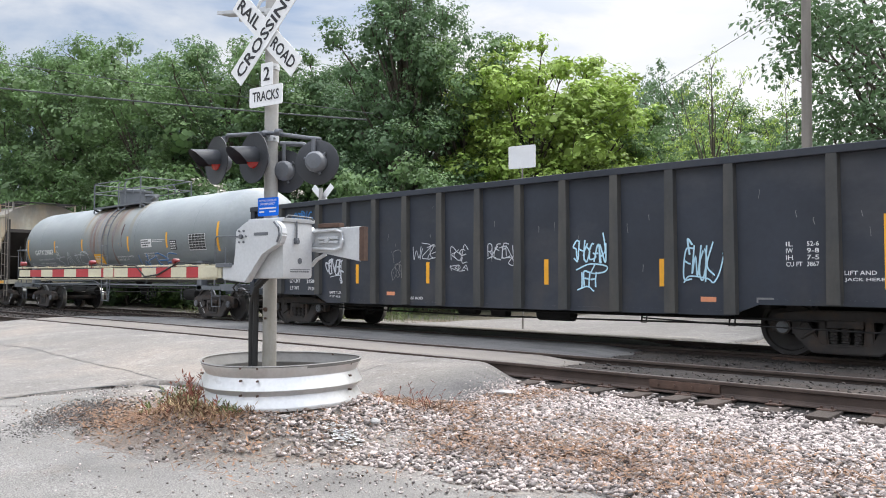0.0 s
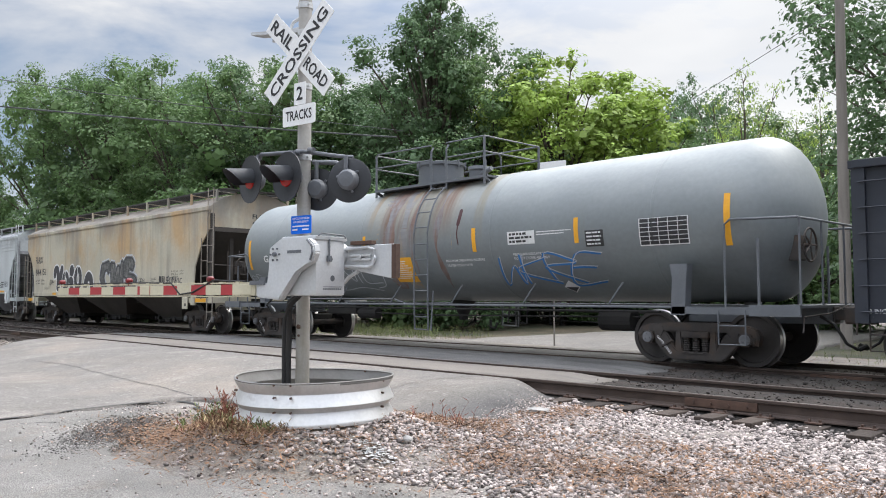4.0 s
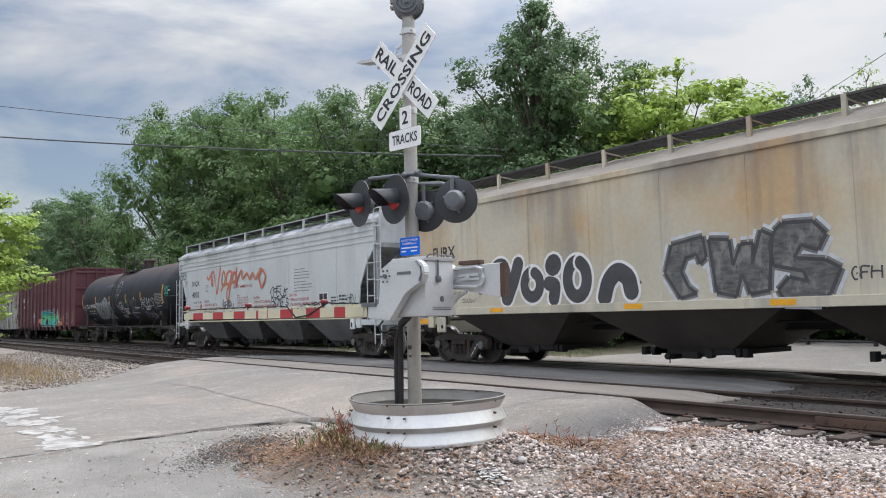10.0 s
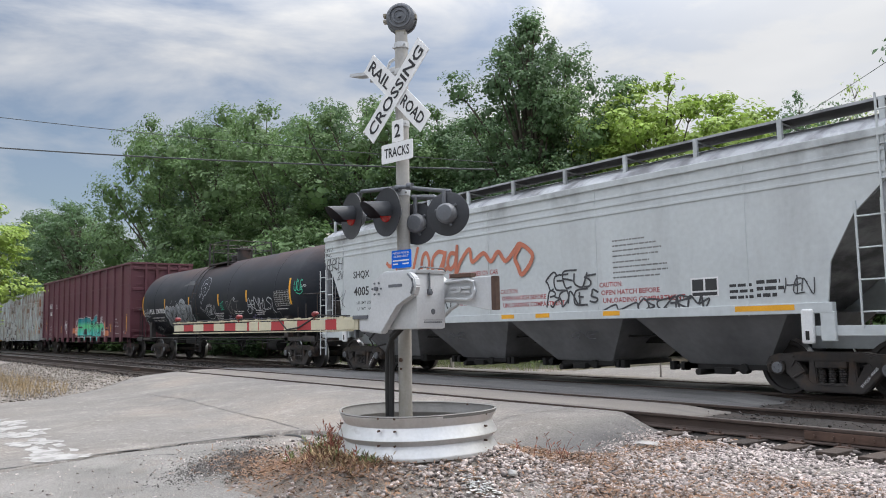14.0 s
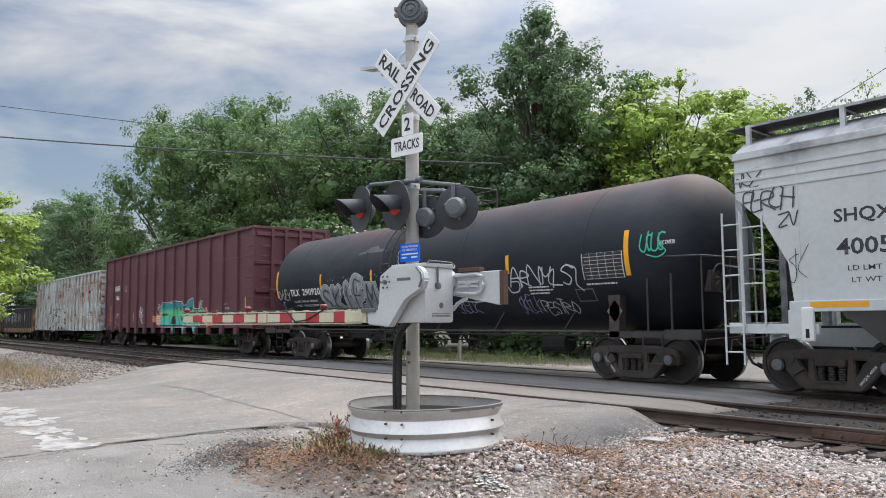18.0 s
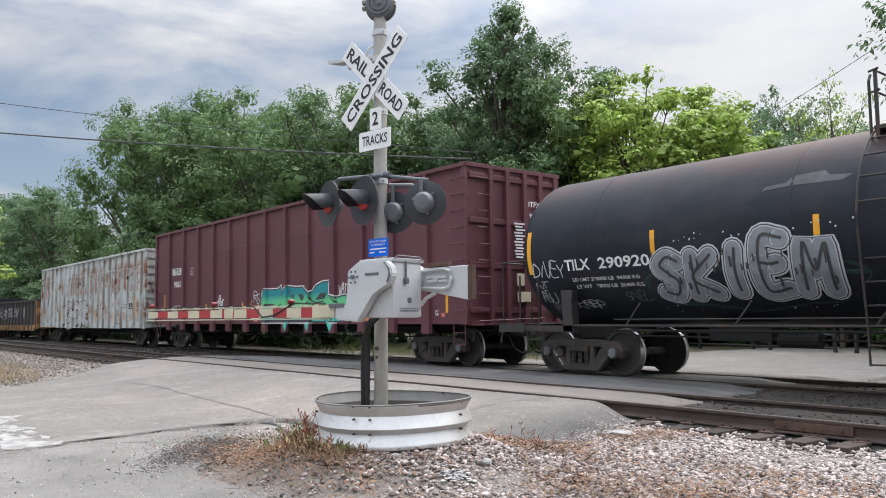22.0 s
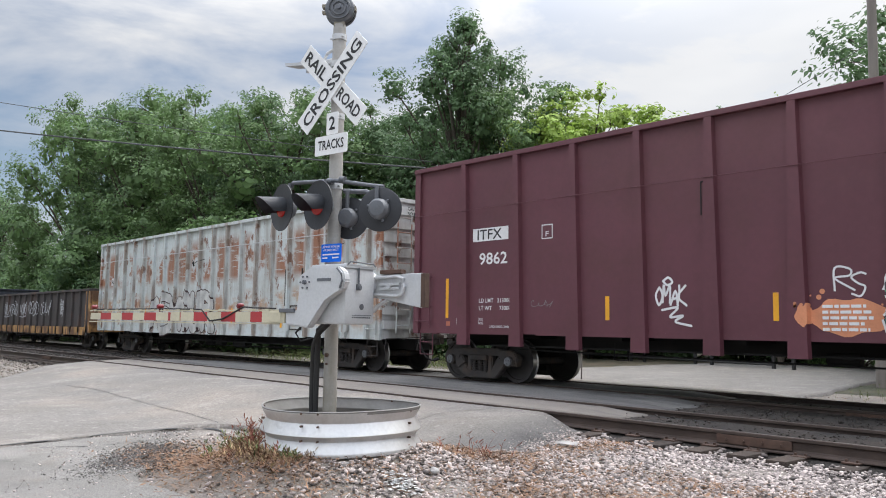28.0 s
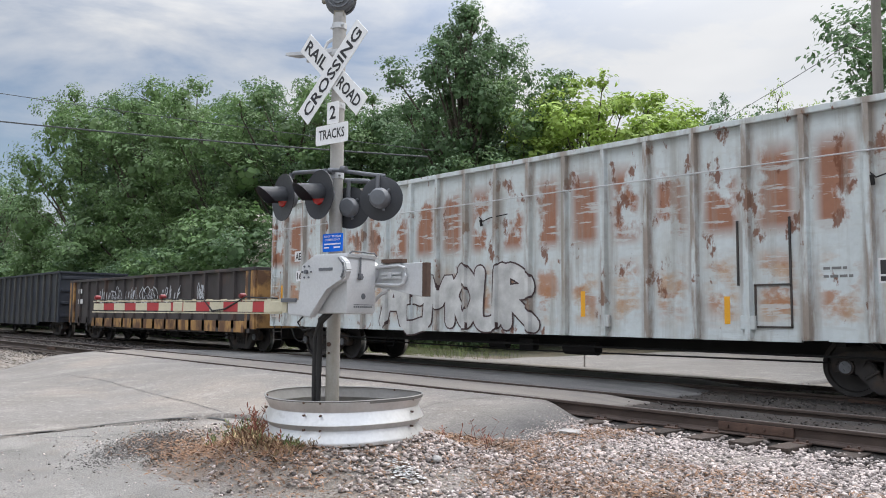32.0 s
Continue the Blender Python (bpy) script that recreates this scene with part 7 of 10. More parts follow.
    box(bm, -4.3, -3.1, -0.8, -0.35, 0.72, 1.0, 0.03)
    rod(bm, (-3.0, -0.7, 0.75), (-2.3, -0.7, 0.75), 0.13, 12)
    tube(bm, [(-half + 2.4, -0.75, 0.8), (0, -0.75, 0.74), (half - 2.4, -0.75, 0.8)], 0.02, 6)
    tube(bm, [(-half + 2.4, -1.0, 0.9), (half - 2.4, -1.0, 0.9)], 0.026, 6)
    part("brake_gear", bm, M_UNDER, car)
    couplers(car, half + 0.2)
    for x in trucks:
        truck(car, x, mark)
    return car


u = -20.9
R2, Z2 = 1.43, 2.5
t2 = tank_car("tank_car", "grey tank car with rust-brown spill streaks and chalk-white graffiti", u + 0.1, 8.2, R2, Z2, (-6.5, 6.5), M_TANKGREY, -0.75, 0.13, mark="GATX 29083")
W2 = (R2, Z2)


def arc_z(z, w):
    """Arc height of a point seen at height z on the tank's near side."""
    return w[1] + w[0] * math.asin(max(-0.98, min(0.98, (z - w[1]) / w[0])))


def tank_words(car, text, x0, x1, z0, z1, w, material, bold=0.0, lift=0.0):
    return on_side(car, "lettering", letters(text, x0, x1, arc_z(z0, w), arc_z(z1, w), bold), material, wrap=w, lift=lift)


def tank_rect(car, name, x0, x1, z0, z1, w, material, lift=0.0, nz=8):
    return on_side(car, name, rect(bmesh.new(), x0, x1, arc_z(z0, w), arc_z(z1, w), nz), material, wrap=w, lift=lift)


tank_words(t2, "GATX 29083", X(-27.42), X(-25.62), 2.14, 2.34, W2, M_WHITE, 0.008)
tank_words(t2, "LD LMT  204900 LB  92900 KG", X(-27.2), X(-25.68), 1.93, 2.0, W2, M_WHITE)
tank_words(t2, "LT WT    81100 LB  36800 KG", X(-27.15), X(-25.68), 1.77, 1.84, W2, M_WHITE)
tank_words(t2, "MAXIMUM OPERATING PRESSURE", X(-20.15), X(-19.0), 1.93, 1.98, W2, M_WHITE)
tank_words(t2, "HEATER COILS 150 PSI", X(-20.15), X(-19.4), 1.83, 1.88, W2, M_WHITE)
tank_words(t2, "FIBERGLASS INSULATION", X(-18.2), X(-17.4), 2.0, 2.05, W2, M_WHITE)
tank_words(t2, "DO NOT EXCEED 450 DEG F", X(-18.2), X(-17.3), 1.92, 1.97, W2, M_WHITE)
tank_words(t2, "C", X(-25.27), X(-25.17), 2.2, 2.3, W2, M_WHITE)
pl = bmesh.new()
for a in ((-25.34, -25.32, 2.14, 2.44), (-25.12, -25.1, 2.14, 2.44), (-25.32, -25.12, 2.42, 2.44), (-25.32, -25.12, 2.14, 2.16)):
    rect(pl, X(a[0]), X(a[1]), arc_z(a[2], W2), arc_z(a[3], W2))
on_side(t2, "plate_mark", pl, M_WHITE, wrap=W2)
for c, z0, z1, w in ((-25.42, 2.2, 2.66, 0.05), (-22.9, 2.2, 2.64, 0.05), (-19.24, 2.12, 2.62, 0.055), (-16.6, 2.18, 2.66, 0.05), (-13.62, 2.0, 2.85, 0.055), (-28.15, 1.95, 2.8, 0.055), (-19.9, 2.2, 2.5, 0.001)):
    tank_rect(t2, "reflector_strip", X(c) - w, X(c) + w, z0, z1, W2, M_YELLOW)
tank_rect(t2, "warning_placard", X(-22.0), X(-21.28), 1.52, 2.08, W2, M_YELLOW)
on_side(t2, "placard_lines", bars(9, X(-21.93), arc_z(2.0, W2), 0.6, 0.055, 0.02, 3), M_WHITE, wrap=W2, lift=0.003)
tank_rect(t2, "emergency_placard", X(-18.3), X(-17.6), 2.22, 2.48, W2, M_WHITE)
on_side(t2, "placard_lines", bars(3, X(-18.25), arc_z(2.45, W2), 0.6, 0.075, 0.045, 4), M_DARKTXT, wrap=W2, lift=0.003)
tank_rect(t2, "consolidated_stencil", X(-16.4), X(-16.0), 2.1, 2.4, W2, M_DARKTXT)
on_side(t2, "stencil_lines", bars(4, X(-16.37), arc_z(2.37, W2), 0.36, 0.07, 0.03, 5), M_WHITE, wrap=W2, lift=0.003)
tank_rect(t2, "test_data_panel", X(-15.25), X(-14.3), 2.06, 2.54, W2, M_WHITE)
pn = bmesh.new()
for i in range(5):
    for j in range(6):
        rect(pn, X(-15.23) + i * 0.185, X(-15.23) + i * 0.185 + 0.172, arc_z(2.08, W2) + j * 0.078, arc_z(2.08, W2) + j * 0.078 + 0.066)
on_side(t2, "panel_cells", pn, M_DARKTXT, wrap=W2, lift=0.003)
on_side(t2, "stencil_lines", bars(2, X(-17.55), arc_z(2.45, W2), 0.9, 0.05, 0.02, 6), M_WHITE, wrap=W2)
for c in (-17.08,):
    if c < -12:
        pn = bmesh.new()
        zz = arc_z(1.37, W2)
        pn.faces.new([pn.verts.new(p) for p in ((X(c) - 0.19, 0, zz), (X(c), 0, zz - 0.19), (X(c) + 0.19, 0, zz), (X(c), 0, zz + 0.19))])
        on_side(t2, "hazard_diamond", pn, M_WHITE, wrap=W2, lift=0.01)
        pn = bmesh.new()
        pn.faces.new([pn.verts.new(p) for p in ((X(c) - 0.16, 0, zz), (X(c), 0, zz - 0.16), (X(c) + 0.16, 0, zz))])
        on_side(t2, "diamond_half", pn, M_DARKTXT, wrap=W2, lift=0.014)
for k, (tx, a, b, c, d, w, m) in enumerate((("SONTE", -25.25, -22.6, 1.5, 2.1, 0.03, M_G_CHALK), ("PARZEZ", -26.2, -25.35, 1.5, 1.74, 0.024, M_G_CHALK), ("WKRE", -18.7, -16.3, 1.45, 2.0, 0.04, M_G_BLUE), ("WKRE", -18.66, -16.26, 1.48, 2.02, 0.016, M_G_CHALK), ("FOP", -28.3, -27.85, 1.62, 1.8, 0.014, M_G_CHALK))):
    on_side(t2, "sprayed_tag", hand(tx, X(a), X(b), arc_z(c, W2), arc_z(d, W2), w, (33 if tx == "WKRE" else 310 + k), wild=0.12, over=1.35), m, wrap=W2, lift=0.002 * (k + 1))
on_side(t2, "sprayed_stroke", strokes([[(X(a), arc_z(b, W2)) for a, b in run] for run in ([(-25.35, 2.0), (-25.2, 2.12), (-24.95, 2.05), (-25.1, 1.98), (-25.3, 2.0)], [(-24.9, 1.5), (-24.3, 1.36), (-23.5, 1.42), (-22.8, 1.34)], [(-23.1, 2.05), (-22.9, 2.2), (-22.5, 2.1), (-22.52, 1.5), (-22.9, 1.4)], [(-26.1, 1.44), (-25.7, 1.42), (-25.3, 1.46)])], 0.028), M_G_CHALK, wrap=W2, lift=0.014)
for c, w, s, col in ((-22.0, 0.28, 1, "a"), (-21.5, 0.2, 1.1, "b"), (-20.35, 0.1, 1, "a"), (-22.4, 0.1, 0.8, "b"), (-21.2, 0.07, 0.9, "a")):
    pn = bmesh.new()
    left, right = [], []
    for k in range(22):
        z = Z2 + R2 * (1.28 - k * 0.105 * s)
        if z < arc_z(1.35, W2):
            break
        ww = w * (0.5 + 0.3 * math.sin(k * 0.9 + c) + 0.5 * math.exp(-k * 0.12))
        left.append(pn.verts.new((X(c) - ww + 0.05 * math.sin(k * 0.5 + c), 0, z)))
        right.append(pn.verts.new((X(c) + ww + 0.04 * math.cos(k * 0.7), 0, z)))
    for k in range(len(left) - 1):
        pn.faces.new((left[k], right[k], right[k + 1], left[k + 1]))
    on_side(t2, "spill_stain", pn, None, wrap=W2, lift=-0.004).data.materials.append(MATS.get("spill_" + col) or mat("spill_" + col, (0.17, 0.105, 0.085) if col == "a" else (0.28, 0.22, 0.15), 0.6, var=0.3, vscale=2, fine=10, bump=0.02, stretch=(2, 2, 0.3), stains=[((0.2, 0.205, 0.215), (3.5, 2, 0.5), 0.42, 0.58, None, 0.9)]))
on_side(t2, "dark_drip", strokes([[(X(-19.68), arc_z(3.02, W2)), (X(-19.69), arc_z(2.86, W2)), (X(-19.71), arc_z(2.74, W2))]], 0.1), MATS["dried_maroon"], wrap=W2)
on_side(t2, "dark_drip", strokes([[(X(-19.71), arc_z(2.74, W2)), (X(-19.73), arc_z(2.5, W2)), (X(-19.7), arc_z(2.3, W2))]], 0.035), MATS["dried_maroon"], wrap=W2)

u = -75.2
R5, Z5 = 1.59, 2.58
t5 = tank_car("tank_car", "black tank car with rusty top and silver graffiti", u + 0.2, 8.85, R5, Z5, (-7.15, 7.17), M_TANKBLACK, 0.2, -1.0, (1.4, 0.62), 0.28, mark="TILX 290920")
W5 = (R5, Z5)
tank_words(t5, "TILX", X(-82.28), X(-81.63), 2.11, 2.33, W5, M_WHITE, 0.008)
tank_words(t5, "290920", X(-81.41), X(-80.2), 2.11, 2.33, W5, M_WHITE, 0.008)
tank_words(t5, "LD LMT 208000 LB  94300 KG", X(-82.15), X(-80.5), 1.89, 1.96, W5, M_WHITE)
tank_words(t5, "LT WT   78000 LB  35400 KG", X(-82.1), X(-80.45), 1.75, 1.82, W5, M_WHITE)
tank_words(t5, "TILX 290920", X(-66.95), X(-66.55), 2.62, 2.7, W5, M_WHITE)
for c, z0, z1, w in ((-83.25, 2.08, 2.98, 0.055), (-80.1, 2.25, 2.75, 0.05), (-77.07, 2.35, 2.72, 0.05), (-73.85, 2.24, 2.7, 0.055), (-71.18, 2.3, 2.72, 0.055), (-67.7, 2.09, 2.97, 0.06)):
    tank_rect(t5, "reflector_strip", X(c) - w, X(c) + w, z0, z1, W5, M_YELLOW)
tank_rect(t5, "test_data_panel", X(-68.88), X(-67.8), 2.06, 2.58, W5, M_WHITE)
pn = bmesh.new()
for i in range(5):
    for j in range(7):
        rect(pn, X(-68.86) + i * 0.21, X(-68.86) + i * 0.21 + 0.2, arc_z(2.07, W5) + j * 0.075, arc_z(2.07, W5) + j * 0.075 + 0.066)
on_side(t5, "panel_cells", pn, M_DARKTXT, wrap=W5, lift=0.003)
for i, (a, b, ln) in enumerate(((-74.4, 1.96, 5), (-70.6, 1.98, 3), (-72.5, 1.98, 2), (-75.2, 1.62, 3), (-68.85, 1.98, 1))):
    on_side(t5, "stencil_lines", bars(ln, X(a), arc_z(b, W5), 0.9, 0.075, 0.035, 20 + i), M_WHITE, wrap=W5)
# silver lettered piece: fat letters with a pale rim over a dark green haze
on_side(t5, "sprayed_cloud", fill([(X(-78.4) + 2.0 * math.cos(a) * (1 + 0.05 * math.sin(5 * a)), arc_z(1.72, W5) + 0.62 * math.sin(a) * (1 + 0.1 * math.sin(7 * a))) for a in np.linspace(0, 6.1, 40)]), None, wrap=W5, lift=0.0005).data.materials.append(mat("dark_green_spray", (0.012, 0.036, 0.032), 0.6, var=0.3, vscale=2, bump=0))
for k, ch in enumerate("SKIEM"):
    a, b = X(-80.02) + k * 0.66, X(-80.02) + k * 0.66 + 0.52
    fat = hand_lines(ch, a, b, arc_z(1.6, W5), arc_z(2.34, W5), 90 + k, slant=0.04, wild=0.03, over=0.85)
    for w, m, lift in ((0.43, M_G_CHALK, 0.004), (0.37, M_G_DARK, 0.009), (0.33, M_G_CHALK, 0.012), (0.29, M_G_SILVER, 0.015)):
        on_side(t5, "sprayed_piece", strokes(fat, w), m, wrap=W5, lift=lift + 0.004 * k)
    on_side(t5, "sprayed_line", strokes([[(x + 0.02, z + 0.02) for x, z in run] for run in fat], 0.05), M_G_DARK, wrap=W5, lift=0.024 + 0.004 * k)
drips = bmesh.new()
r3 = random.Random(8)
for k in range(26):
    x, z = X(-80.1) + k * 0.13 + r3.uniform(-0.04, 0.04), arc_z(r3.uniform(1.7, 2.4), W5)
    ribbon(drips, [(x, z), (x + 0.01, z - 0.06), (x, z - r3.uniform(0.09, 0.22))], r3.uniform(0.02, 0.05))
on_side(t5, "sprayed_line", drips, M_G_DARK, wrap=W5, lift=0.046)
dots = bmesh.new()
for k in range(40):
    x, z, r = X(-80.4) + r3.uniform(0, 4.0), arc_z(r3.choice((r3.uniform(1.24, 1.42), r3.uniform(2.5, 2.62))), W5), r3.uniform(0.008, 0.02)
    dots.faces.new([dots.verts.new((x + r * math.cos(a), 0, z + r * math.sin(a))) for a in np.linspace(0, 5.24, 6)])
on_side(t5, "spray_dots", dots, M_G_CHALK, wrap=W5, lift=0.003)
M_G_LILAC = mat("lilac_spray", (0.3, 0.28, 0.5), 0.7, bump=0)
for k, (tx, a, b, c, d, w, m) in enumerate((("DIVEY", -83.2, -82.35, 2.0, 2.3, 0.026, M_G_CHALK), ("NT", -83.2, -82.9, 1.78, 1.92, 0.016, M_G_CHALK), ("ASU", -83.2, -82.8, 1.48, 1.74, 0.02, M_G_CHALK), ("KRRP", -82.3, -81.6, 1.36, 1.5, 0.018, M_G_CHALK), ("SNEL", -81.0, -80.4, 1.5, 1.66, 0.012, M_G_GREY), ("SKET", -73.2, -72.0, 1.8, 2.4, 0.032, M_G_GREY),
                                                 ("SKELK", -73.45, -72.6, 1.45, 1.78, 0.022, M_G_LILAC), ("ARNMLS", -71.15, -69.2, 1.98, 2.36, 0.032, M_G_CHALK), ("SKELK", -71.12, -70.4, 1.42, 1.74, 0.022, M_G_LILAC), ("PESTRO", -70.4, -69.4, 1.4, 1.66, 0.026, M_G_CHALK), ("SCC", -73.72, -73.36, 2.14, 2.36, 0.026, M_G_GREEN), ("UCUS", -67.34, -66.8, 2.52, 2.86, 0.032, M_G_GREEN), ("MMM", -83.0, -82.8, 1.25, 1.5, 0.014, M_G_GREY))):
    on_side(t5, "sprayed_tag", hand(tx, X(a), X(b), arc_z(c, W5), arc_z(d, W5), w, 410 + k, wild=0.11, over=1.25), m, wrap=W5, lift=0.001 * k)
on_side(t5, "sprayed_stroke", strokes([[(X(a), arc_z(b, W5)) for a, b in run] for run in ([(-72.35, 2.42), (-72.3, 2.5), (-72.22, 2.44), (-72.3, 2.38)], [(-73.2, 1.75), (-72.6, 1.7), (-72.1, 1.72), (-71.9, 1.64)], [(-71.24, 2.0), (-71.15, 1.88), (-70.9, 1.92), (-70.85, 2.1), (-71.1, 2.12)], [(-69.3, 2.4), (-69.05, 2.3), (-69.1, 2.0), (-68.95, 1.85)])], 0.03), M_G_CHALK, wrap=W5, lift=0.016)
on_side(t5, "sprayed_stroke", strokes([[(X(a), arc_z(b, W5)) for a, b in run] for run in ([(-73.7, 2.08), (-73.35, 2.09)], [(-67.2, 2.46), (-66.95, 2.4), (-66.75, 2.5), (-66.9, 2.62)])], 0.026), M_G_GREEN, wrap=W5, lift=0.016)
on_side(t5, "worn_patch", fill([(X(a), arc_z(b, W5)) for a, b in ((-78.0, 3.2), (-77.5, 3.24), (-76.7, 3.22), (-76.55, 3.3), (-76.9, 3.33), (-77.0, 3.42), (-77.5, 3.4), (-77.6, 3.3), (-77.95, 3.27))]), None, wrap=W5).data.materials.append(mat("worn_grey_patch", (0.075, 0.075, 0.08), 0.7, var=0.3, vscale=4))
tank_rect(t5, "hazard_panel", X(-69.22), X(-68.72), 1.62, 1.88, W5, M_G_GREY)
tank_rect(t5, "hazard_panel_field", X(-69.2), X(-68.74), 1.64, 1.86, W5, M_TANKBLACK, lift=0.003)
# cloud and fish doodles
bm = bmesh.new()
ribbon(bm, [(X(-75.32) + (0.4 + 0.05 * abs(math.sin(4.5 * a))) * math.cos(a), arc_z(3.08, W5) + (0.36 + 0.06 * abs(math.sin(4.5 * a))) * math.sin(a)) for a in np.linspace(0, 6.3, 70)], 0.02)
for pts in ([(-75.6, 3.1), (-75.4, 3.2), (-75.15, 3.14)], [(-75.55, 2.98), (-75.35, 3.04), (-75.2, 2.94), (-75.3, 2.84), (-75.42, 2.92)], [(-75.5, 3.24), (-75.45, 3.12)], [(-75.25, 3.22), (-75.1, 3.2)]):
    ribbon(bm, curve_pts([(X(a), arc_z(b, W5)) for a, b in pts], 5), 0.018)
for k, (a, b, r) in enumerate(((-75.75, 2.72, 0.07), (-75.4, 2.56, 0.06), (-75.62, 2.42, 0.05), (-75.72, 2.22, 0.04), (-75.55, 2.12, 0.05), (-75.42, 2.06, 0.035))):
    ribbon(bm, [(X(a) + r * math.cos(q), arc_z(b, W5) + r * math.sin(q)) for q in np.linspace(0, 6.3, 14)], 0.015)
ribbon(bm, [(X(-74.85) + 0.44 * math.cos(a), arc_z(2.0, W5) + 0.28 * math.sin(a)) for a in np.linspace(0, 6.3, 36)], 0.024)
ribbon(bm, curve_pts([(X(a), arc_z(b, W5)) for a, b in ((-74.45, 2.02), (-74.28, 2.28), (-74.26, 2.02), (-74.16, 1.82), (-74.46, 1.96))], 6), 0.024)
for k in range(9):
    x = X(-75.1) + k * 0.07
    ribbon(bm, [(x, arc_z(2.24, W5)), (x + 0.05, arc_z(2.38 - 0.02 * abs(k - 4), W5)), (x + 0.09, arc_z(2.26, W5))], 0.014)
for pts in hand_lines("EIGR", X(-75.1), X(-74.55), arc_z(1.9, W5), arc_z(2.12, W5), 6, wild=0.05, over=0.9):
    ribbon(bm, curve_pts(pts, 4), 0.03)
on_side(t5, "chalk_doodle", bm, M_G_CHALK, wrap=W5)
pn = bmesh.new()
pn.faces.new([pn.verts.new(p) for p in ((-0.2, 0, 0), (0, 0, -0.22), (0.2, 0, 0), (0, 0, 0.22))])
part("placard_holder", pn, M_LAMPGREY, t5, m=pose(X(-68.1), -1.5, 1.4))


# ---- covered hoppers ----
def hopper_car(label, centre, half, trucks, eave, crown, walk_z, sill, material, hoppers, under, bands=0, seam_step=1.79, mark=""):
    car = start_car("hopper_car", label, "hopper car", centre)
    e = half
    out = [(-e + 0.25, eave), (-e + 0.25, 3.28), (-e + 0.75, 2.82), (-e + 1.15, 2.12), (-e + 1.22, 1.5), (-e + 1.3, sill), (e - 1.3, sill), (e - 1.22, 1.5), (e - 1.15, 2.12), (e - 0.75, 2.82), (e - 0.25, 3.28), (e - 0.25, eave)]
    for s in (-1, 1):
        bm = bmesh.new()
        prism(bm, out, s * (HALF - 0.04), s * HALF)
        part("side_sheet", bm, material, car)
        bm = bmesh.new()
        box(bm, -e + 0.22, e - 0.22, s * (HALF - 0.05), s * (HALF + 0.035), eave - 0.1, eave + 0.03, 0.015)
        part("roof_rail", bm, material, car)
        bm = bmesh.new()
        box(bm, -e + 1.15, e - 1.15, s * (HALF - 0.1), s * (HALF + 0.03), sill - 0.03, sill + 0.14, 0.01)
        part("side_sill", bm, material, car)
        for x in np.arange(-e + 1.35, e - 1.0, seam_step):
            bm = bmesh.new()
            box(bm, x - 0.012, x + 0.012, s * (HALF - 0.01), s * (HALF + 0.008), sill + 0.14, eave - 0.1)
            part("panel_seam", bm, material, car)
        for k in range(bands):
            bm = bmesh.new()
            box(bm, -e + 0.25, e - 0.25, s * (HALF - 0.02), s * (HALF + 0.015), eave - 0.32 - k * 0.16, eave - 0.27 - k * 0.16, 0.006)
            part("rolled_band", bm, material, car)
    bm = bmesh.new()
    prof = [(-HALF, eave)] + [(-HALF * math.cos(a) * 0.995, eave + (crown - eave) * math.sin(a) ** 1.6) for a in np.linspace(0.12, math.pi - 0.12, 13)] + [(HALF, eave)]
    extrude_x(bm, prof, -e + 0.25, e - 0.25)
    part("roof", bm, M_ROOFSOOT if material is M_TAN else M_ROOFGREY, car, smooth=True)
    # sloped ends, coloured darker than the car sides
    for s in (-1, 1):
        bm = bmesh.new()
        a = [(s * (e - 0.26), 3.3), (s * (e - 0.26), 3.24), (s * (e - 2.6), sill - 0.05), (s * (e - 2.66), sill)]
        prism(bm, a, -HALF + 0.05, HALF - 0.05)
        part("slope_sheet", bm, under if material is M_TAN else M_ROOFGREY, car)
        bm = bmesh.new()
        box(bm, s * (e - 0.28), s * (e - 0.25), -HALF + 0.02, HALF - 0.02, 3.26, eave)
        extrude_x(bm, prof, s * (e - 0.26), s * (e - 0.245))
        part("end_sheet", bm, material, car)
        bm = bmesh.new()
        for y in (-1, 1):
            box(bm, s * (e - 0.35), s * (e - 0.22), y * (HALF - 0.16), y * (HALF - 0.03), 0.95, eave - 0.2)
            box(bm, s * (e - 0.62), s * (e - 0.5), y * 0.62, y * 0.74, 0.95, 3.2)
        box(bm, s * (e - 0.2), s * (e - 0.26), -HALF + 0.05, HALF - 0.05, 3.2, 3.34)
        each("end_post", bm, M_ROOFGREY if material is M_GREYHOP else under, car)
        bm = bmesh.new()
        box(bm, s * (e - 2.2), s * e, -0.3, 0.3, 0.75, 1.06)
        box(bm, s * (e - 0.3), s * (e - 0.02), -HALF + 0.02, HALF - 0.02, 0.98, 1.16, 0.01)
        box(bm, s * (e - 1.6), s * (e - 0.3), -HALF + 0.02, -HALF + 0.08, 0.98, 1.14, 0.01)
        box(bm, s * (e - 1.6), s * (e - 0.3), HALF - 0.08, HALF - 0.02, 0.98, 1.14, 0.01)
        box(bm, s * (e - 1.35), s * (e - 1.12), -HALF - 0.03, -HALF + 0.05, 0.9, 1.36, 0.015)
        part("end_sill", bm, material, car)
        bm = bmesh.new()
        high, rungs = (walk_z, 8) if s > 0 else (3.05, 6)
        for x0, x1, yl, za, zb, n in ((e - 0.32, e + 0.02, -HALF - 0.02, 0.45, high, rungs), (e - 0.72, e - 0.34, -HALF - 0.01, 1.1, 3.0, 4), (e - 0.32, e + 0.02, HALF + 0.02, 0.45, high, rungs)):
            ladder(bm, s * x0, s * x1, yl, za, zb, n)
            part("end_ladder", bm, material if material is M_GREYHOP else M_ROOFSOOT, car)
            bm = bmesh.new()
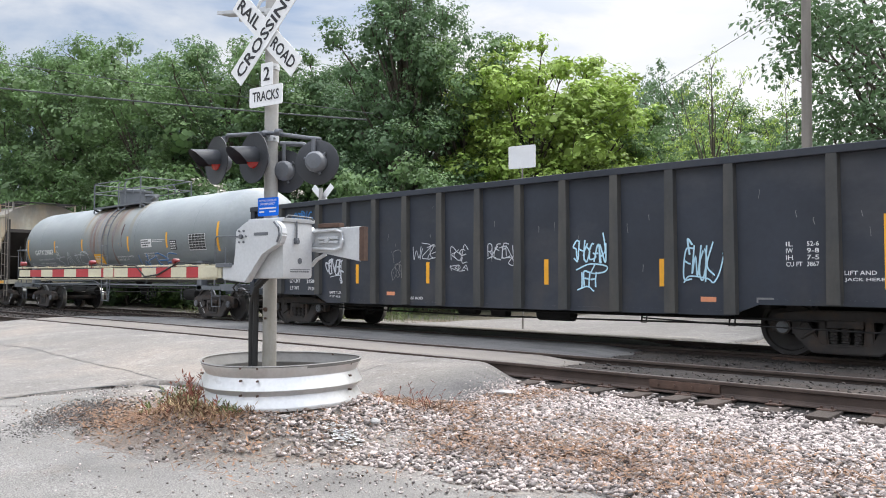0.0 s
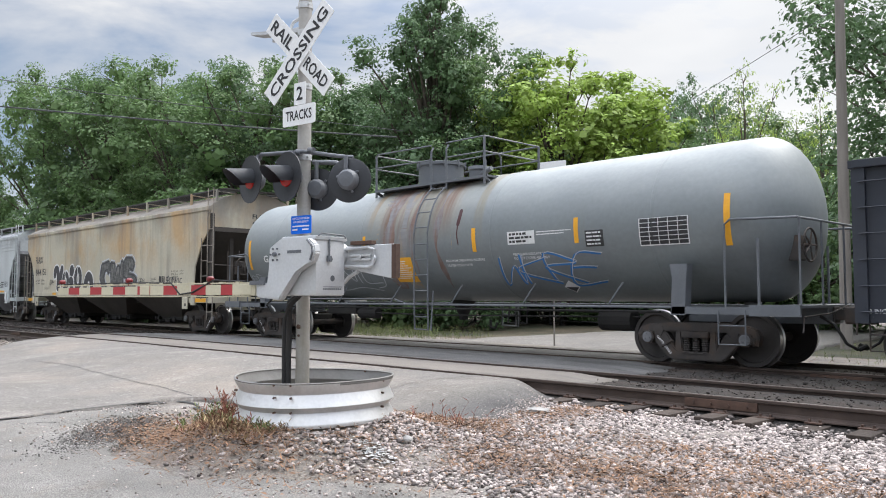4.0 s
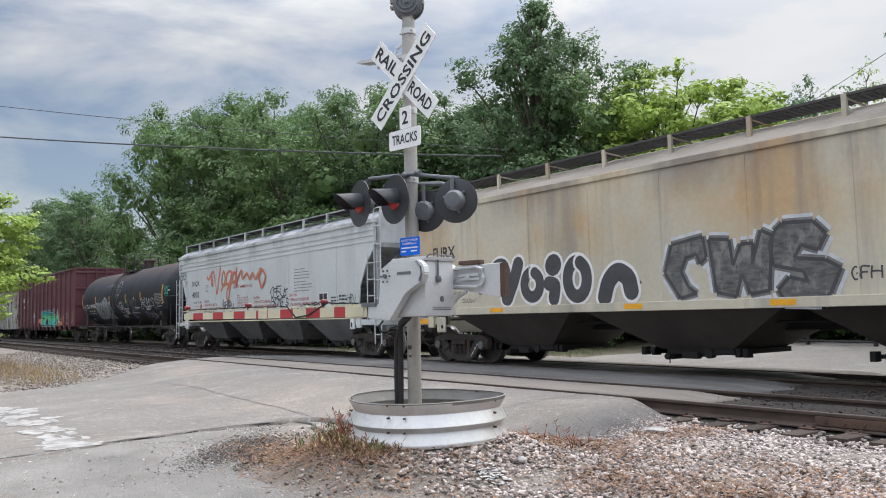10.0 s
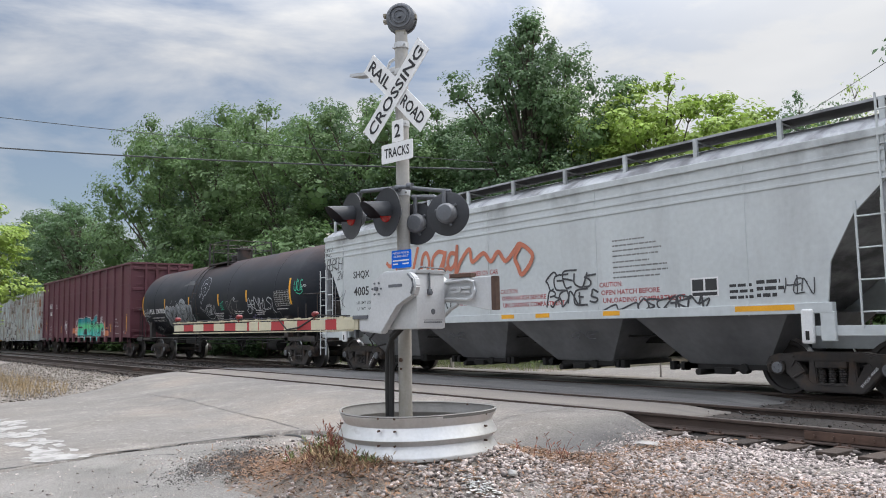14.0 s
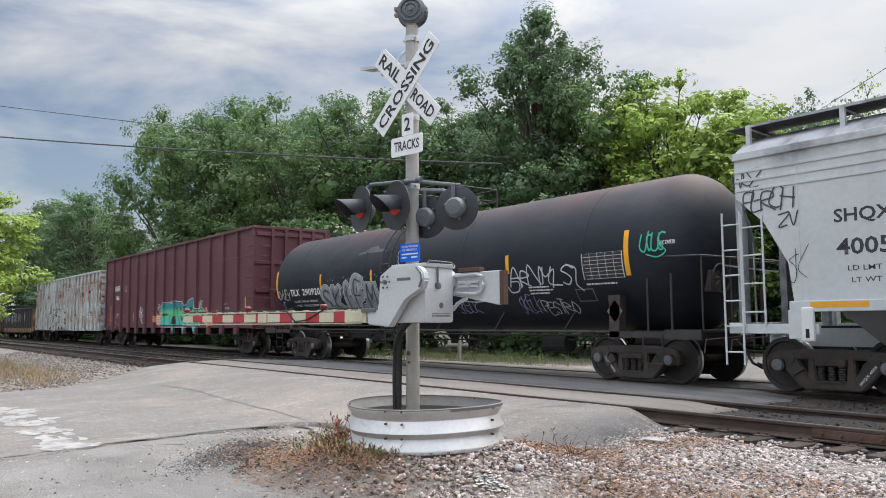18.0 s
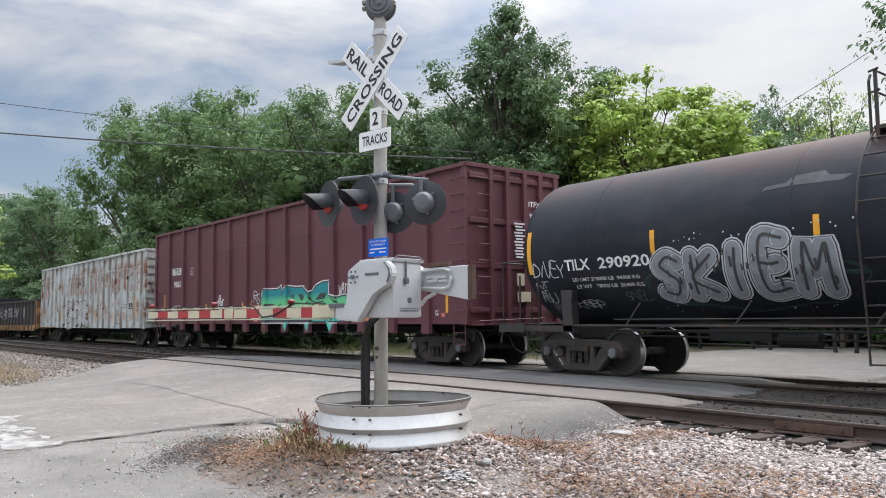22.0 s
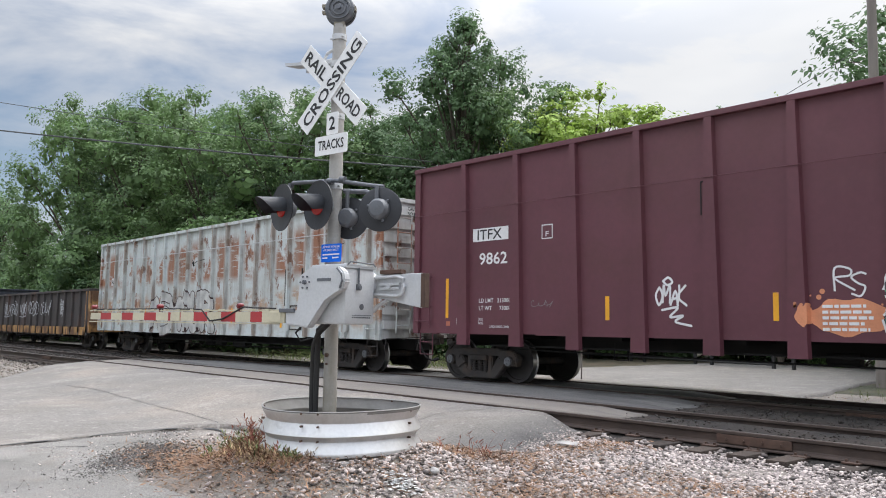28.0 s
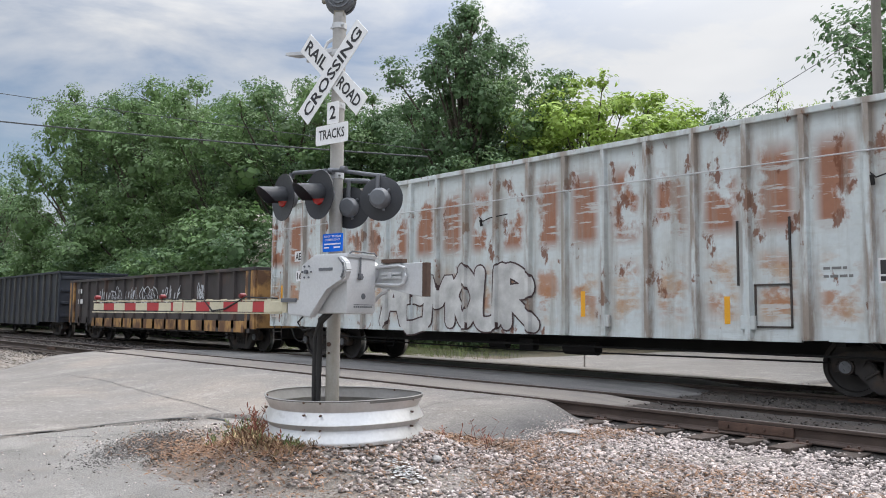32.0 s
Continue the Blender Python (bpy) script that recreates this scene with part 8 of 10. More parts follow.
        for y in (-0.9, 0.9):
            rod(bm, (s * e, y - 0.2, 1.15), (s * e, y - 0.2, 2.6), 0.018, 6)
            rod(bm, (s * e, y + 0.2, 1.15), (s * e, y + 0.2, 2.6), 0.018, 6)
        tube(bm, [(s * (e + 0.02), -1.55, 2.15), (s * (e + 0.06), 0, 2.1), (s * (e + 0.02), 1.55, 2.15)], 0.016, 6)
        each("end_railing", bm, M_ROOFGREY if material is M_GREYHOP else under, car)
    brake_wheel(car, e + 0.08, -0.6, 2.12, 1)
    # roof walks on posts along both shoulders, joined across the ends
    grated = material is M_TAN
    for side in (-1, 1):
        bm = bmesh.new()
        y0, y1 = sorted((side * 1.29, side * 0.62))
        if grated:
            for y in np.arange(y0 + 0.03, y1, 0.075):
                box(bm, -e + 0.35, e - 0.35, y - 0.012, y + 0.012, walk_z - 0.04, walk_z)
            for x in np.arange(-e + 0.4, e - 0.36, 0.12):
                box(bm, x, x + 0.02, y0 - 0.004, y1, walk_z - 0.05, walk_z - 0.012)
        else:
            box(bm, -e + 0.3, e - 0.3, y0, y1, walk_z - 0.012, walk_z)
        part("roof_walk", bm, M_GRATE, car)
        bm = bmesh.new()
        box(bm, -e + 0.3, e - 0.3, side * 1.29 - 0.012, side * 1.29 + 0.012, walk_z - 0.03, walk_z + 0.012)
        part("walk_edge", bm, M_GRATE if grated else M_ROOFGREY, car)
        bm = bmesh.new()
        for x in np.arange(-e + 0.36, e, (2 * e - 0.72) / 10):
            box(bm, x - 0.04, x + 0.04, side * 1.3 - 0.03, side * 1.3 + 0.03, eave + 0.12, walk_z + 0.004)
            rod(bm, (x, side * 1.27, walk_z - 0.05), (x + 0.02, side * 0.64, walk_z - 0.1), 0.018, 5)
        each("walk_post", bm, material, car)
        bm = bmesh.new()
        box(bm, side * (e - 0.34), side * (e + 0.08), -1.28, 1.28, walk_z - 0.012, walk_z + 0.006)
        part("end_walk", bm, M_GRATE, car)
    bm = bmesh.new()
    box(bm, -e + 1.4, e - 1.4, -0.2, 0.2, crown - 0.06, crown + 0.05, 0.02)
    part("roof_hatch", bm, material, car)
    # hoppers and gates
    for x, w in hoppers:
        bm = bmesh.new()
        top = [(x - w, -HALF + 0.04, sill), (x + w, -HALF + 0.04, sill), (x + w, HALF - 0.04, sill), (x - w, HALF - 0.04, sill)]
        low = [(x - 0.78, -0.9, 0.47), (x + 0.78, -0.9, 0.47), (x + 0.78, 0.9, 0.47), (x - 0.78, 0.9, 0.47)]
        a, b = [bm.verts.new(p) for p in top], [bm.verts.new(p) for p in low]
        for k in range(4):
            bm.faces.new((a[k], a[(k + 1) % 4], b[(k + 1) % 4], b[k]))
        bm.faces.new(b)
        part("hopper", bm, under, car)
        bm = bmesh.new()
        box(bm, x - 0.9, x + 0.86, -0.95, 0.95, 0.38, 0.47)
        rod(bm, (x - 0.5, -1.1, 0.33), (x - 0.5, 1.1, 0.33), 0.06, 10)
        rod(bm, (x - 1.25, -0.8, 0.42), (x + 1.1, -0.8, 0.42), 0.035, 8)
        for q in (-1.2, -0.95, 0.9, 1.05):
            box(bm, x + q - 0.05, x + q + 0.05, -0.92, -0.74, 0.34, 0.5, 0.01)
        rod(bm, (x + 0.35, -1.0, 0.4), (x + 0.35, -0.85, 0.4), 0.09, 10)
        box(bm, x - 1.0, x - 0.6, -0.95, -0.8, 0.38, 0.47)
        box(bm, x - 0.2, x + 0.15, -1.05, -0.9, 0.3, 0.42, 0.02)
        part("gate", bm, M_UNDER, car)
    bm = bmesh.new()
    box(bm, -e, e, -0.25, 0.25, 0.82, 1.1)
    tube(bm, [(-e + 2.5, -0.95, 0.98), (e - 2.5, -0.95, 0.98)], 0.025, 6)
    part("centre_sill", bm, M_UNDER, car)
    couplers(car, half)
    for x in trucks:
        truck(car, x, mark)
    return car


# colours of the hopper slopes, much darker than the side paint
M_HOP_UNDER_T = mat("dark_brown_hopper_slope", (0.05, 0.043, 0.038), 0.75, var=0.3, vscale=1, fine=8)
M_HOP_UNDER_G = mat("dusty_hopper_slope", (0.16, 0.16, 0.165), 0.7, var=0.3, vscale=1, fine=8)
u = -38.6
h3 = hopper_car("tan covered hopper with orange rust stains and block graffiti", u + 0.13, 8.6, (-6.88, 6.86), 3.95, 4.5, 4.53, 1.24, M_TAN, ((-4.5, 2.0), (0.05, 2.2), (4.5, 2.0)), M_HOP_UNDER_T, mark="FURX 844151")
Y3 = -1.602
on_side(h3, "lettering", letters("FURX", X(-45.87), X(-44.92), 2.63, 2.93, 0.01), M_DARKTXT, Y3)
on_side(h3, "lettering", letters("844151", X(-45.82), X(-44.53), 2.11, 2.4, 0.01), M_DARKTXT, Y3)
on_side(h3, "lettering", letters("LD LMT  222900", X(-45.74), X(-44.71), 1.85, 1.93), M_DARKTXT, Y3)
on_side(h3, "lettering", letters("LT WT     63100", X(-45.7), X(-44.71), 1.71, 1.79), M_DARKTXT, Y3)
for k, tx in enumerate(("EXW 10-8", "EW 8-6", "CU FT 5161")):
    on_side(h3, "lettering", letters(tx, X(-32.75), X(-32.3), 1.98 - k * 0.09, 2.04 - k * 0.09), M_DARKTXT, Y3)
for k, tx in enumerate(("H 9-8", "H 15-0")):
    on_side(h3, "lettering", letters(tx, X(-32.15), X(-31.9), 1.98 - k * 0.09, 2.04 - k * 0.09), M_DARKTXT, Y3)
M_G_MARKER = mat("streaky_grey_marker", (0.1, 0.1, 0.098), 0.7, var=0.5, vscale=5, bump=0, stretch=(1, 1, 3), stains=[((0.24, 0.235, 0.22), (5, 1, 2.5), 0.52, 0.64, None, 0.7)])
for k, shape in enumerate(([(-38.62, 1.9), (-38.45, 2.4), (-37.78, 2.5), (-37.72, 2.12), (-37.86, 2.02), (-37.92, 2.2), (-38.15, 2.14), (-38.26, 1.9), (-38.12, 1.62), (-37.95, 1.5), (-38.3, 1.42)],
                           [(-37.66, 2.44), (-37.26, 2.4), (-37.2, 1.95), (-37.04, 2.3), (-36.8, 2.3), (-36.84, 1.95), (-36.66, 2.5), (-36.46, 2.4), (-36.55, 1.5), (-36.9, 1.45), (-37.04, 1.8), (-37.16, 1.42), (-37.54, 1.5)],
                           [(-36.42, 2.46), (-36.28, 2.58), (-35.76, 2.56), (-35.56, 2.34), (-35.7, 2.1), (-35.98, 2.2), (-36.1, 2.0), (-35.6, 1.94), (-35.36, 1.8), (-35.54, 1.42), (-35.7, 1.3), (-36.3, 1.32), (-36.4, 1.5), (-36.2, 1.7), (-35.9, 1.62), (-35.95, 1.78), (-36.46, 1.9), (-36.52, 2.25)])):
    edge = [(X(a), b) for a, b in shape]
    for w, m, lift in ((0.26, M_G_CHALK, 0.001), (0.14, M_G_GREY, 0.004), (0.06, M_G_DARK, 0.01)):
        bm = bmesh.new()
        for p, q in zip(edge, edge[1:] + edge[:1]):
            ribbon(bm, [p, ((p[0] + q[0]) / 2, (p[1] + q[1]) / 2), q], w)
        on_side(h3, "sprayed_rim", bm, m, Y3, lift=lift + 0.0008 * k)
    on_side(h3, "sprayed_piece", fill(edge), M_G_MARKER, Y3, lift=0.0085 + 0.0008 * k)
RINGO = [(math.cos(a), math.sin(a)) for a in np.linspace(1.2, 7.5, 12)]
for w, m, lift in ((0.12, M_WHITE, 0.0), (0.0, M_G_DARK, 0.004)):
    for k, (run, ww) in enumerate((([(-43.42, 2.1), (-43.36, 2.3), (-43.12, 2.3), (-43.02, 2.0), (-43.05, 1.56)], 0.32), ([(-42.62, 2.32), (-42.78, 1.95), (-43.0, 1.56)], 0.34), ([(-42.18 + 0.25 * c, 1.84 + 0.27 * d) for c, d in RINGO], 0.26), ([(-41.66, 1.84), (-41.48, 1.78), (-41.52, 1.52)], 0.32), ([(-41.53, 2.22), (-41.5, 2.24)], 0.46), ([(-40.83 + 0.27 * c, 1.9 + 0.36 * d) for c, d in RINGO], 0.28), ([(-40.1, 1.5), (-39.98, 1.8), (-39.75, 1.98), (-39.5, 1.86), (-39.42, 1.6)], 0.36))):
        on_side(h3, "sprayed_piece", strokes([[(X(a), b) for a, b in run]], ww + w), m, Y3, lift=lift + 0.0006 * k)
on_side(h3, "sprayed_tag", hand("OVM", X(-44.05), X(-43.55), 1.68, 1.88, 0.026, 77, wild=0.08), M_G_DARK, Y3, lift=0.002)
on_side(h3, "sprayed_cloud", fill([(X(-34.85) + 0.5 * math.cos(a) * (1 + 0.3 * math.sin(3 * a)), 1.76 + 0.22 * math.sin(a) * (1 + 0.3 * math.sin(4 * a))) for a in np.linspace(0, 6.1, 30)]), None, Y3, lift=-0.003).data.materials.append(mat("faint_blue_spray", (0.42, 0.47, 0.47), 0.7, var=0.15, vscale=3, bump=0))
on_side(h3, "sprayed_tag", hand("GFH", X(-35.22), X(-34.75), 1.6, 1.8, 0.028, 5, slant=0.05, wild=0.03, over=0.9), M_G_DARK, Y3)
for k, (tx, a, b, c, d, w) in enumerate((("SPOTNI", -33.15, -32.35, 1.6, 1.82, 0.03), ("CNC", -32.35, -32.0, 1.62, 1.8, 0.026), ("TEEP", -34.3, -33.85, 1.7, 1.8, 0.012), ("RIS", -34.1, -33.8, 1.56, 1.66, 0.01), ("SOW", -44.7, -44.2, 1.5, 1.6, 0.012))):
    on_side(h3, "sprayed_tag", hand(tx, X(a), X(b), c, d, w, 510 + k, wild=0.09, over=1.2), M_G_DARK, Y3)
pn = bmesh.new()
rect(pn, X(-33.65), X(-33.45), 1.66, 1.86)
rect(pn, X(-33.42), X(-33.22), 1.66, 1.86)
rect(pn, X(-33.65), X(-33.22), 1.6, 1.64)
on_side(h3, "stencil_panel", pn, M_DARKTXT, Y3)
on_side(h3, "stencil_lines", bars(2, X(-39.6), 1.78, 0.6, 0.09, 0.05, 8), M_DARKTXT, Y3)
for c in (-43.6, -39.6, -36.55, -33.9):
    on_side(h3, "reflector_strip", rect(bmesh.new(), X(c), X(c) + 0.45, 1.25, 1.35), M_YELLOW, -1.633)
for s in (-1, 1):
    on_side(h3, "reflector_strip", rect(bmesh.new(), s * 7.7 - 0.45, s * 7.7 + 0.45, 1.0, 1.12), M_YELLOW, -1.585)
bm = bmesh.new()
for c in (-31.7, -45.5):
    box(bm, X(c) - 0.17, X(c) + 0.17, -1.66, -1.6, 0.78, 1.16, 0.03)
each("jacking_pad", bm, M_TAN, h3)
bm = bmesh.new()
for c in (-31.64, -45.44):
    rod(bm, (X(c), -1.662, 0.92), (X(c), -1.655, 0.92), 0.05, 12)
each("pad_hole", bm, M_UNDER, h3)
me = letters("FURX", -0.5, 0.2, 3.66, 3.82, 0.004)
part("lettering", me, M_DARKTXT, h3, m=pose(8.362, 0.4, 0, 0, 0, 90))
part("lettering", letters("844151", -0.5, 0.45, 3.42, 3.58, 0.004), M_DARKTXT, h3, m=pose(8.362, 0.4, 0, 0, 0, 90))

u = -56.85
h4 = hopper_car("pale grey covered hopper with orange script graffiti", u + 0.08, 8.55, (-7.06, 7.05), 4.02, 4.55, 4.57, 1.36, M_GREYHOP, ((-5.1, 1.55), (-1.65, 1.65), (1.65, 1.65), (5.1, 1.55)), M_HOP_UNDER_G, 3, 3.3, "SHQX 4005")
Y4 = -1.602
on_side(h4, "lettering", letters("SHQX", X(-63.48), X(-62.6), 2.65, 2.9, 0.008), M_DARKTXT, Y4)
on_side(h4, "lettering", letters("4005", X(-63.46), X(-62.64), 2.18, 2.44, 0.008), M_DARKTXT, Y4)
on_side(h4, "lettering", letters("LD LMT 222000", X(-63.3), X(-62.3), 1.94, 2.02), M_DARKTXT, Y4)
on_side(h4, "lettering", letters("LT WT   64000", X(-63.25), X(-62.3), 1.76, 1.84), M_DARKTXT, Y4)
for x0 in (-62.03, -57.04, -54.09):
    for k, (tx, wd) in enumerate((("CAUTION:", 0.58), ("OPEN HATCH BEFORE", 1.45), ("UNLOADING COMPARTMENT", 2.0))):
        on_side(h4, "lettering", letters(tx, X(x0) + k * 0.04, X(x0) + wd, 1.95 - k * 0.155, 2.05 - k * 0.155, 0.006), M_REDTXT, Y4)
on_side(h4, "lettering", letters("DO NOT HAMMER ON CAR", X(-58.93), X(-57.11), 2.42, 2.54, 0.004), M_REDTXT, Y4)
for k, tx in enumerate(("WARNING", "DO NOT APPLY VIBRATORS", "TO ANY PART OF CAR BODY", "EXCEPT VIBRATOR BRACKETS", "USE ON LOADED CAR ONLY")):
    on_side(h4, "lettering", letters(tx, X(-58.55), X(-58.55) + (0.3 if k == 0 else 1.06), 2.11 - k * 0.095, 2.17 - k * 0.095), M_REDTXT, Y4)
on_side(h4, "stencil_lines", bars(4, X(-53.73), 2.86, 1.2, 0.1, 0.03, 31), M_G_GREY, Y4)
on_side(h4, "stencil_lines", bars(4, X(-53.73), 2.44, 1.3, 0.1, 0.03, 32), M_G_GREY, Y4)
on_side(h4, "stencil_lines", bars(3, X(-51.2), 1.86, 0.5, 0.1, 0.05, 33), M_DARKTXT, Y4)
on_side(h4, "stencil_lines", bars(3, X(-50.7), 1.9, 0.5, 0.11, 0.06, 34), M_DARKTXT, Y4)
on_side(h4, "stencil_panel", rect(bmesh.new(), X(-51.97), X(-51.41), 1.67, 2.01), M_WHITE, Y4)
pn = bmesh.new()
for a in ((-51.94, -51.71, 1.78, 1.98), (-51.67, -51.44, 1.78, 1.98), (-51.94, -51.44, 1.69, 1.75)):
    rect(pn, X(a[0]), X(a[1]), a[2], a[3])
on_side(h4, "panel_cells", pn, M_DARKTXT, Y4, lift=0.003)
bm = bmesh.new()
bm.faces.new([bm.verts.new((X(-62.4) + 0.11 * math.cos(a), 0, 1.79 + 0.11 * math.sin(a))) for a in np.linspace(0, 5.9, 18)])
on_side(h4, "paint_dot", bm, M_G_ORANGE, Y4)
pn = bmesh.new()
for a in ((-61.86, -61.84, 2.41, 2.68), (-61.61, -61.59, 2.41, 2.68), (-61.84, -61.61, 2.66, 2.68), (-61.84, -61.61, 2.41, 2.43)):
    rect(pn, X(a[0]), X(a[1]), a[2], a[3])
on_side(h4, "plate_mark", pn, M_DARKTXT, Y4)
on_side(h4, "lettering", letters("PLATE\nC", X(-61.81), X(-61.64), 2.45, 2.63), M_DARKTXT, Y4)
# big orange script
S0, SZ = X(-61.95), 2.3
bm = bmesh.new()
for pts in ([(0.22, 0.72), (0.44, 0.61), (0.71, 0.8), (0.94, 0.89), (1.15, 0.47), (1.34, -0.03), (1.54, 0.56), (1.72, 1.03)], [(0.71, 0.8), (0.74, 0.46), (0.85, 0.31), (0.89, 0.46), (0.75, 0.73)],
            [(1.76, 0.06), (1.98, 0.25), (2.2, 0.52), (2.1, 0.83), (1.93, 0.75), (1.87, 0.42), (2.0, 0.27), (2.34, 0.34)],
            [(2.83, 0.78), (2.6, 0.82), (2.37, 0.67), (2.35, 0.39), (2.53, 0.3), (2.73, 0.48), (2.89, 0.8), (2.75, 0.31), (2.58, -0.28), (2.4, -0.22), (2.46, 0.11), (2.98, 0.41)],
            [(3.29, 0.72), (3.09, 0.73), (2.98, 0.52), (3.08, 0.35), (3.28, 0.5), (3.37, 0.93), (3.3, 0.2), (3.48, 0.49), (3.83, 0.78), (3.94, 0.47), (4.35, 0.64), (4.61, 0.43), (4.87, 0.63), (5.12, 0.4), (5.43, 0.62)],
            [(5.43, 0.62), (5.62, 0.74), (6.0, 0.44), (5.67, 0.06), (5.52, 0.26), (5.44, 0.46), (5.64, 0.72)]):
    ribbon(bm, curve_pts([(S0 + x, SZ + z) for x, z in pts], 7), 0.105)
on_side(h4, "sprayed_script", bm, M_G_ORANGE, Y4, lift=0.002)
for k, (tx, a, b, c, d, w) in enumerate((("CEEUS", -55.6, -54.25, 1.98, 2.3, 0.04), ("BONES", -55.5, -54.15, 1.62, 1.92, 0.04), ("OSCARM", -53.2, -51.8, 1.46, 1.7, 0.036), ("WOZ", -65.2, -64.7, 3.45, 3.7, 0.022), ("PERCH", -65.0, -64.15, 3.0, 3.35, 0.026), ("ZV", -64.4, -64.05, 2.72, 2.95, 0.026), ("BEMEN", -59.9, -58.95, 1.55, 1.95, 0.036), ("SERSEO", -62.05, -60.75, 1.36, 1.58, 0.034), ("HEN", -50.2, -49.75, 1.65, 1.9, 0.02), ("SK", -64.25, -63.95, 1.85, 2.3, 0.012), ("ONE", -55.1, -54.4, 0.95, 1.08, 0.02), ("OHE", -59.2, -58.6, 0.95, 1.08, 0.02), ("GUS", -61.8, -61.2, 0.95, 1.08, 0.02))):
    on_side(h4, "sprayed_tag", hand(tx, X(a), X(b), c, d, w, 610 + k, wild=0.12, over=1.3), M_G_DARK, Y4 if c > 1.2 else -1.42, lift=0.005)
on_side(h4, "sprayed_stroke", strokes([[(X(a), b) for a, b in run] for run in ([(-54.05, 1.48), (-53.7, 1.6), (-53.6, 1.5), (-53.2, 1.62), (-53.15, 1.52)], [(-51.8, 1.55), (-51.6, 1.64), (-51.66, 1.5)], [(-60.0, 1.8), (-59.9, 2.02), (-59.8, 1.6)])], 0.034), M_G_DARK, Y4, lift=0.006)
for c in (-63.9, -60.1, -57.0, -54.0, -55.9):
    on_side(h4, "reflector_strip", rect(bmesh.new(), X(c), X(c) + (0.9 if c < -62 else 0.42), 1.39, 1.48), M_YELLOW, -1.633)
on_side(h4, "reflector_strip", rect(bmesh.new(), X(-51.1), X(-50.05), 1.39, 1.48), M_YELLOW, -1.633)
bm = bmesh.new()
for c in (-49.85, -63.95):
    box(bm, X(c) - 0.1, X(c) + 0.1, -1.66, -1.58, 0.86, 1.4, 0.03)
each("jacking_pad", bm, M_WHITE, h4)
bm = bmesh.new()
for c in (-49.85, -63.95):
    box(bm, X(c) - 0.03, X(c) + 0.03, -1.664, -1.655, 0.92, 1.06, 0.0)
each("pad_hole", bm, M_UNDER, h4)

# ---- maroon high-sided gondola ----
u = -95.27
g6 = gondola("gondola_car", "maroon high-sided gondola with a turquoise graffiti piece", u - 0.08, 10.25, (-8.62, 8.5), 4.85, 1.05, 1.05, [c - u for c in (-86.55, -88.0, -89.43, -90.95, -92.4, -93.85, -95.25, -96.65, -98.05, -99.45, -100.9, -102.37, -103.9)], M_MAROON, 0.13, 0.1, 0.09, 0.28, (-6.6, 6.9))
Y6 = -1.543
on_side(g6, "mark_panel", rect(bmesh.new(), X(-103.66), X(-102.62), 3.02, 3.3), M_WHITE, Y6)
on_side(g6, "lettering", letters("ITFX", X(-103.52), X(-102.8), 3.05, 3.27, 0.002), M_DARKTXT, Y6, lift=0.004)
on_side(g6, "lettering", letters("9862", X(-103.46), X(-102.65), 2.51, 2.77, 0.004), M_WHITE, Y6)
on_side(g6, "lettering", letters("LD LMT   213000", X(-103.46), X(-102.55), 1.7, 1.79), M_WHITE, Y6)
on_side(g6, "lettering", letters("LT WT      73000", X(-103.46), X(-102.55), 1.54, 1.63), M_WHITE, Y6)
on_side(g6, "lettering", letters("2 INCH TREAD COND. SHOES", X(-103.15), X(-102.4), 1.17, 1.22), M_WHITE, Y6)
on_side(g6, "lettering", letters("LIFT\nHERE", X(-104.15), X(-104.03), 1.24, 1.37), M_WHITE, Y6)
on_side(g6, "lettering", letters("JACK\nHERE", X(-103.48), X(-103.34), 1.24, 1.37), M_WHITE, Y6)
for k, tx in enumerate(("IL 66'-10\"", "CU FT 7500", "EMPTY CG-56\"")):
    on_side(g6, "lettering", letters(tx, X(-87.86), X(-87.86) + 0.32 + 0.17 * k, 1.96 - k * 0.19, 2.03 - k * 0.19), M_WHITE, Y6)
on_side(g6, "lettering", letters("2 INCH TREAD COND. SHOES", X(-87.9), X(-87.1), 1.22, 1.27), M_WHITE, Y6)
for a in (-86.95, -86.25):
    on_side(g6, "lettering", letters("LIFT\nHERE" if a < -86.5 else "JACK\nHERE", X(a), X(a) + 0.14, 1.24, 1.37), M_WHITE, Y6)
pn = bmesh.new()
for a in ((-101.72, -101.7, 2.95, 3.24), (-101.46, -101.44, 2.95, 3.24), (-101.7, -101.46, 3.22, 3.24), (-101.7, -101.46, 2.95, 2.97)):
    rect(pn, X(a[0]), X(a[1]), a[2], a[3])
on_side(g6, "plate_mark", pn, M_WHITE, Y6)
on_side(g6, "lettering", letters("F", X(-101.62), X(-101.54), 3.0, 3.1), M_WHITE, Y6)
for c, z0, z1 in ((-104.46, 1.37, 2.25), (-100.15, 1.34, 1.78), (-97.0, 1.34, 1.78), (-88.63, 1.32, 1.76), (-85.8, 1.3, 2.2)):
    on_side(g6, "reflector_strip", rect(bmesh.new(), X(c) - 0.045, X(c) + 0.045, z0, z1), M_YELLOW, Y6)
for c in (-104.42, -85.95):
    on_side(g6, "red_tag", rect(bmesh.new(), X(c) - 0.06, X(c) + 0.06, 1.2, 1.3), M_G_ORANGE, Y6)
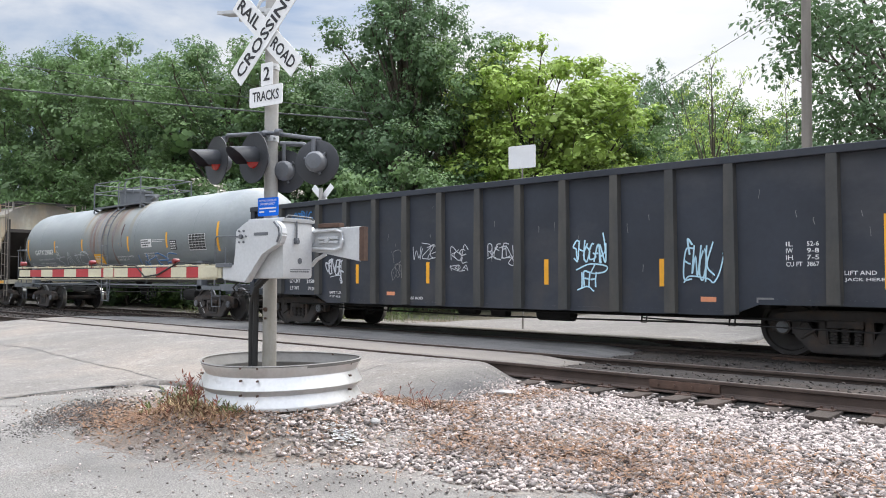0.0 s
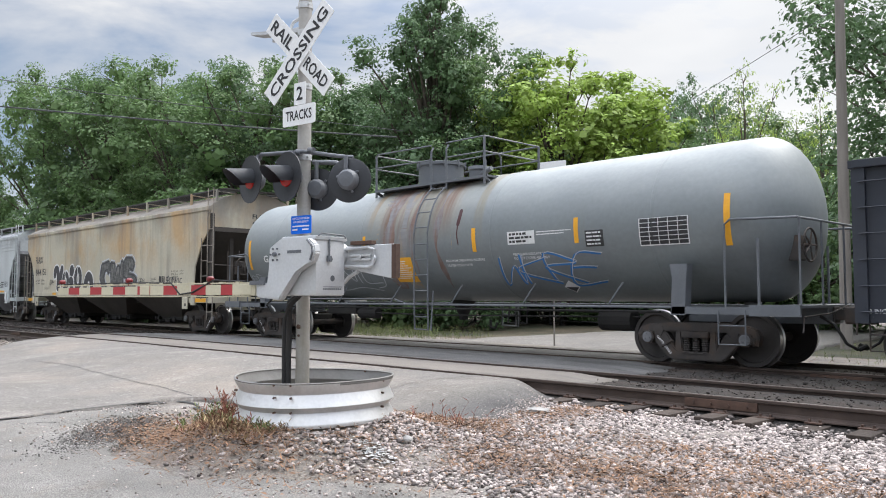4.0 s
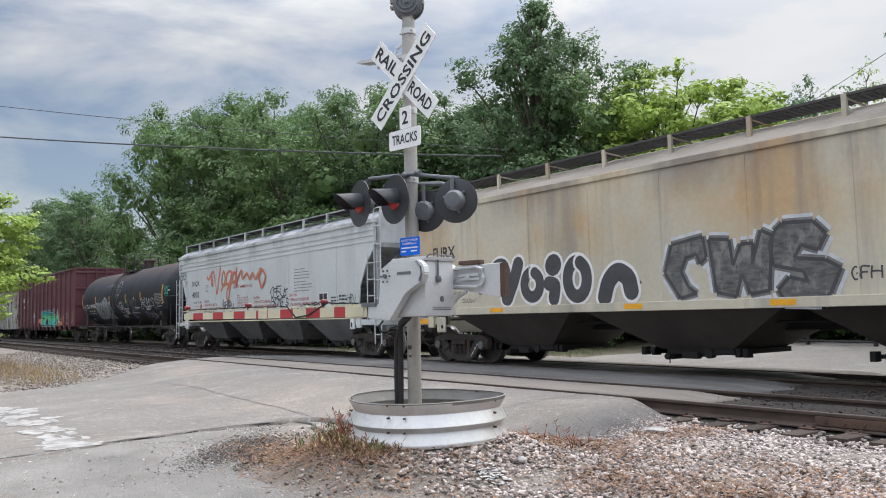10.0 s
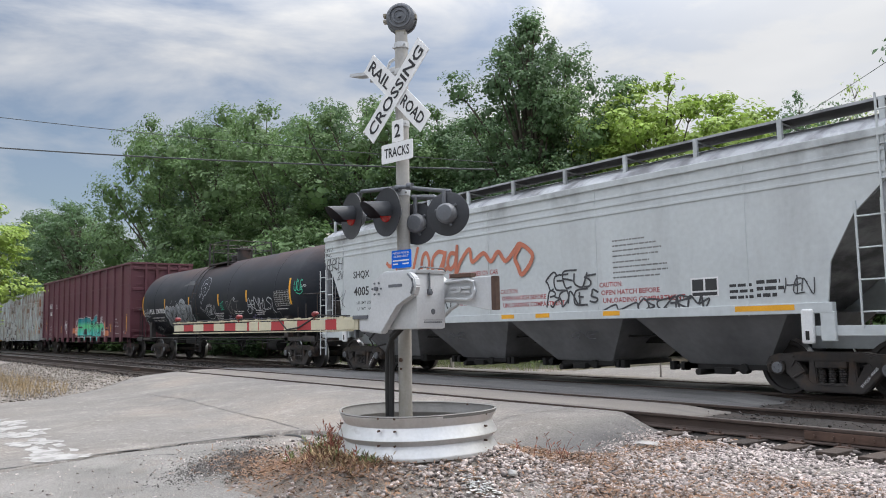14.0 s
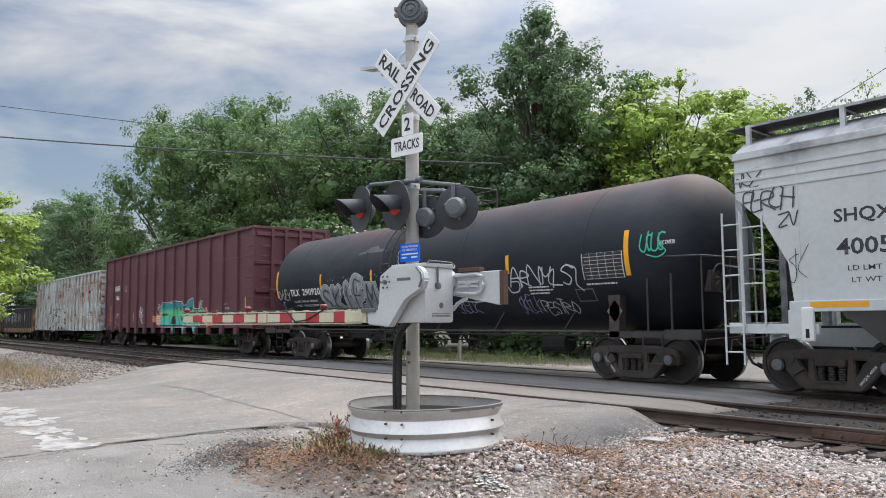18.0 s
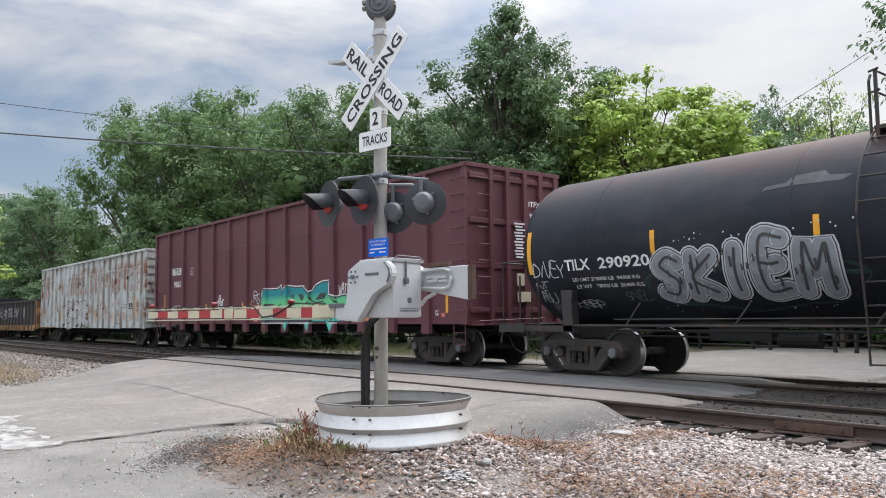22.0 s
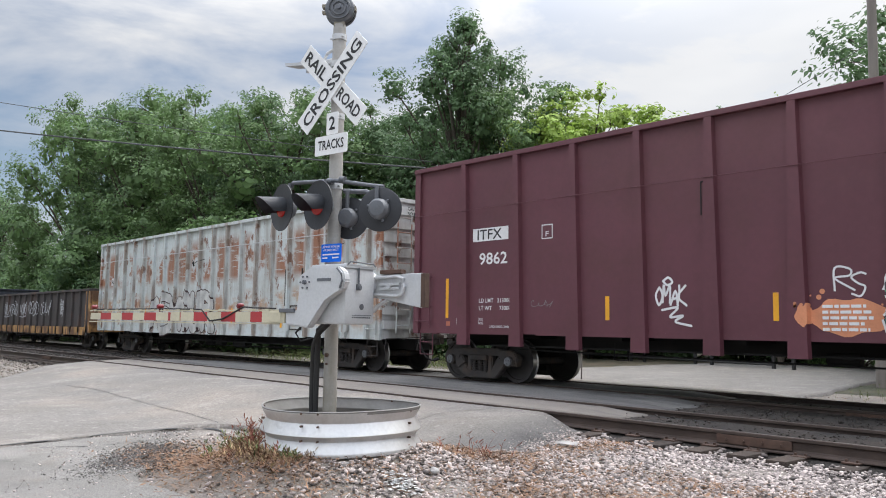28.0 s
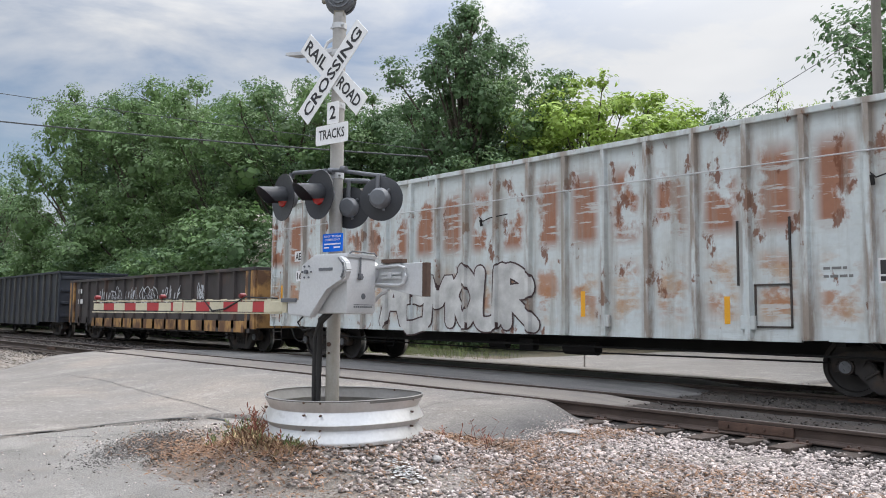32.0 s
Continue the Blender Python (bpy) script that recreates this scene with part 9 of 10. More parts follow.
# turquoise piece: run-together letters over orange clouds
for k, (cx, cz, rx, rz) in enumerate(((-95.95, 1.4, 0.55, 0.27), (-89.72, 1.55, 0.36, 0.36), (-89.4, 1.25, 0.42, 0.16), (-96.55, 1.42, 0.12, 0.16))):
    on_side(g6, "sprayed_cloud", fill([(X(cx) + rx * math.cos(a) * (1 + 0.12 * math.sin(5 * a + cx)), cz + rz * math.sin(a) * (1 + 0.1 * math.sin(7 * a))) for a in np.linspace(0, 6.1, 34)]), M_G_PEACH, Y6, lift=0.001 + 0.0006 * k)
rng = random.Random(9)
for k in range(30):
    cx, cz, r = rng.gauss(-96.6 if k % 2 else -89.1, 0.32), rng.gauss(1.6, 0.2), rng.uniform(0.012, 0.045)
    on_side(g6, "spray_dot", fill([(X(cx) + r * math.cos(a), cz + r * math.sin(a)) for a in np.linspace(0, 5.4, 8)]), M_G_PEACH, Y6, lift=0.001)
EDGE = [(-95.35, 1.12), (-95.42, 1.38), (-95.2, 1.62), (-95.4, 1.76), (-95.25, 2.14), (-94.4, 2.12), (-94.06, 2.26), (-93.94, 2.03), (-93.7, 2.2), (-93.3, 2.15), (-92.65, 2.14), (-92.27, 1.93), (-91.98, 2.15), (-91.6, 2.25), (-91.16, 2.26), (-91.14, 1.85), (-90.78, 1.78), (-90.34, 1.84), (-89.8, 1.58), (-90.2, 1.38), (-90.25, 1.5), (-90.55, 1.48), (-90.6, 1.12)]
outline = [(X(a), b) for a, b in EDGE]
for w, m, lift in ((0.15, M_WHITE, 0.003), (0.085, M_G_DARK, 0.005)):
    bm = bmesh.new()
    for p, q in zip(outline, outline[1:] + outline[:1]):
        ribbon(bm, [p, ((p[0] + q[0]) / 2, (p[1] + q[1]) / 2), q], w)
    on_side(g6, "sprayed_rim", bm, m, Y6, lift=lift)
on_side(g6, "sprayed_piece", fill(outline), M_G_TEAL, Y6, lift=0.009)
for a, b in ((-93.95, -93.55), (-92.55, -92.2), (-91.25, -90.85)):
    on_side(g6, "sprayed_piece", fill([(X(a), 1.11), (X(b), 1.11), (X((a + b) / 2), 0.8)]), M_G_TEAL, -1.64, lift=0.002)
for pts in ([(-95.2, 1.68), (-94.8, 1.7), (-94.5, 1.64), (-94.85, 1.58), (-95.15, 1.6)], [(-93.95, 1.22), (-93.85, 1.42), (-93.62, 1.6), (-93.5, 1.3), (-93.45, 1.18)], [(-93.05, 1.96), (-92.6, 1.94), (-92.5, 1.84), (-92.85, 1.74)], [(-92.95, 1.54), (-92.45, 1.52), (-92.3, 1.42), (-92.55, 1.3)], [(-92.02, 1.74), (-91.72, 1.94), (-91.34, 1.96), (-91.45, 1.78)], [(-91.62, 1.3), (-91.5, 1.52), (-91.22, 1.52), (-91.28, 1.28)], [(-90.5, 1.44), (-90.2, 1.6), (-89.98, 1.56), (-90.24, 1.4)]):
    on_side(g6, "sprayed_counter", fill([(X(a), b) for a, b in pts]), M_G_DARK, Y6, lift=0.012)
for k, pts in enumerate(([(-94.4, 1.14), (-94.42, 1.5), (-94.1, 1.72), (-94.05, 1.9), (-93.95, 2.02)], [(-94.3, 1.2), (-94.15, 1.32), (-94.2, 1.2), (-94.0, 1.3)], [(-93.35, 1.9), (-93.25, 1.6), (-93.05, 1.3), (-92.95, 1.12)], [(-93.6, 2.1), (-93.5, 1.9), (-93.3, 1.95)], [(-92.35, 1.7), (-92.1, 1.6), (-91.85, 1.45), (-91.75, 1.25), (-91.5, 1.18)], [(-92.27, 1.92), (-92.2, 1.75), (-91.9, 1.68), (-91.5, 1.7)], [(-90.95, 1.78), (-90.72, 1.6), (-90.78, 1.3), (-90.95, 1.14)], [(-91.45, 1.2), (-91.4, 1.1)], [(-91.35, 1.2), (-91.3, 1.1)])):
    on_side(g6, "sprayed_line", strokes([[(X(a), b) for a, b in pts]], 0.045), M_G_DARK, Y6, lift=0.015 + 0.0008 * k)
on_side(g6, "sprayed_tag", hand("OMAK", X(-99.15), X(-98.55), 1.6, 1.9, 0.04, 701, wild=0.06, over=1.1), M_WHITE, Y6)
on_side(g6, "sprayed_tag", strokes([[(X(a), b) for a, b in run] for run in ([(-98.98, 2.02), (-98.88, 2.08), (-98.8, 2.0), (-98.9, 1.95), (-98.98, 2.02)], [(-99.0, 1.52), (-98.7, 1.56), (-98.85, 1.4), (-98.6, 1.42), (-98.75, 1.32), (-98.45, 1.25)])], 0.04), M_WHITE, Y6)
on_side(g6, "sprayed_tag", hand("VAT", X(-90.7), X(-90.25), 1.88, 2.2, 0.032, 703, wild=0.1), M_WHITE, Y6, lift=0.003)
on_side(g6, "sprayed_tag", hand("PORE", X(-90.0), X(-89.68), 1.16, 1.28, 0.02, 704, wild=0.06), M_WHITE, Y6, lift=0.004)
on_side(g6, "sprayed_tag", hand("AB", X(-89.66), X(-89.38), 1.18, 1.5, 0.036, 705, wild=0.05), M_WHITE, Y6, lift=0.005)
on_side(g6, "sprayed_tag", hand("RS", X(-96.1), X(-95.7), 1.72, 2.1, 0.03, 706, wild=0.1, over=1.3), M_WHITE, Y6, lift=0.005)
on_side(g6, "sprayed_tag", scrawl(X(-102.0), X(-101.5), 1.6, 1.72, 0.012, 705, 3), M_G_GREY, Y6)
on_side(g6, "sprayed_tag", scrawl(X(-88.4), X(-87.95), 1.6, 1.72, 0.012, 706, 3), M_G_GREY, Y6)
on_side(g6, "stencil_lines", bars(5, X(-96.3), 1.58, 0.9, 0.085, 0.045, 55), M_WHITE, Y6, lift=0.008)
bm = bmesh.new()
for z in np.linspace(1.35, 4.5, 9):
    tube(bm, [(9.72, -1.55, z), (9.72, -1.63, z), (10.17, -1.63, z), (10.17, -1.55, z)], 0.013, 6)
    tube(bm, [(10.28, -1.3, z), (10.34, -1.3, z), (10.34, -0.9, z), (10.28, -0.9, z)], 0.013, 6)
for z in np.linspace(1.3, 2.3, 4):
    tube(bm, [(-9.72, -1.55, z), (-9.72, -1.63, z), (-10.17, -1.63, z), (-10.17, -1.55, z)], 0.013, 6)
rod(bm, (-9.7, -1.62, 1.15), (-9.7, -1.62, 2.4), 0.02, 6)
for z in np.linspace(1.35, 4.5, 9):
    tube(bm, [(-9.72, 1.55, z), (-9.72, 1.63, z), (-10.17, 1.63, z), (-10.17, 1.55, z)], 0.013, 6)
each("grab_iron", bm, M_MAROON, g6)
bm = bmesh.new()
for y in (-0.85, -0.3, 0.3, 0.85, 1.4):
    box(bm, 10.24, 10.36, y - 0.06, y + 0.06, 1.0, 4.75)
    box(bm, -10.36, -10.24, y - 0.06, y + 0.06, 1.0, 4.75)
each("end_stake", bm, M_MAROON, g6)
part("lettering", letters("ITFX", -0.36, 0.06, 3.92, 4.05, 0.004), M_WHITE, g6, m=pose(10.37, 0.75, 0, 0, 0, 90))
part("lettering", letters("9862", -0.34, 0.04, 3.64, 3.76, 0.004), M_WHITE, g6, m=pose(10.37, 0.75, 0, 0, 0, 90))
bm = bmesh.new()
for k in range(12):
    rect(bm, -0.42 + (k % 3) * 0.03, -0.05 - (k % 2) * 0.08, 3.45 - k * 0.075, 3.49 - k * 0.075)
part("stencil_lines", bm, M_WHITE, g6, m=pose(10.366, 0.3, 0, 0, 0, 90))
bm = bmesh.new()
box(bm, 10.3, 10.34, 0.0, 0.3, 1.95, 2.25)
box(bm, 10.3, 10.4, 0.02, 0.4, 1.55, 1.8)
part("end_plate", bm, M_STRIPE_W, g6)
bm = bmesh.new()
box(bm, 10.2, 10.75, -1.5, 0.9, 1.0, 1.04)
tube(bm, [(10.3, -1.45, 1.05), (10.55, -1.45, 1.1), (10.6, 0.6, 1.15)], 0.02, 6)
part("end_step", bm, M_MAROON, g6)
steps_under(g6, (-10.1, 9.7), 1.05, -1.52, 0.42, 0.5, M_MAROON)
for zz, sl in ((3.72, 0),):
    bm = bmesh.new()
    rod(bm, (-10.2, -1.642, zz), (10.1, -1.642, zz + 0.02), 0.008, 5)
    part("lashing_wire", bm, M_MAROON, g6)
bm = bmesh.new()
tube(bm, [(X(-98.2), -1.61, 3.66), (X(-97.98), -1.61, 3.7)], 0.015, 5)
rod(bm, (X(-98.2), -1.61, 3.66), (X(-98.2), -1.61, 3.1), 0.012, 5)
part("tie_strap", bm, M_UNDER, g6)

# ---- rusty grey chip car ----
u = -116.3
ribs7 = [-107.42 - k * 0.9235 for k in range(20)]
g7 = gondola("gondola_car", "peeling pale grey high-sided gondola blotched with rust", u, 9.4, (-7.35, 7.35), 4.4, 0.86, 0.84, [c - u for c in ribs7], M_RUSTBOX, 0.085, 0.1, 0.0, 0.0, (-6.0, 6.0))
Y7 = -1.543
on_side(g7, "mark_panel", rect(bmesh.new(), X(-124.55), X(-124.0), 2.66, 2.95), M_WHITE, Y7)
on_side(g7, "lettering", letters("AEX", X(-124.5), X(-124.05), 2.7, 2.9, 0.008), M_DARKTXT, Y7, lift=0.004)
on_side(g7, "mark_panel", rect(bmesh.new(), X(-124.45), X(-124.1), 2.1, 2.4), M_WHITE, Y7)
on_side(g7, "lettering", letters("16", X(-124.4), X(-124.15), 2.15, 2.35, 0.008), M_DARKTXT, Y7, lift=0.004)
for c, z0, z1 in ((-114.4, 1.18, 1.66), (-111.49, 1.08, 1.53), (-108.26, 1.32, 2.25), (-117.6, 1.3, 1.7), (-121.0, 1.3, 1.7), (-125.2, 1.2, 2.0)):
    on_side(g7, "reflector_strip", rect(bmesh.new(), X(c) - 0.05, X(c) + 0.05, z0, z1), M_YELLOW, Y7)
on_side(g7, "stencil_panel", rect(bmesh.new(), X(-109.19), X(-108.59), 1.69, 2.05), M_WHITE, Y7)
pn = bmesh.new()
for a in ((-109.16, -108.91, 1.82, 2.02), (-108.87, -108.62, 1.82, 2.02), (-109.16, -108.62, 1.72, 1.79)):
    rect(pn, X(a[0]), X(a[1]), a[2], a[3])
on_side(g7, "panel_cells", pn, M_DARKTXT, Y7, lift=0.003)
for k, (tx, vx) in enumerate((("IL", "61-6"), ("IW", "9-10"), ("CU FT", "6592"))):
    on_side(g7, "lettering", letters(tx, X(-108.17), X(-108.1 + 0.03 * len(tx)), 2.0 - k * 0.085, 2.06 - k * 0.085), M_DARKTXT, Y7)
    on_side(g7, "lettering", letters(vx, X(-107.9), X(-107.76), 2.0 - k * 0.085, 2.06 - k * 0.085), M_DARKTXT, Y7)
# pale puffed letters with dark rims
M_G_PALE, M_G_BROWN = mat("pale_grey_spray", (0.47, 0.47, 0.455), 0.7, var=0.25, vscale=3, bump=0), mat("brown_spray", (0.06, 0.035, 0.035), 0.7, bump=0)
FAT7 = hand_lines("AEMOUR", X(-120.4), X(-115.5), 1.0, 2.02, 21, slant=0.03, wild=0.04, over=0.9)
for w, m, lift in ((0.38, M_G_BROWN, 0.002), (0.31, M_G_PALE, 0.006)):
    on_side(g7, "sprayed_piece", strokes(FAT7, w), m, Y7, lift=lift)
bm = bmesh.new()
for a in ((-111.02, -110.99, 1.04, 1.71), (-110.45, -110.42, 1.04, 1.71), (-111.02, -110.42, 1.69, 1.72), (-111.02, -110.42, 1.03, 1.06)):
    box(bm, X(a[0]), X(a[1]), -1.56, -1.54, a[2], a[3])
box(bm, X(-111.3), X(-111.27), -1.57, -1.54, 1.7, 2.75)
box(bm, X(-110.45), X(-110.42), -1.57, -1.54, 1.7, 2.75)
part("side_hatch", bm, M_TRUCK, g7)
on_side(g7, "stencil_frame", bars(2, X(-109.95), 1.95, 0.5, 0.12, 0.04, 72), M_G_GREY, Y7)
bm = bmesh.new()
rod(bm, (-9.3, -1.645, 3.62), (9.3, -1.645, 3.6), 0.012, 5)
part("lashing_wire", bm, M_CAST, g7)
bm = bmesh.new()
for x in (X(-109.25), X(-117.1)):
    tube(bm, [(x, -1.62, 3.3), (x + 0.1, -1.62, 3.2), (x + 0.3, -1.61, 3.26), (x + 0.8, -1.6, 3.3)], 0.012, 5)
    rod(bm, (x + 0.05, -1.64, 3.24), (x + 0.05, -1.6, 3.1), 0.03, 6)
part("chain", bm, M_UNDER, g7)
bm = bmesh.new()
for y in (-1.53, ):
    for c in ribs7[1:8:3]:
        box(bm, X(c) - 0.12, X(c) + 0.12, -1.62, -1.55, 1.0, 1.22, 0.01)
    box(bm, X(-108.9), X(-108.6), -1.6, -1.54, 0.88, 1.02, 0.01)
each("side_lug", bm, M_RUSTBOX, g7)
bm = bmesh.new()
for a, b, yl, top, n in ((8.85, 9.3, -1.63, 2.4, 5), (-9.3, -8.85, -1.63, 2.4, 5), (8.85, 9.3, 1.63, 4.2, 10)):
    ladder(bm, a, b, yl, 0.95, top, n)
    part("ladder", bm, M_RUSTBOX, g7)
    bm = bmesh.new()
for z in np.linspace(1.2, 3.9, 8):
    rod(bm, (9.52, -1.15, z), (9.52, -0.7, z), 0.014, 6)
for y in (-1.15, -0.7):
    rod(bm, (9.52, y, 1.0), (9.52, y, 4.0), 0.018, 6)
part("ladder", bm, M_RUSTBOX, g7)
bm = bmesh.new()
for k in range(9):
    z = 1.2 + k * 0.36
    extrude_x(bm, [(-1.5, z - 0.1), (1.5, z - 0.1), (1.5, z + 0.1), (-1.5, z + 0.1)], 9.4, 9.46)
    extrude_x(bm, [(-1.5, z - 0.1), (1.5, z - 0.1), (1.5, z + 0.1), (-1.5, z + 0.1)], -9.46, -9.4)
each("end_corrugation", bm, M_RUSTEND, g7)
brake_wheel(g7, 9.75, -0.35, 2.0, 1)
steps_under(g7, (-9.3, 8.85), 0.86)
part("lettering", letters("CAUTION\nNO ROOF", -0.3, 0.2, 3.98, 4.2, 0.004), M_DARKTXT, g7, m=pose(9.47, -0.5, 0, 0, 0, 90))
part("lettering", letters("AEX", -0.3, 0.2, 4.02, 4.16, 0.004), M_DARKTXT, g7, m=pose(9.47, 0.7, 0, 0, 0, 90))

# ---- low gondola with yellow trim, then a last black gondola ----
u = -134.95
g8 = gondola("gondola_car", "low brown-black gondola with faded yellow ends and lower band", u, 8.3, (-6.5, 6.6), 2.6, 0.72, 0.56, [-8.0 + k * 1.0 for k in range(17)], M_BROWNGON, 0.12, 0.1, 0.02, 0.0, (-5.0, 5.0))
for s in (-1, 1):
    bm = bmesh.new()
    box(bm, s * 7.75, s * 8.33, -1.615, -1.52, 0.72, 2.5, 0.01)
    box(bm, s * 8.3, s * 8.39, -1.55, 1.55, 0.75, 2.5, 0.01)
    part("end_panel", bm, M_YELLOWGON, g8, "faded yellow end panel")
bm = bmesh.new()
box(bm, -5.4, 7.7, -1.62, -1.55, 0.6, 0.95, 0.01)
part("lower_band", bm, M_YELLOWGON, g8, "faded yellow rusty lower band")
bm = bmesh.new()
for k in range(17):
    box(bm, -8.08 + k, -7.92 + k, -1.63, -1.6, 0.6, 0.98)
each("rib_foot", bm, M_BROWNGON, g8)
for k, (a, b) in enumerate(((-4.6, -3.6), (-3.4, -2.2), (-1.8, -0.7), (-0.3, 1.2), (1.6, 3.0), (4.5, 5.0))):
    on_side(g8, "sprayed_tag", scrawl(a, b, 1.5, 2.1, 0.035, 810 + k, 4), M_G_CHALK, -1.61)
on_side(g8, "stencil_lines", bars(2, -7.2, 2.2, 0.7, 0.45, 0.2, 82), M_WHITE, -1.61)
u = -153.2
gondola("gondola_car", "plain black ribbed gondola", u, 8.3, (-6.6, 6.6), 3.1, 0.72, 0.56, [-7.9 + k * 0.99 for k in range(17)], M_BLACKCAR, 0.13, 0.1, 0.02, 0.0, (-5.0, 5.0))


# ---- trees ----
def leaf_cloud(blobs, count, size, seed):
    """Small folded leaf sprays in bunches over the outside of lumps of crown; blobs: (x, y, z, radius)."""
    rng = np.random.default_rng(seed)
    b = np.array(blobs)
    share = b[:, 3] ** 2
    idx = rng.choice(len(b), count, p=share / share.sum())
    # twigs: small bunches round each lump, then leaves round each twig
    twigs = 16
    td = rng.normal(size=(len(b), twigs, 3))
    td /= np.linalg.norm(td, axis=2)[:, :, None]
    td[:, :, 2] = td[:, :, 2] * 0.7 + 0.3
    tc = b[:, None, :3] + td * b[:, 3][:, None, None] * (0.6 + 0.5 * rng.random((len(b), twigs, 1)))
    tr = b[:, 3][:, None] * (0.26 + 0.26 * rng.random((len(b), twigs)))
    k = rng.integers(0, twigs, count)
    d = rng.normal(size=(count, 3))
    d /= np.linalg.norm(d, axis=1)[:, None]
    c = tc[idx, k] + d * (tr[idx, k] * rng.random(count) ** 0.5)[:, None] * np.array([1.25, 1.25, 0.6])
    n = d * 0.45 + td[idx, k] * 0.8 + rng.normal(size=(count, 3)) * 0.4 + np.array([0, 0, 0.45])
    n /= np.linalg.norm(n, axis=1)[:, None]
    a = np.cross(n, rng.normal(size=(count, 3)))
    a /= np.maximum(np.linalg.norm(a, axis=1), 1e-6)[:, None]
    s = np.cross(n, a)
    L = size * (0.6 + 0.9 * rng.random(count))[:, None]
    W = L * (0.45 + 0.25 * rng.random(count))[:, None]
    p = np.stack([c - a * L * 0.5, c + s * W * 0.5 + n * W * 0.15, c + a * L * 0.5 - n * W * 0.1, c - s * W * 0.5 + n * W * 0.15], 1)
    return p.reshape(-1, 3)


def inner_foliage(blobs, share, seed):
    """Dense shaded leaves deep inside every lump, as crumpled quads."""
    out = []
    rng = np.random.default_rng(seed + 50)
    for x, y, z, r in blobs:
        m = 70
        d = rng.normal(size=(m, 3))
        d /= np.linalg.norm(d, axis=1)[:, None]
        c = np.array((x, y, z)) + d * r * share * (0.6 + 0.4 * rng.random((m, 1)))
        a = np.cross(d, rng.normal(size=(m, 3)))
        a /= np.linalg.norm(a, axis=1)[:, None]
        s = np.cross(d, a)
        h = r * 0.13 * (0.6 + 0.7 * rng.random((m, 1)))
        out.append(np.stack([c - a * h, c - s * h + d * h * 0.3, c + a * h, c + s * h - d * h * 0.2], 1).reshape(-1, 3))
    return np.concatenate(out)


def quads(name, pts, material):
    me = bpy.data.meshes.new(name)
    n = len(pts) // 4
    me.vertices.add(len(pts))
    me.vertices.foreach_set("co", pts.astype(np.float32).ravel())
    me.loops.add(len(pts))
    me.loops.foreach_set("vertex_index", np.arange(len(pts), dtype=np.int32))
    me.polygons.add(n)
    me.polygons.foreach_set("loop_start", np.arange(0, len(pts), 4, dtype=np.int32))
    me.update(calc_edges=True)
    me.materials.append(material)
    return me


def tree_meshes(seed, height, width, shape, leaves, size, material, lumps=26, low=0.16, thick=0.6):
    """Trunk with limbs, and a crown; shape 'round', 'cone' or 'vase'."""
    rng = random.Random(seed)
    bm = bmesh.new()
    trunk = [(noise.noise((seed, k * 0.7, 0)) * 0.35 * k / 6, noise.noise((seed, 0, k * 0.7)) * 0.35 * k / 6, height * 0.86 * k / 6) for k in range(7)]
    for k in range(6):
        rod(bm, trunk[k], trunk[k + 1], height * 0.018 * (1 - k / 7.5), 8, height * 0.018 * (1 - (k + 1) / 7.5))
    blobs, tips = [], []
    for k in range(lumps):
        t = (k + 0.5) / lumps
        h = low + (0.98 - low) * t
        if shape == "cone":
            reach = width * 0.5 * max(0.12, min(1.0, (1.02 - h) * 3.0)) * (0.74 + 0.4 * math.sin(k * 2.1 + 0.02 * k * k))
        elif shape == "vase":
            reach = width * 0.5 * (0.55 + 0.5 * math.sin(min(1, h) * 2.4))
        else:
            reach = width * 0.5 * math.sqrt(max(0.05, 1 - ((h - 0.52) / 0.52) ** 2))
        a = k * 2.4 + rng.uniform(-0.4, 0.4)
        q = rng.uniform(0.45, 0.95)
        p = Vector((reach * q * math.cos(a), reach * q * math.sin(a), height * h))
        r = width * rng.uniform(0.1, 0.17) * (0.62 if h > 0.85 else 1.0) * (0.74 if shape == "cone" else 1.0)
        blobs.append((p.x, p.y, p.z, r))
        for _ in range(3):
            d = Vector((rng.uniform(-1, 1), rng.uniform(-1, 1), rng.uniform(-0.35, 0.9))).normalized() * r
            tips.append((p.x + d.x, p.y + d.y, p.z + d.z * 0.8, r * rng.uniform(0.35, 0.6)))
        j = min(5, int(h * 6 * 0.75))
        root = Vector(trunk[j])
        mid = root.lerp(p, 0.55) + Vector((0, 0, height * 0.02))
        rod(bm, root, mid, height * 0.0065, 5, height * 0.0045, caps=False)
        rod(bm, mid, mid.lerp(p, 0.85), height * 0.0045, 5, height * 0.0015, caps=False)
        for _ in range(3):
            d = Vector((rng.uniform(-1, 1), rng.uniform(-1, 1), rng.uniform(-0.2, 1))).normalized() * r * 0.7
            rod(bm, p.lerp(mid, 0.2), p + d, height * 0.0022, 4, height * 0.0008, caps=False)
    wood = finish(bm, "trunk")
    wood.materials.append(M_BARK)
    leafage = leaf_cloud(blobs + tips, leaves, size, seed)
    if thick:
        leafage = np.concatenate([leafage, inner_foliage(blobs, thick, seed)])
    return wood, quads("crown", leafage, material)


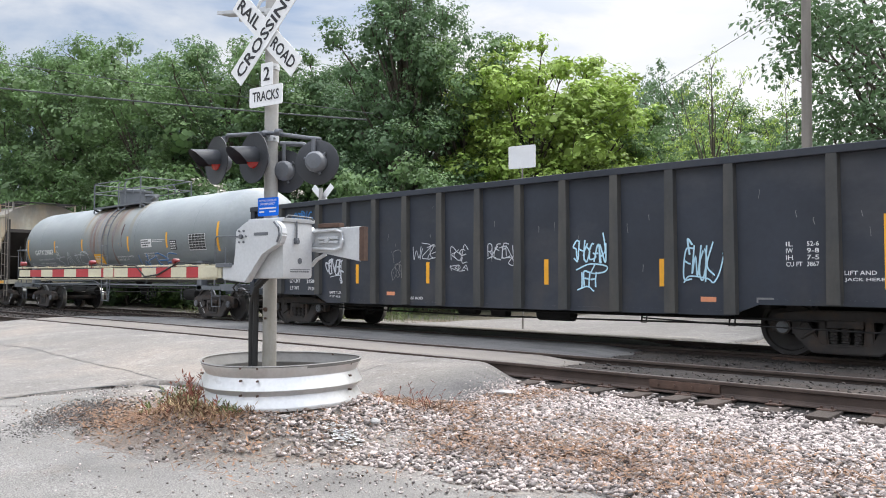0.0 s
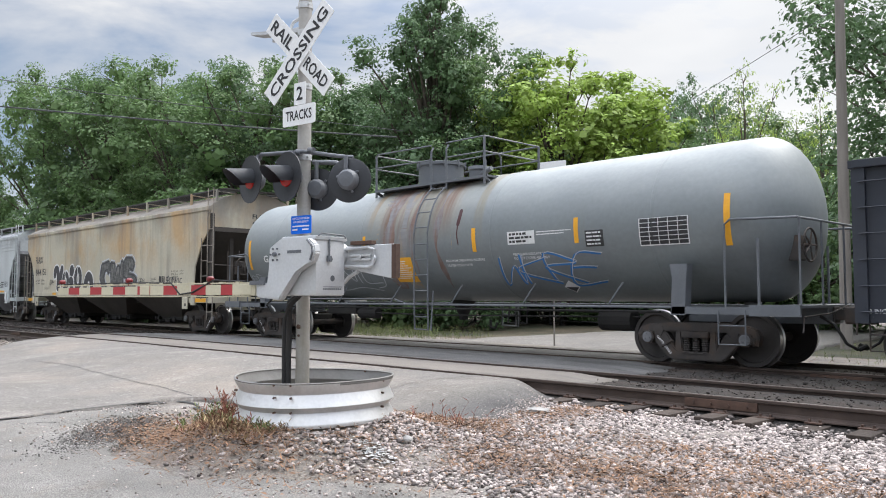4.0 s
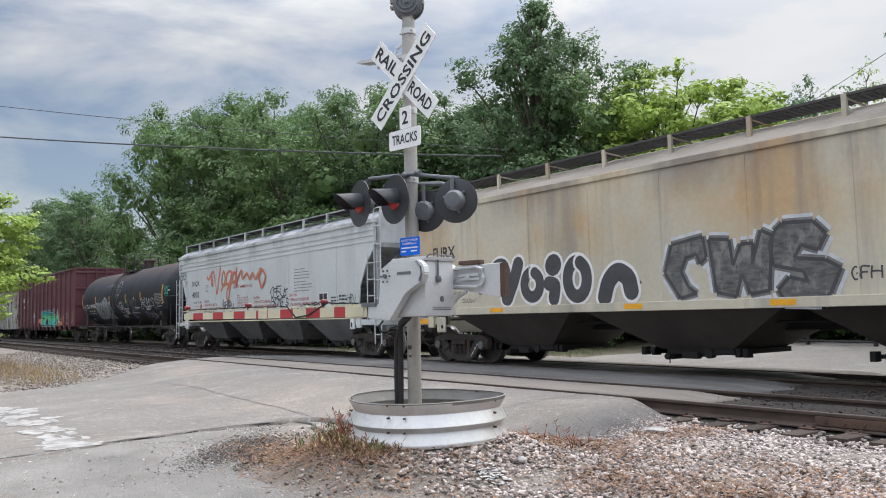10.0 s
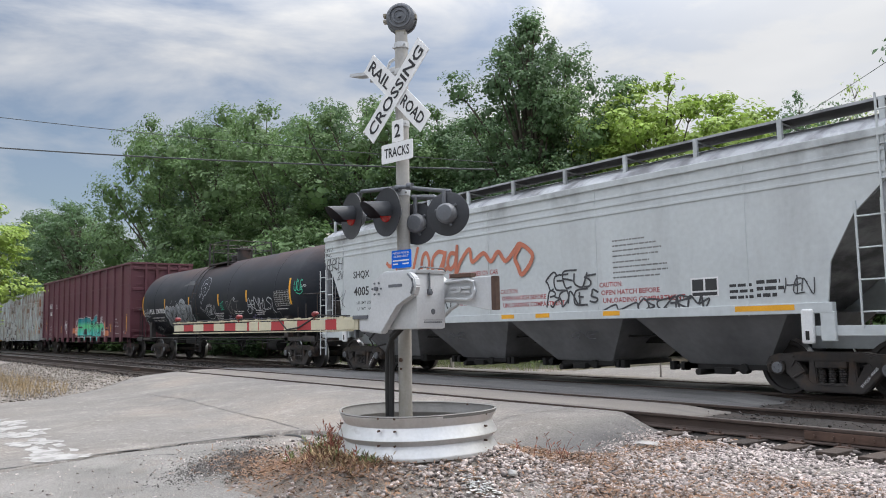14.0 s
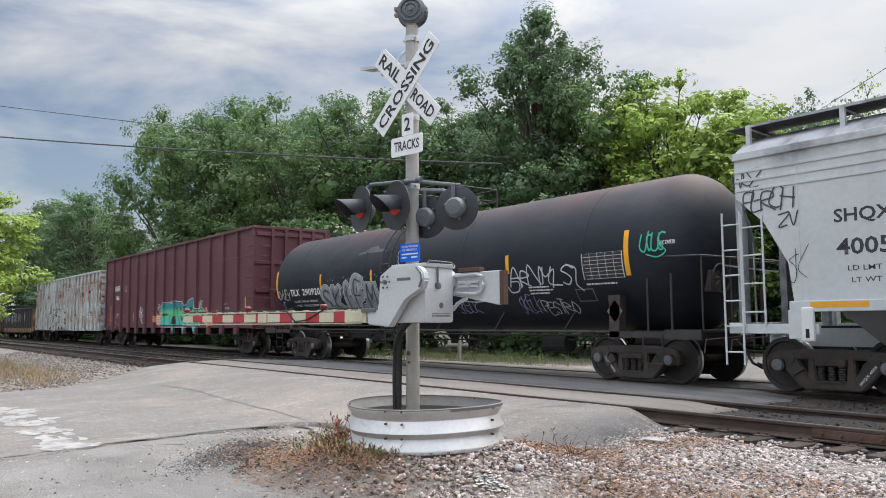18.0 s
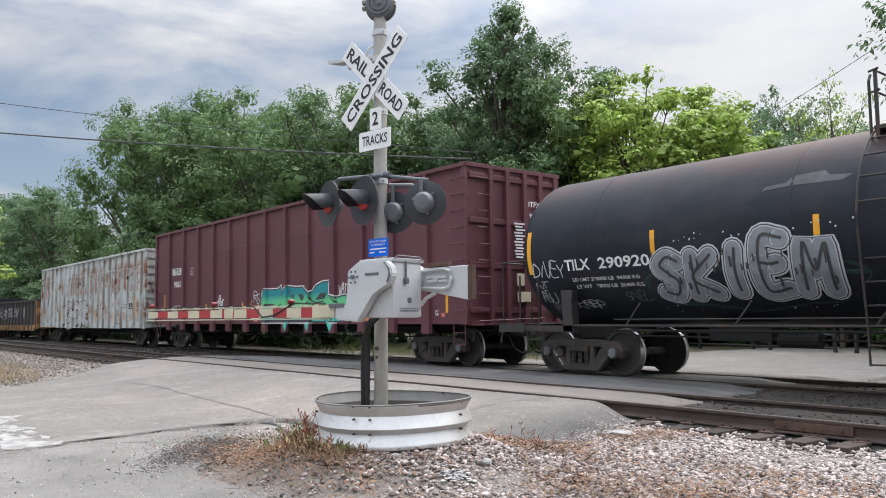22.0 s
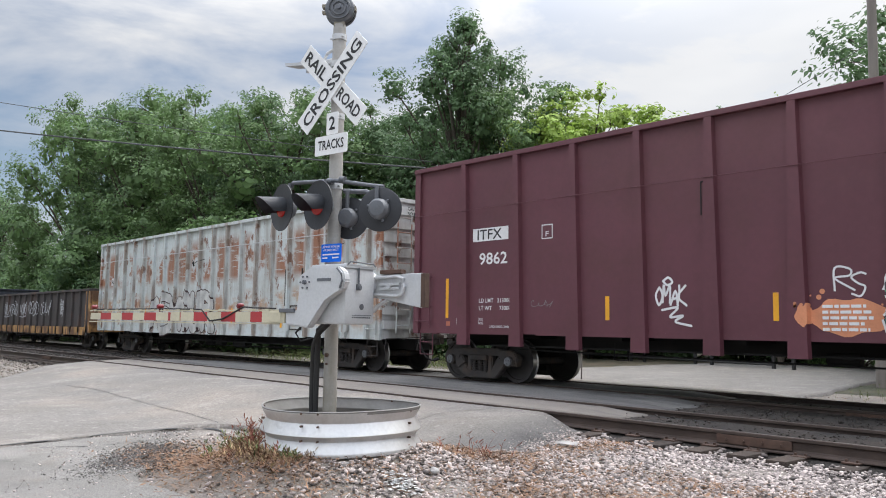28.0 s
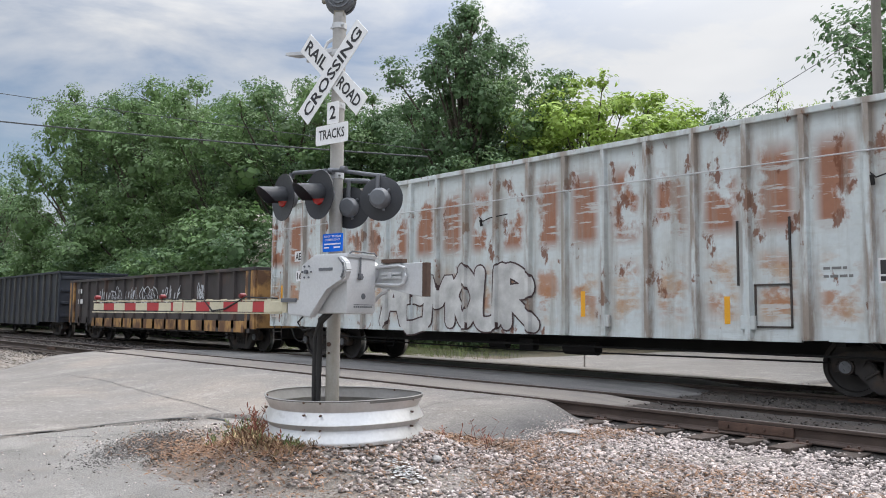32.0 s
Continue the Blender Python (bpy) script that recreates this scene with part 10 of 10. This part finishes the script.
KINDS = {
    "oak": tree_meshes(1, 15, 10.5, "round", 29000, 0.165, M_LEAF_MID, 44),
    "dark": tree_meshes(2, 15, 10, "round", 29000, 0.165, M_LEAF_DARK, 44),
    "tall": tree_meshes(3, 18, 10.5, "cone", 40000, 0.165, M_LEAF_DARK, 96),
    "maple": tree_meshes(4, 13, 8.5, "vase", 16000, 0.24, M_LEAF_LIGHT, 36),
    "light": tree_meshes(5, 14, 9.5, "round", 27000, 0.16, M_LEAF_MID, 40),
    "open": tree_meshes(6, 13, 10, "vase", 15000, 0.2, M_LEAF_DARK, 34, thick=0),
    "wispy": tree_meshes(9, 11, 7, "vase", 5200, 0.13, M_LEAF_LIGHT, 26, thick=0),
    "shrub": tree_meshes(7, 5, 6.5, "round", 10000, 0.16, M_LEAF_MID, 26, 0.03),
    "shrubdark": tree_meshes(8, 5, 6.5, "round", 10000, 0.16, M_LEAF_DARK, 26, 0.03),
}
HEIGHTS = dict(oak=15, dark=15, tall=18, maple=13, light=14, open=13, wispy=11, shrub=5, shrubdark=5)
WORDS = dict(oak="broad mid-green tree in full leaf", dark="dense dark green tree in full leaf", tall="tall dark tree with a ragged pointed crown", maple="yellow-green tree with layered bright foliage", light="leafy green tree with a rounded crown", open="sparse dark tree with sky showing between its limbs", wispy="thin pale green tree with wispy open foliage", shrub="leafy green bush at the wood's edge", shrubdark="dark leafy bush at the wood's edge")
tree_rng = random.Random(77)


def tree(kind, x, y, top, wide=1.0):
    wood, crown = KINDS[kind]
    s = (top + 0.4) / (HEIGHTS[kind] * 1.03)
    t = tagged(empty("bush" if "shrub" in kind else "tree", pose(x, y, -0.4, 0, 0, tree_rng.uniform(0, 360)) @ Matrix.Diagonal((s * wide, s * wide, s, 1))), WORDS[kind], "bush" if "shrub" in kind else "tree", "trees behind the railway")
    part("trunk", wood, None, t)
    part("crown", crown, None, t)
    return t


# wood along the far side of the line
for kind, x, y, top, wide in (("dark", -118, 15, 19, 1.3), ("oak", -103, 15, 17.5, 1.3), ("dark", -92, 14, 17, 1.25), ("oak", -66.5, 15.5, 21.8, 0.8), ("dark", -61, 18, 20.6, 0.95),
                              ("light", -55, 16, 19.4, 1.05), ("oak", -52, 18.5, 19.6, 0.95), ("light", -45, 17, 16.4, 1.1), ("dark", -41.4, 20, 17.8, 1.05), ("oak", -36.6, 18, 16.2, 1.1), ("dark", -35.4, 21, 15.4, 1.15)):
    tree(kind, x, y, top, wide)
for kind, x, y, top, wide in (("light", -33, 23.5, 15.8, 1.05), ("dark", -30.5, 24, 15.2, 1.1), ("tall", -24.4, 21.5, 19.3, 1.0), ("light", -22.4, 24, 15.2, 0.95), ("maple", -21.0, 27, 14.6, 1.1), ("maple", -18.6, 25, 13.8, 1.1), ("maple", -17.2, 28, 13.2, 1.15),
                              ("light", -16.6, 31, 11.4, 1.2), ("dark", -25.3, 52, 18.2, 0.8), ("open", -20.6, 48, 17.6, 0.7), ("light", -15.5, 43, 13.6, 1.1), ("maple", -12.5, 36, 9.4, 1.3)):
    tree(kind, x, y, top, wide)
for kind, x, y, top, wide in (("wispy", -8.9, 26, 11.6, 0.6), ("wispy", -6.3, 28, 10.6, 0.5), ("open", -0.4, 22.5, 13.6, 0.9), ("open", 1.6, 20, 13.6, 1.0), ("dark", 5.5, 21, 13, 1.1), ("shrub", -8.6, 30, 8.2, 0.9), ("shrub", -6.0, 27, 6.6, 0.9), ("shrub", -2.0, 27, 6.5, 1.0),
                              ("dark", -8, 60, 13, 1.3), ("oak", 4, 48, 14, 1.3)):
    tree(kind, x, y, top, wide)
# bushes under the wood's edge
r2 = random.Random(83)
for k in range(30):
    x = -17.5 - k * 3.1 - r2.uniform(0, 1.5)
    tree("shrub" if r2.random() < 0.4 else "shrubdark", x, 13.6 + r2.uniform(-0.8, 2.0) + (4.0 if x > -26 else 0), r2.uniform(4.0, 7.5), r2.uniform(0.9, 1.3))
for k in range(9):
    tree("shrub" if r2.random() < 0.7 else "shrubdark", -26 + k * 1.9 + r2.uniform(-0.6, 0.6), 28 + r2.uniform(-1.5, 3), r2.uniform(4, 6.5), 1.1)
# near side of the line, left of the road
for kind, x, y, top, wide in (("maple", -25.8, -6.3, 6.5, 1.3), ("light", -60, -9, 13, 1.3), ("oak", -75, -6, 12, 1.2)):
    tree(kind, x, y, top, wide)
# blossom on two bushes
rngb = np.random.default_rng(4)
for x, y, z, n in ((-29.5, 12.2, 4.6, 700), (-24.8, 13.4, 4.2, 700), (-33.5, 12.0, 4.2, 500)):
    blobs = [(x + rngb.normal() * 1.2, y + rngb.normal() * 0.5, z + rngb.normal() * 0.9, 0.3) for _ in range(16)]
    tagged(new("blossom", quads("blossom", leaf_cloud(blobs, n, 0.13, int(n + z * 10)), M_BLOSSOM)), "cream blossom sprays on a bush", "blossom", kind="stuff")


# ---- motion of the train ----
def motions():
    times = [k * 2.0 for k in range(17)]
    for car, centre in CARS:
        walk(car, [(t, pose(centre + gone(t), TRACK2, 0)) for t in times])
    ticks = [k / 6 for k in range(193)]
    for ws, x in WHEELSETS:
        walk(ws, [(t, pose(x, 0, WHEEL_R, 0, math.degrees(gone(t) / WHEEL_R), 0)) for t in ticks])


motions()
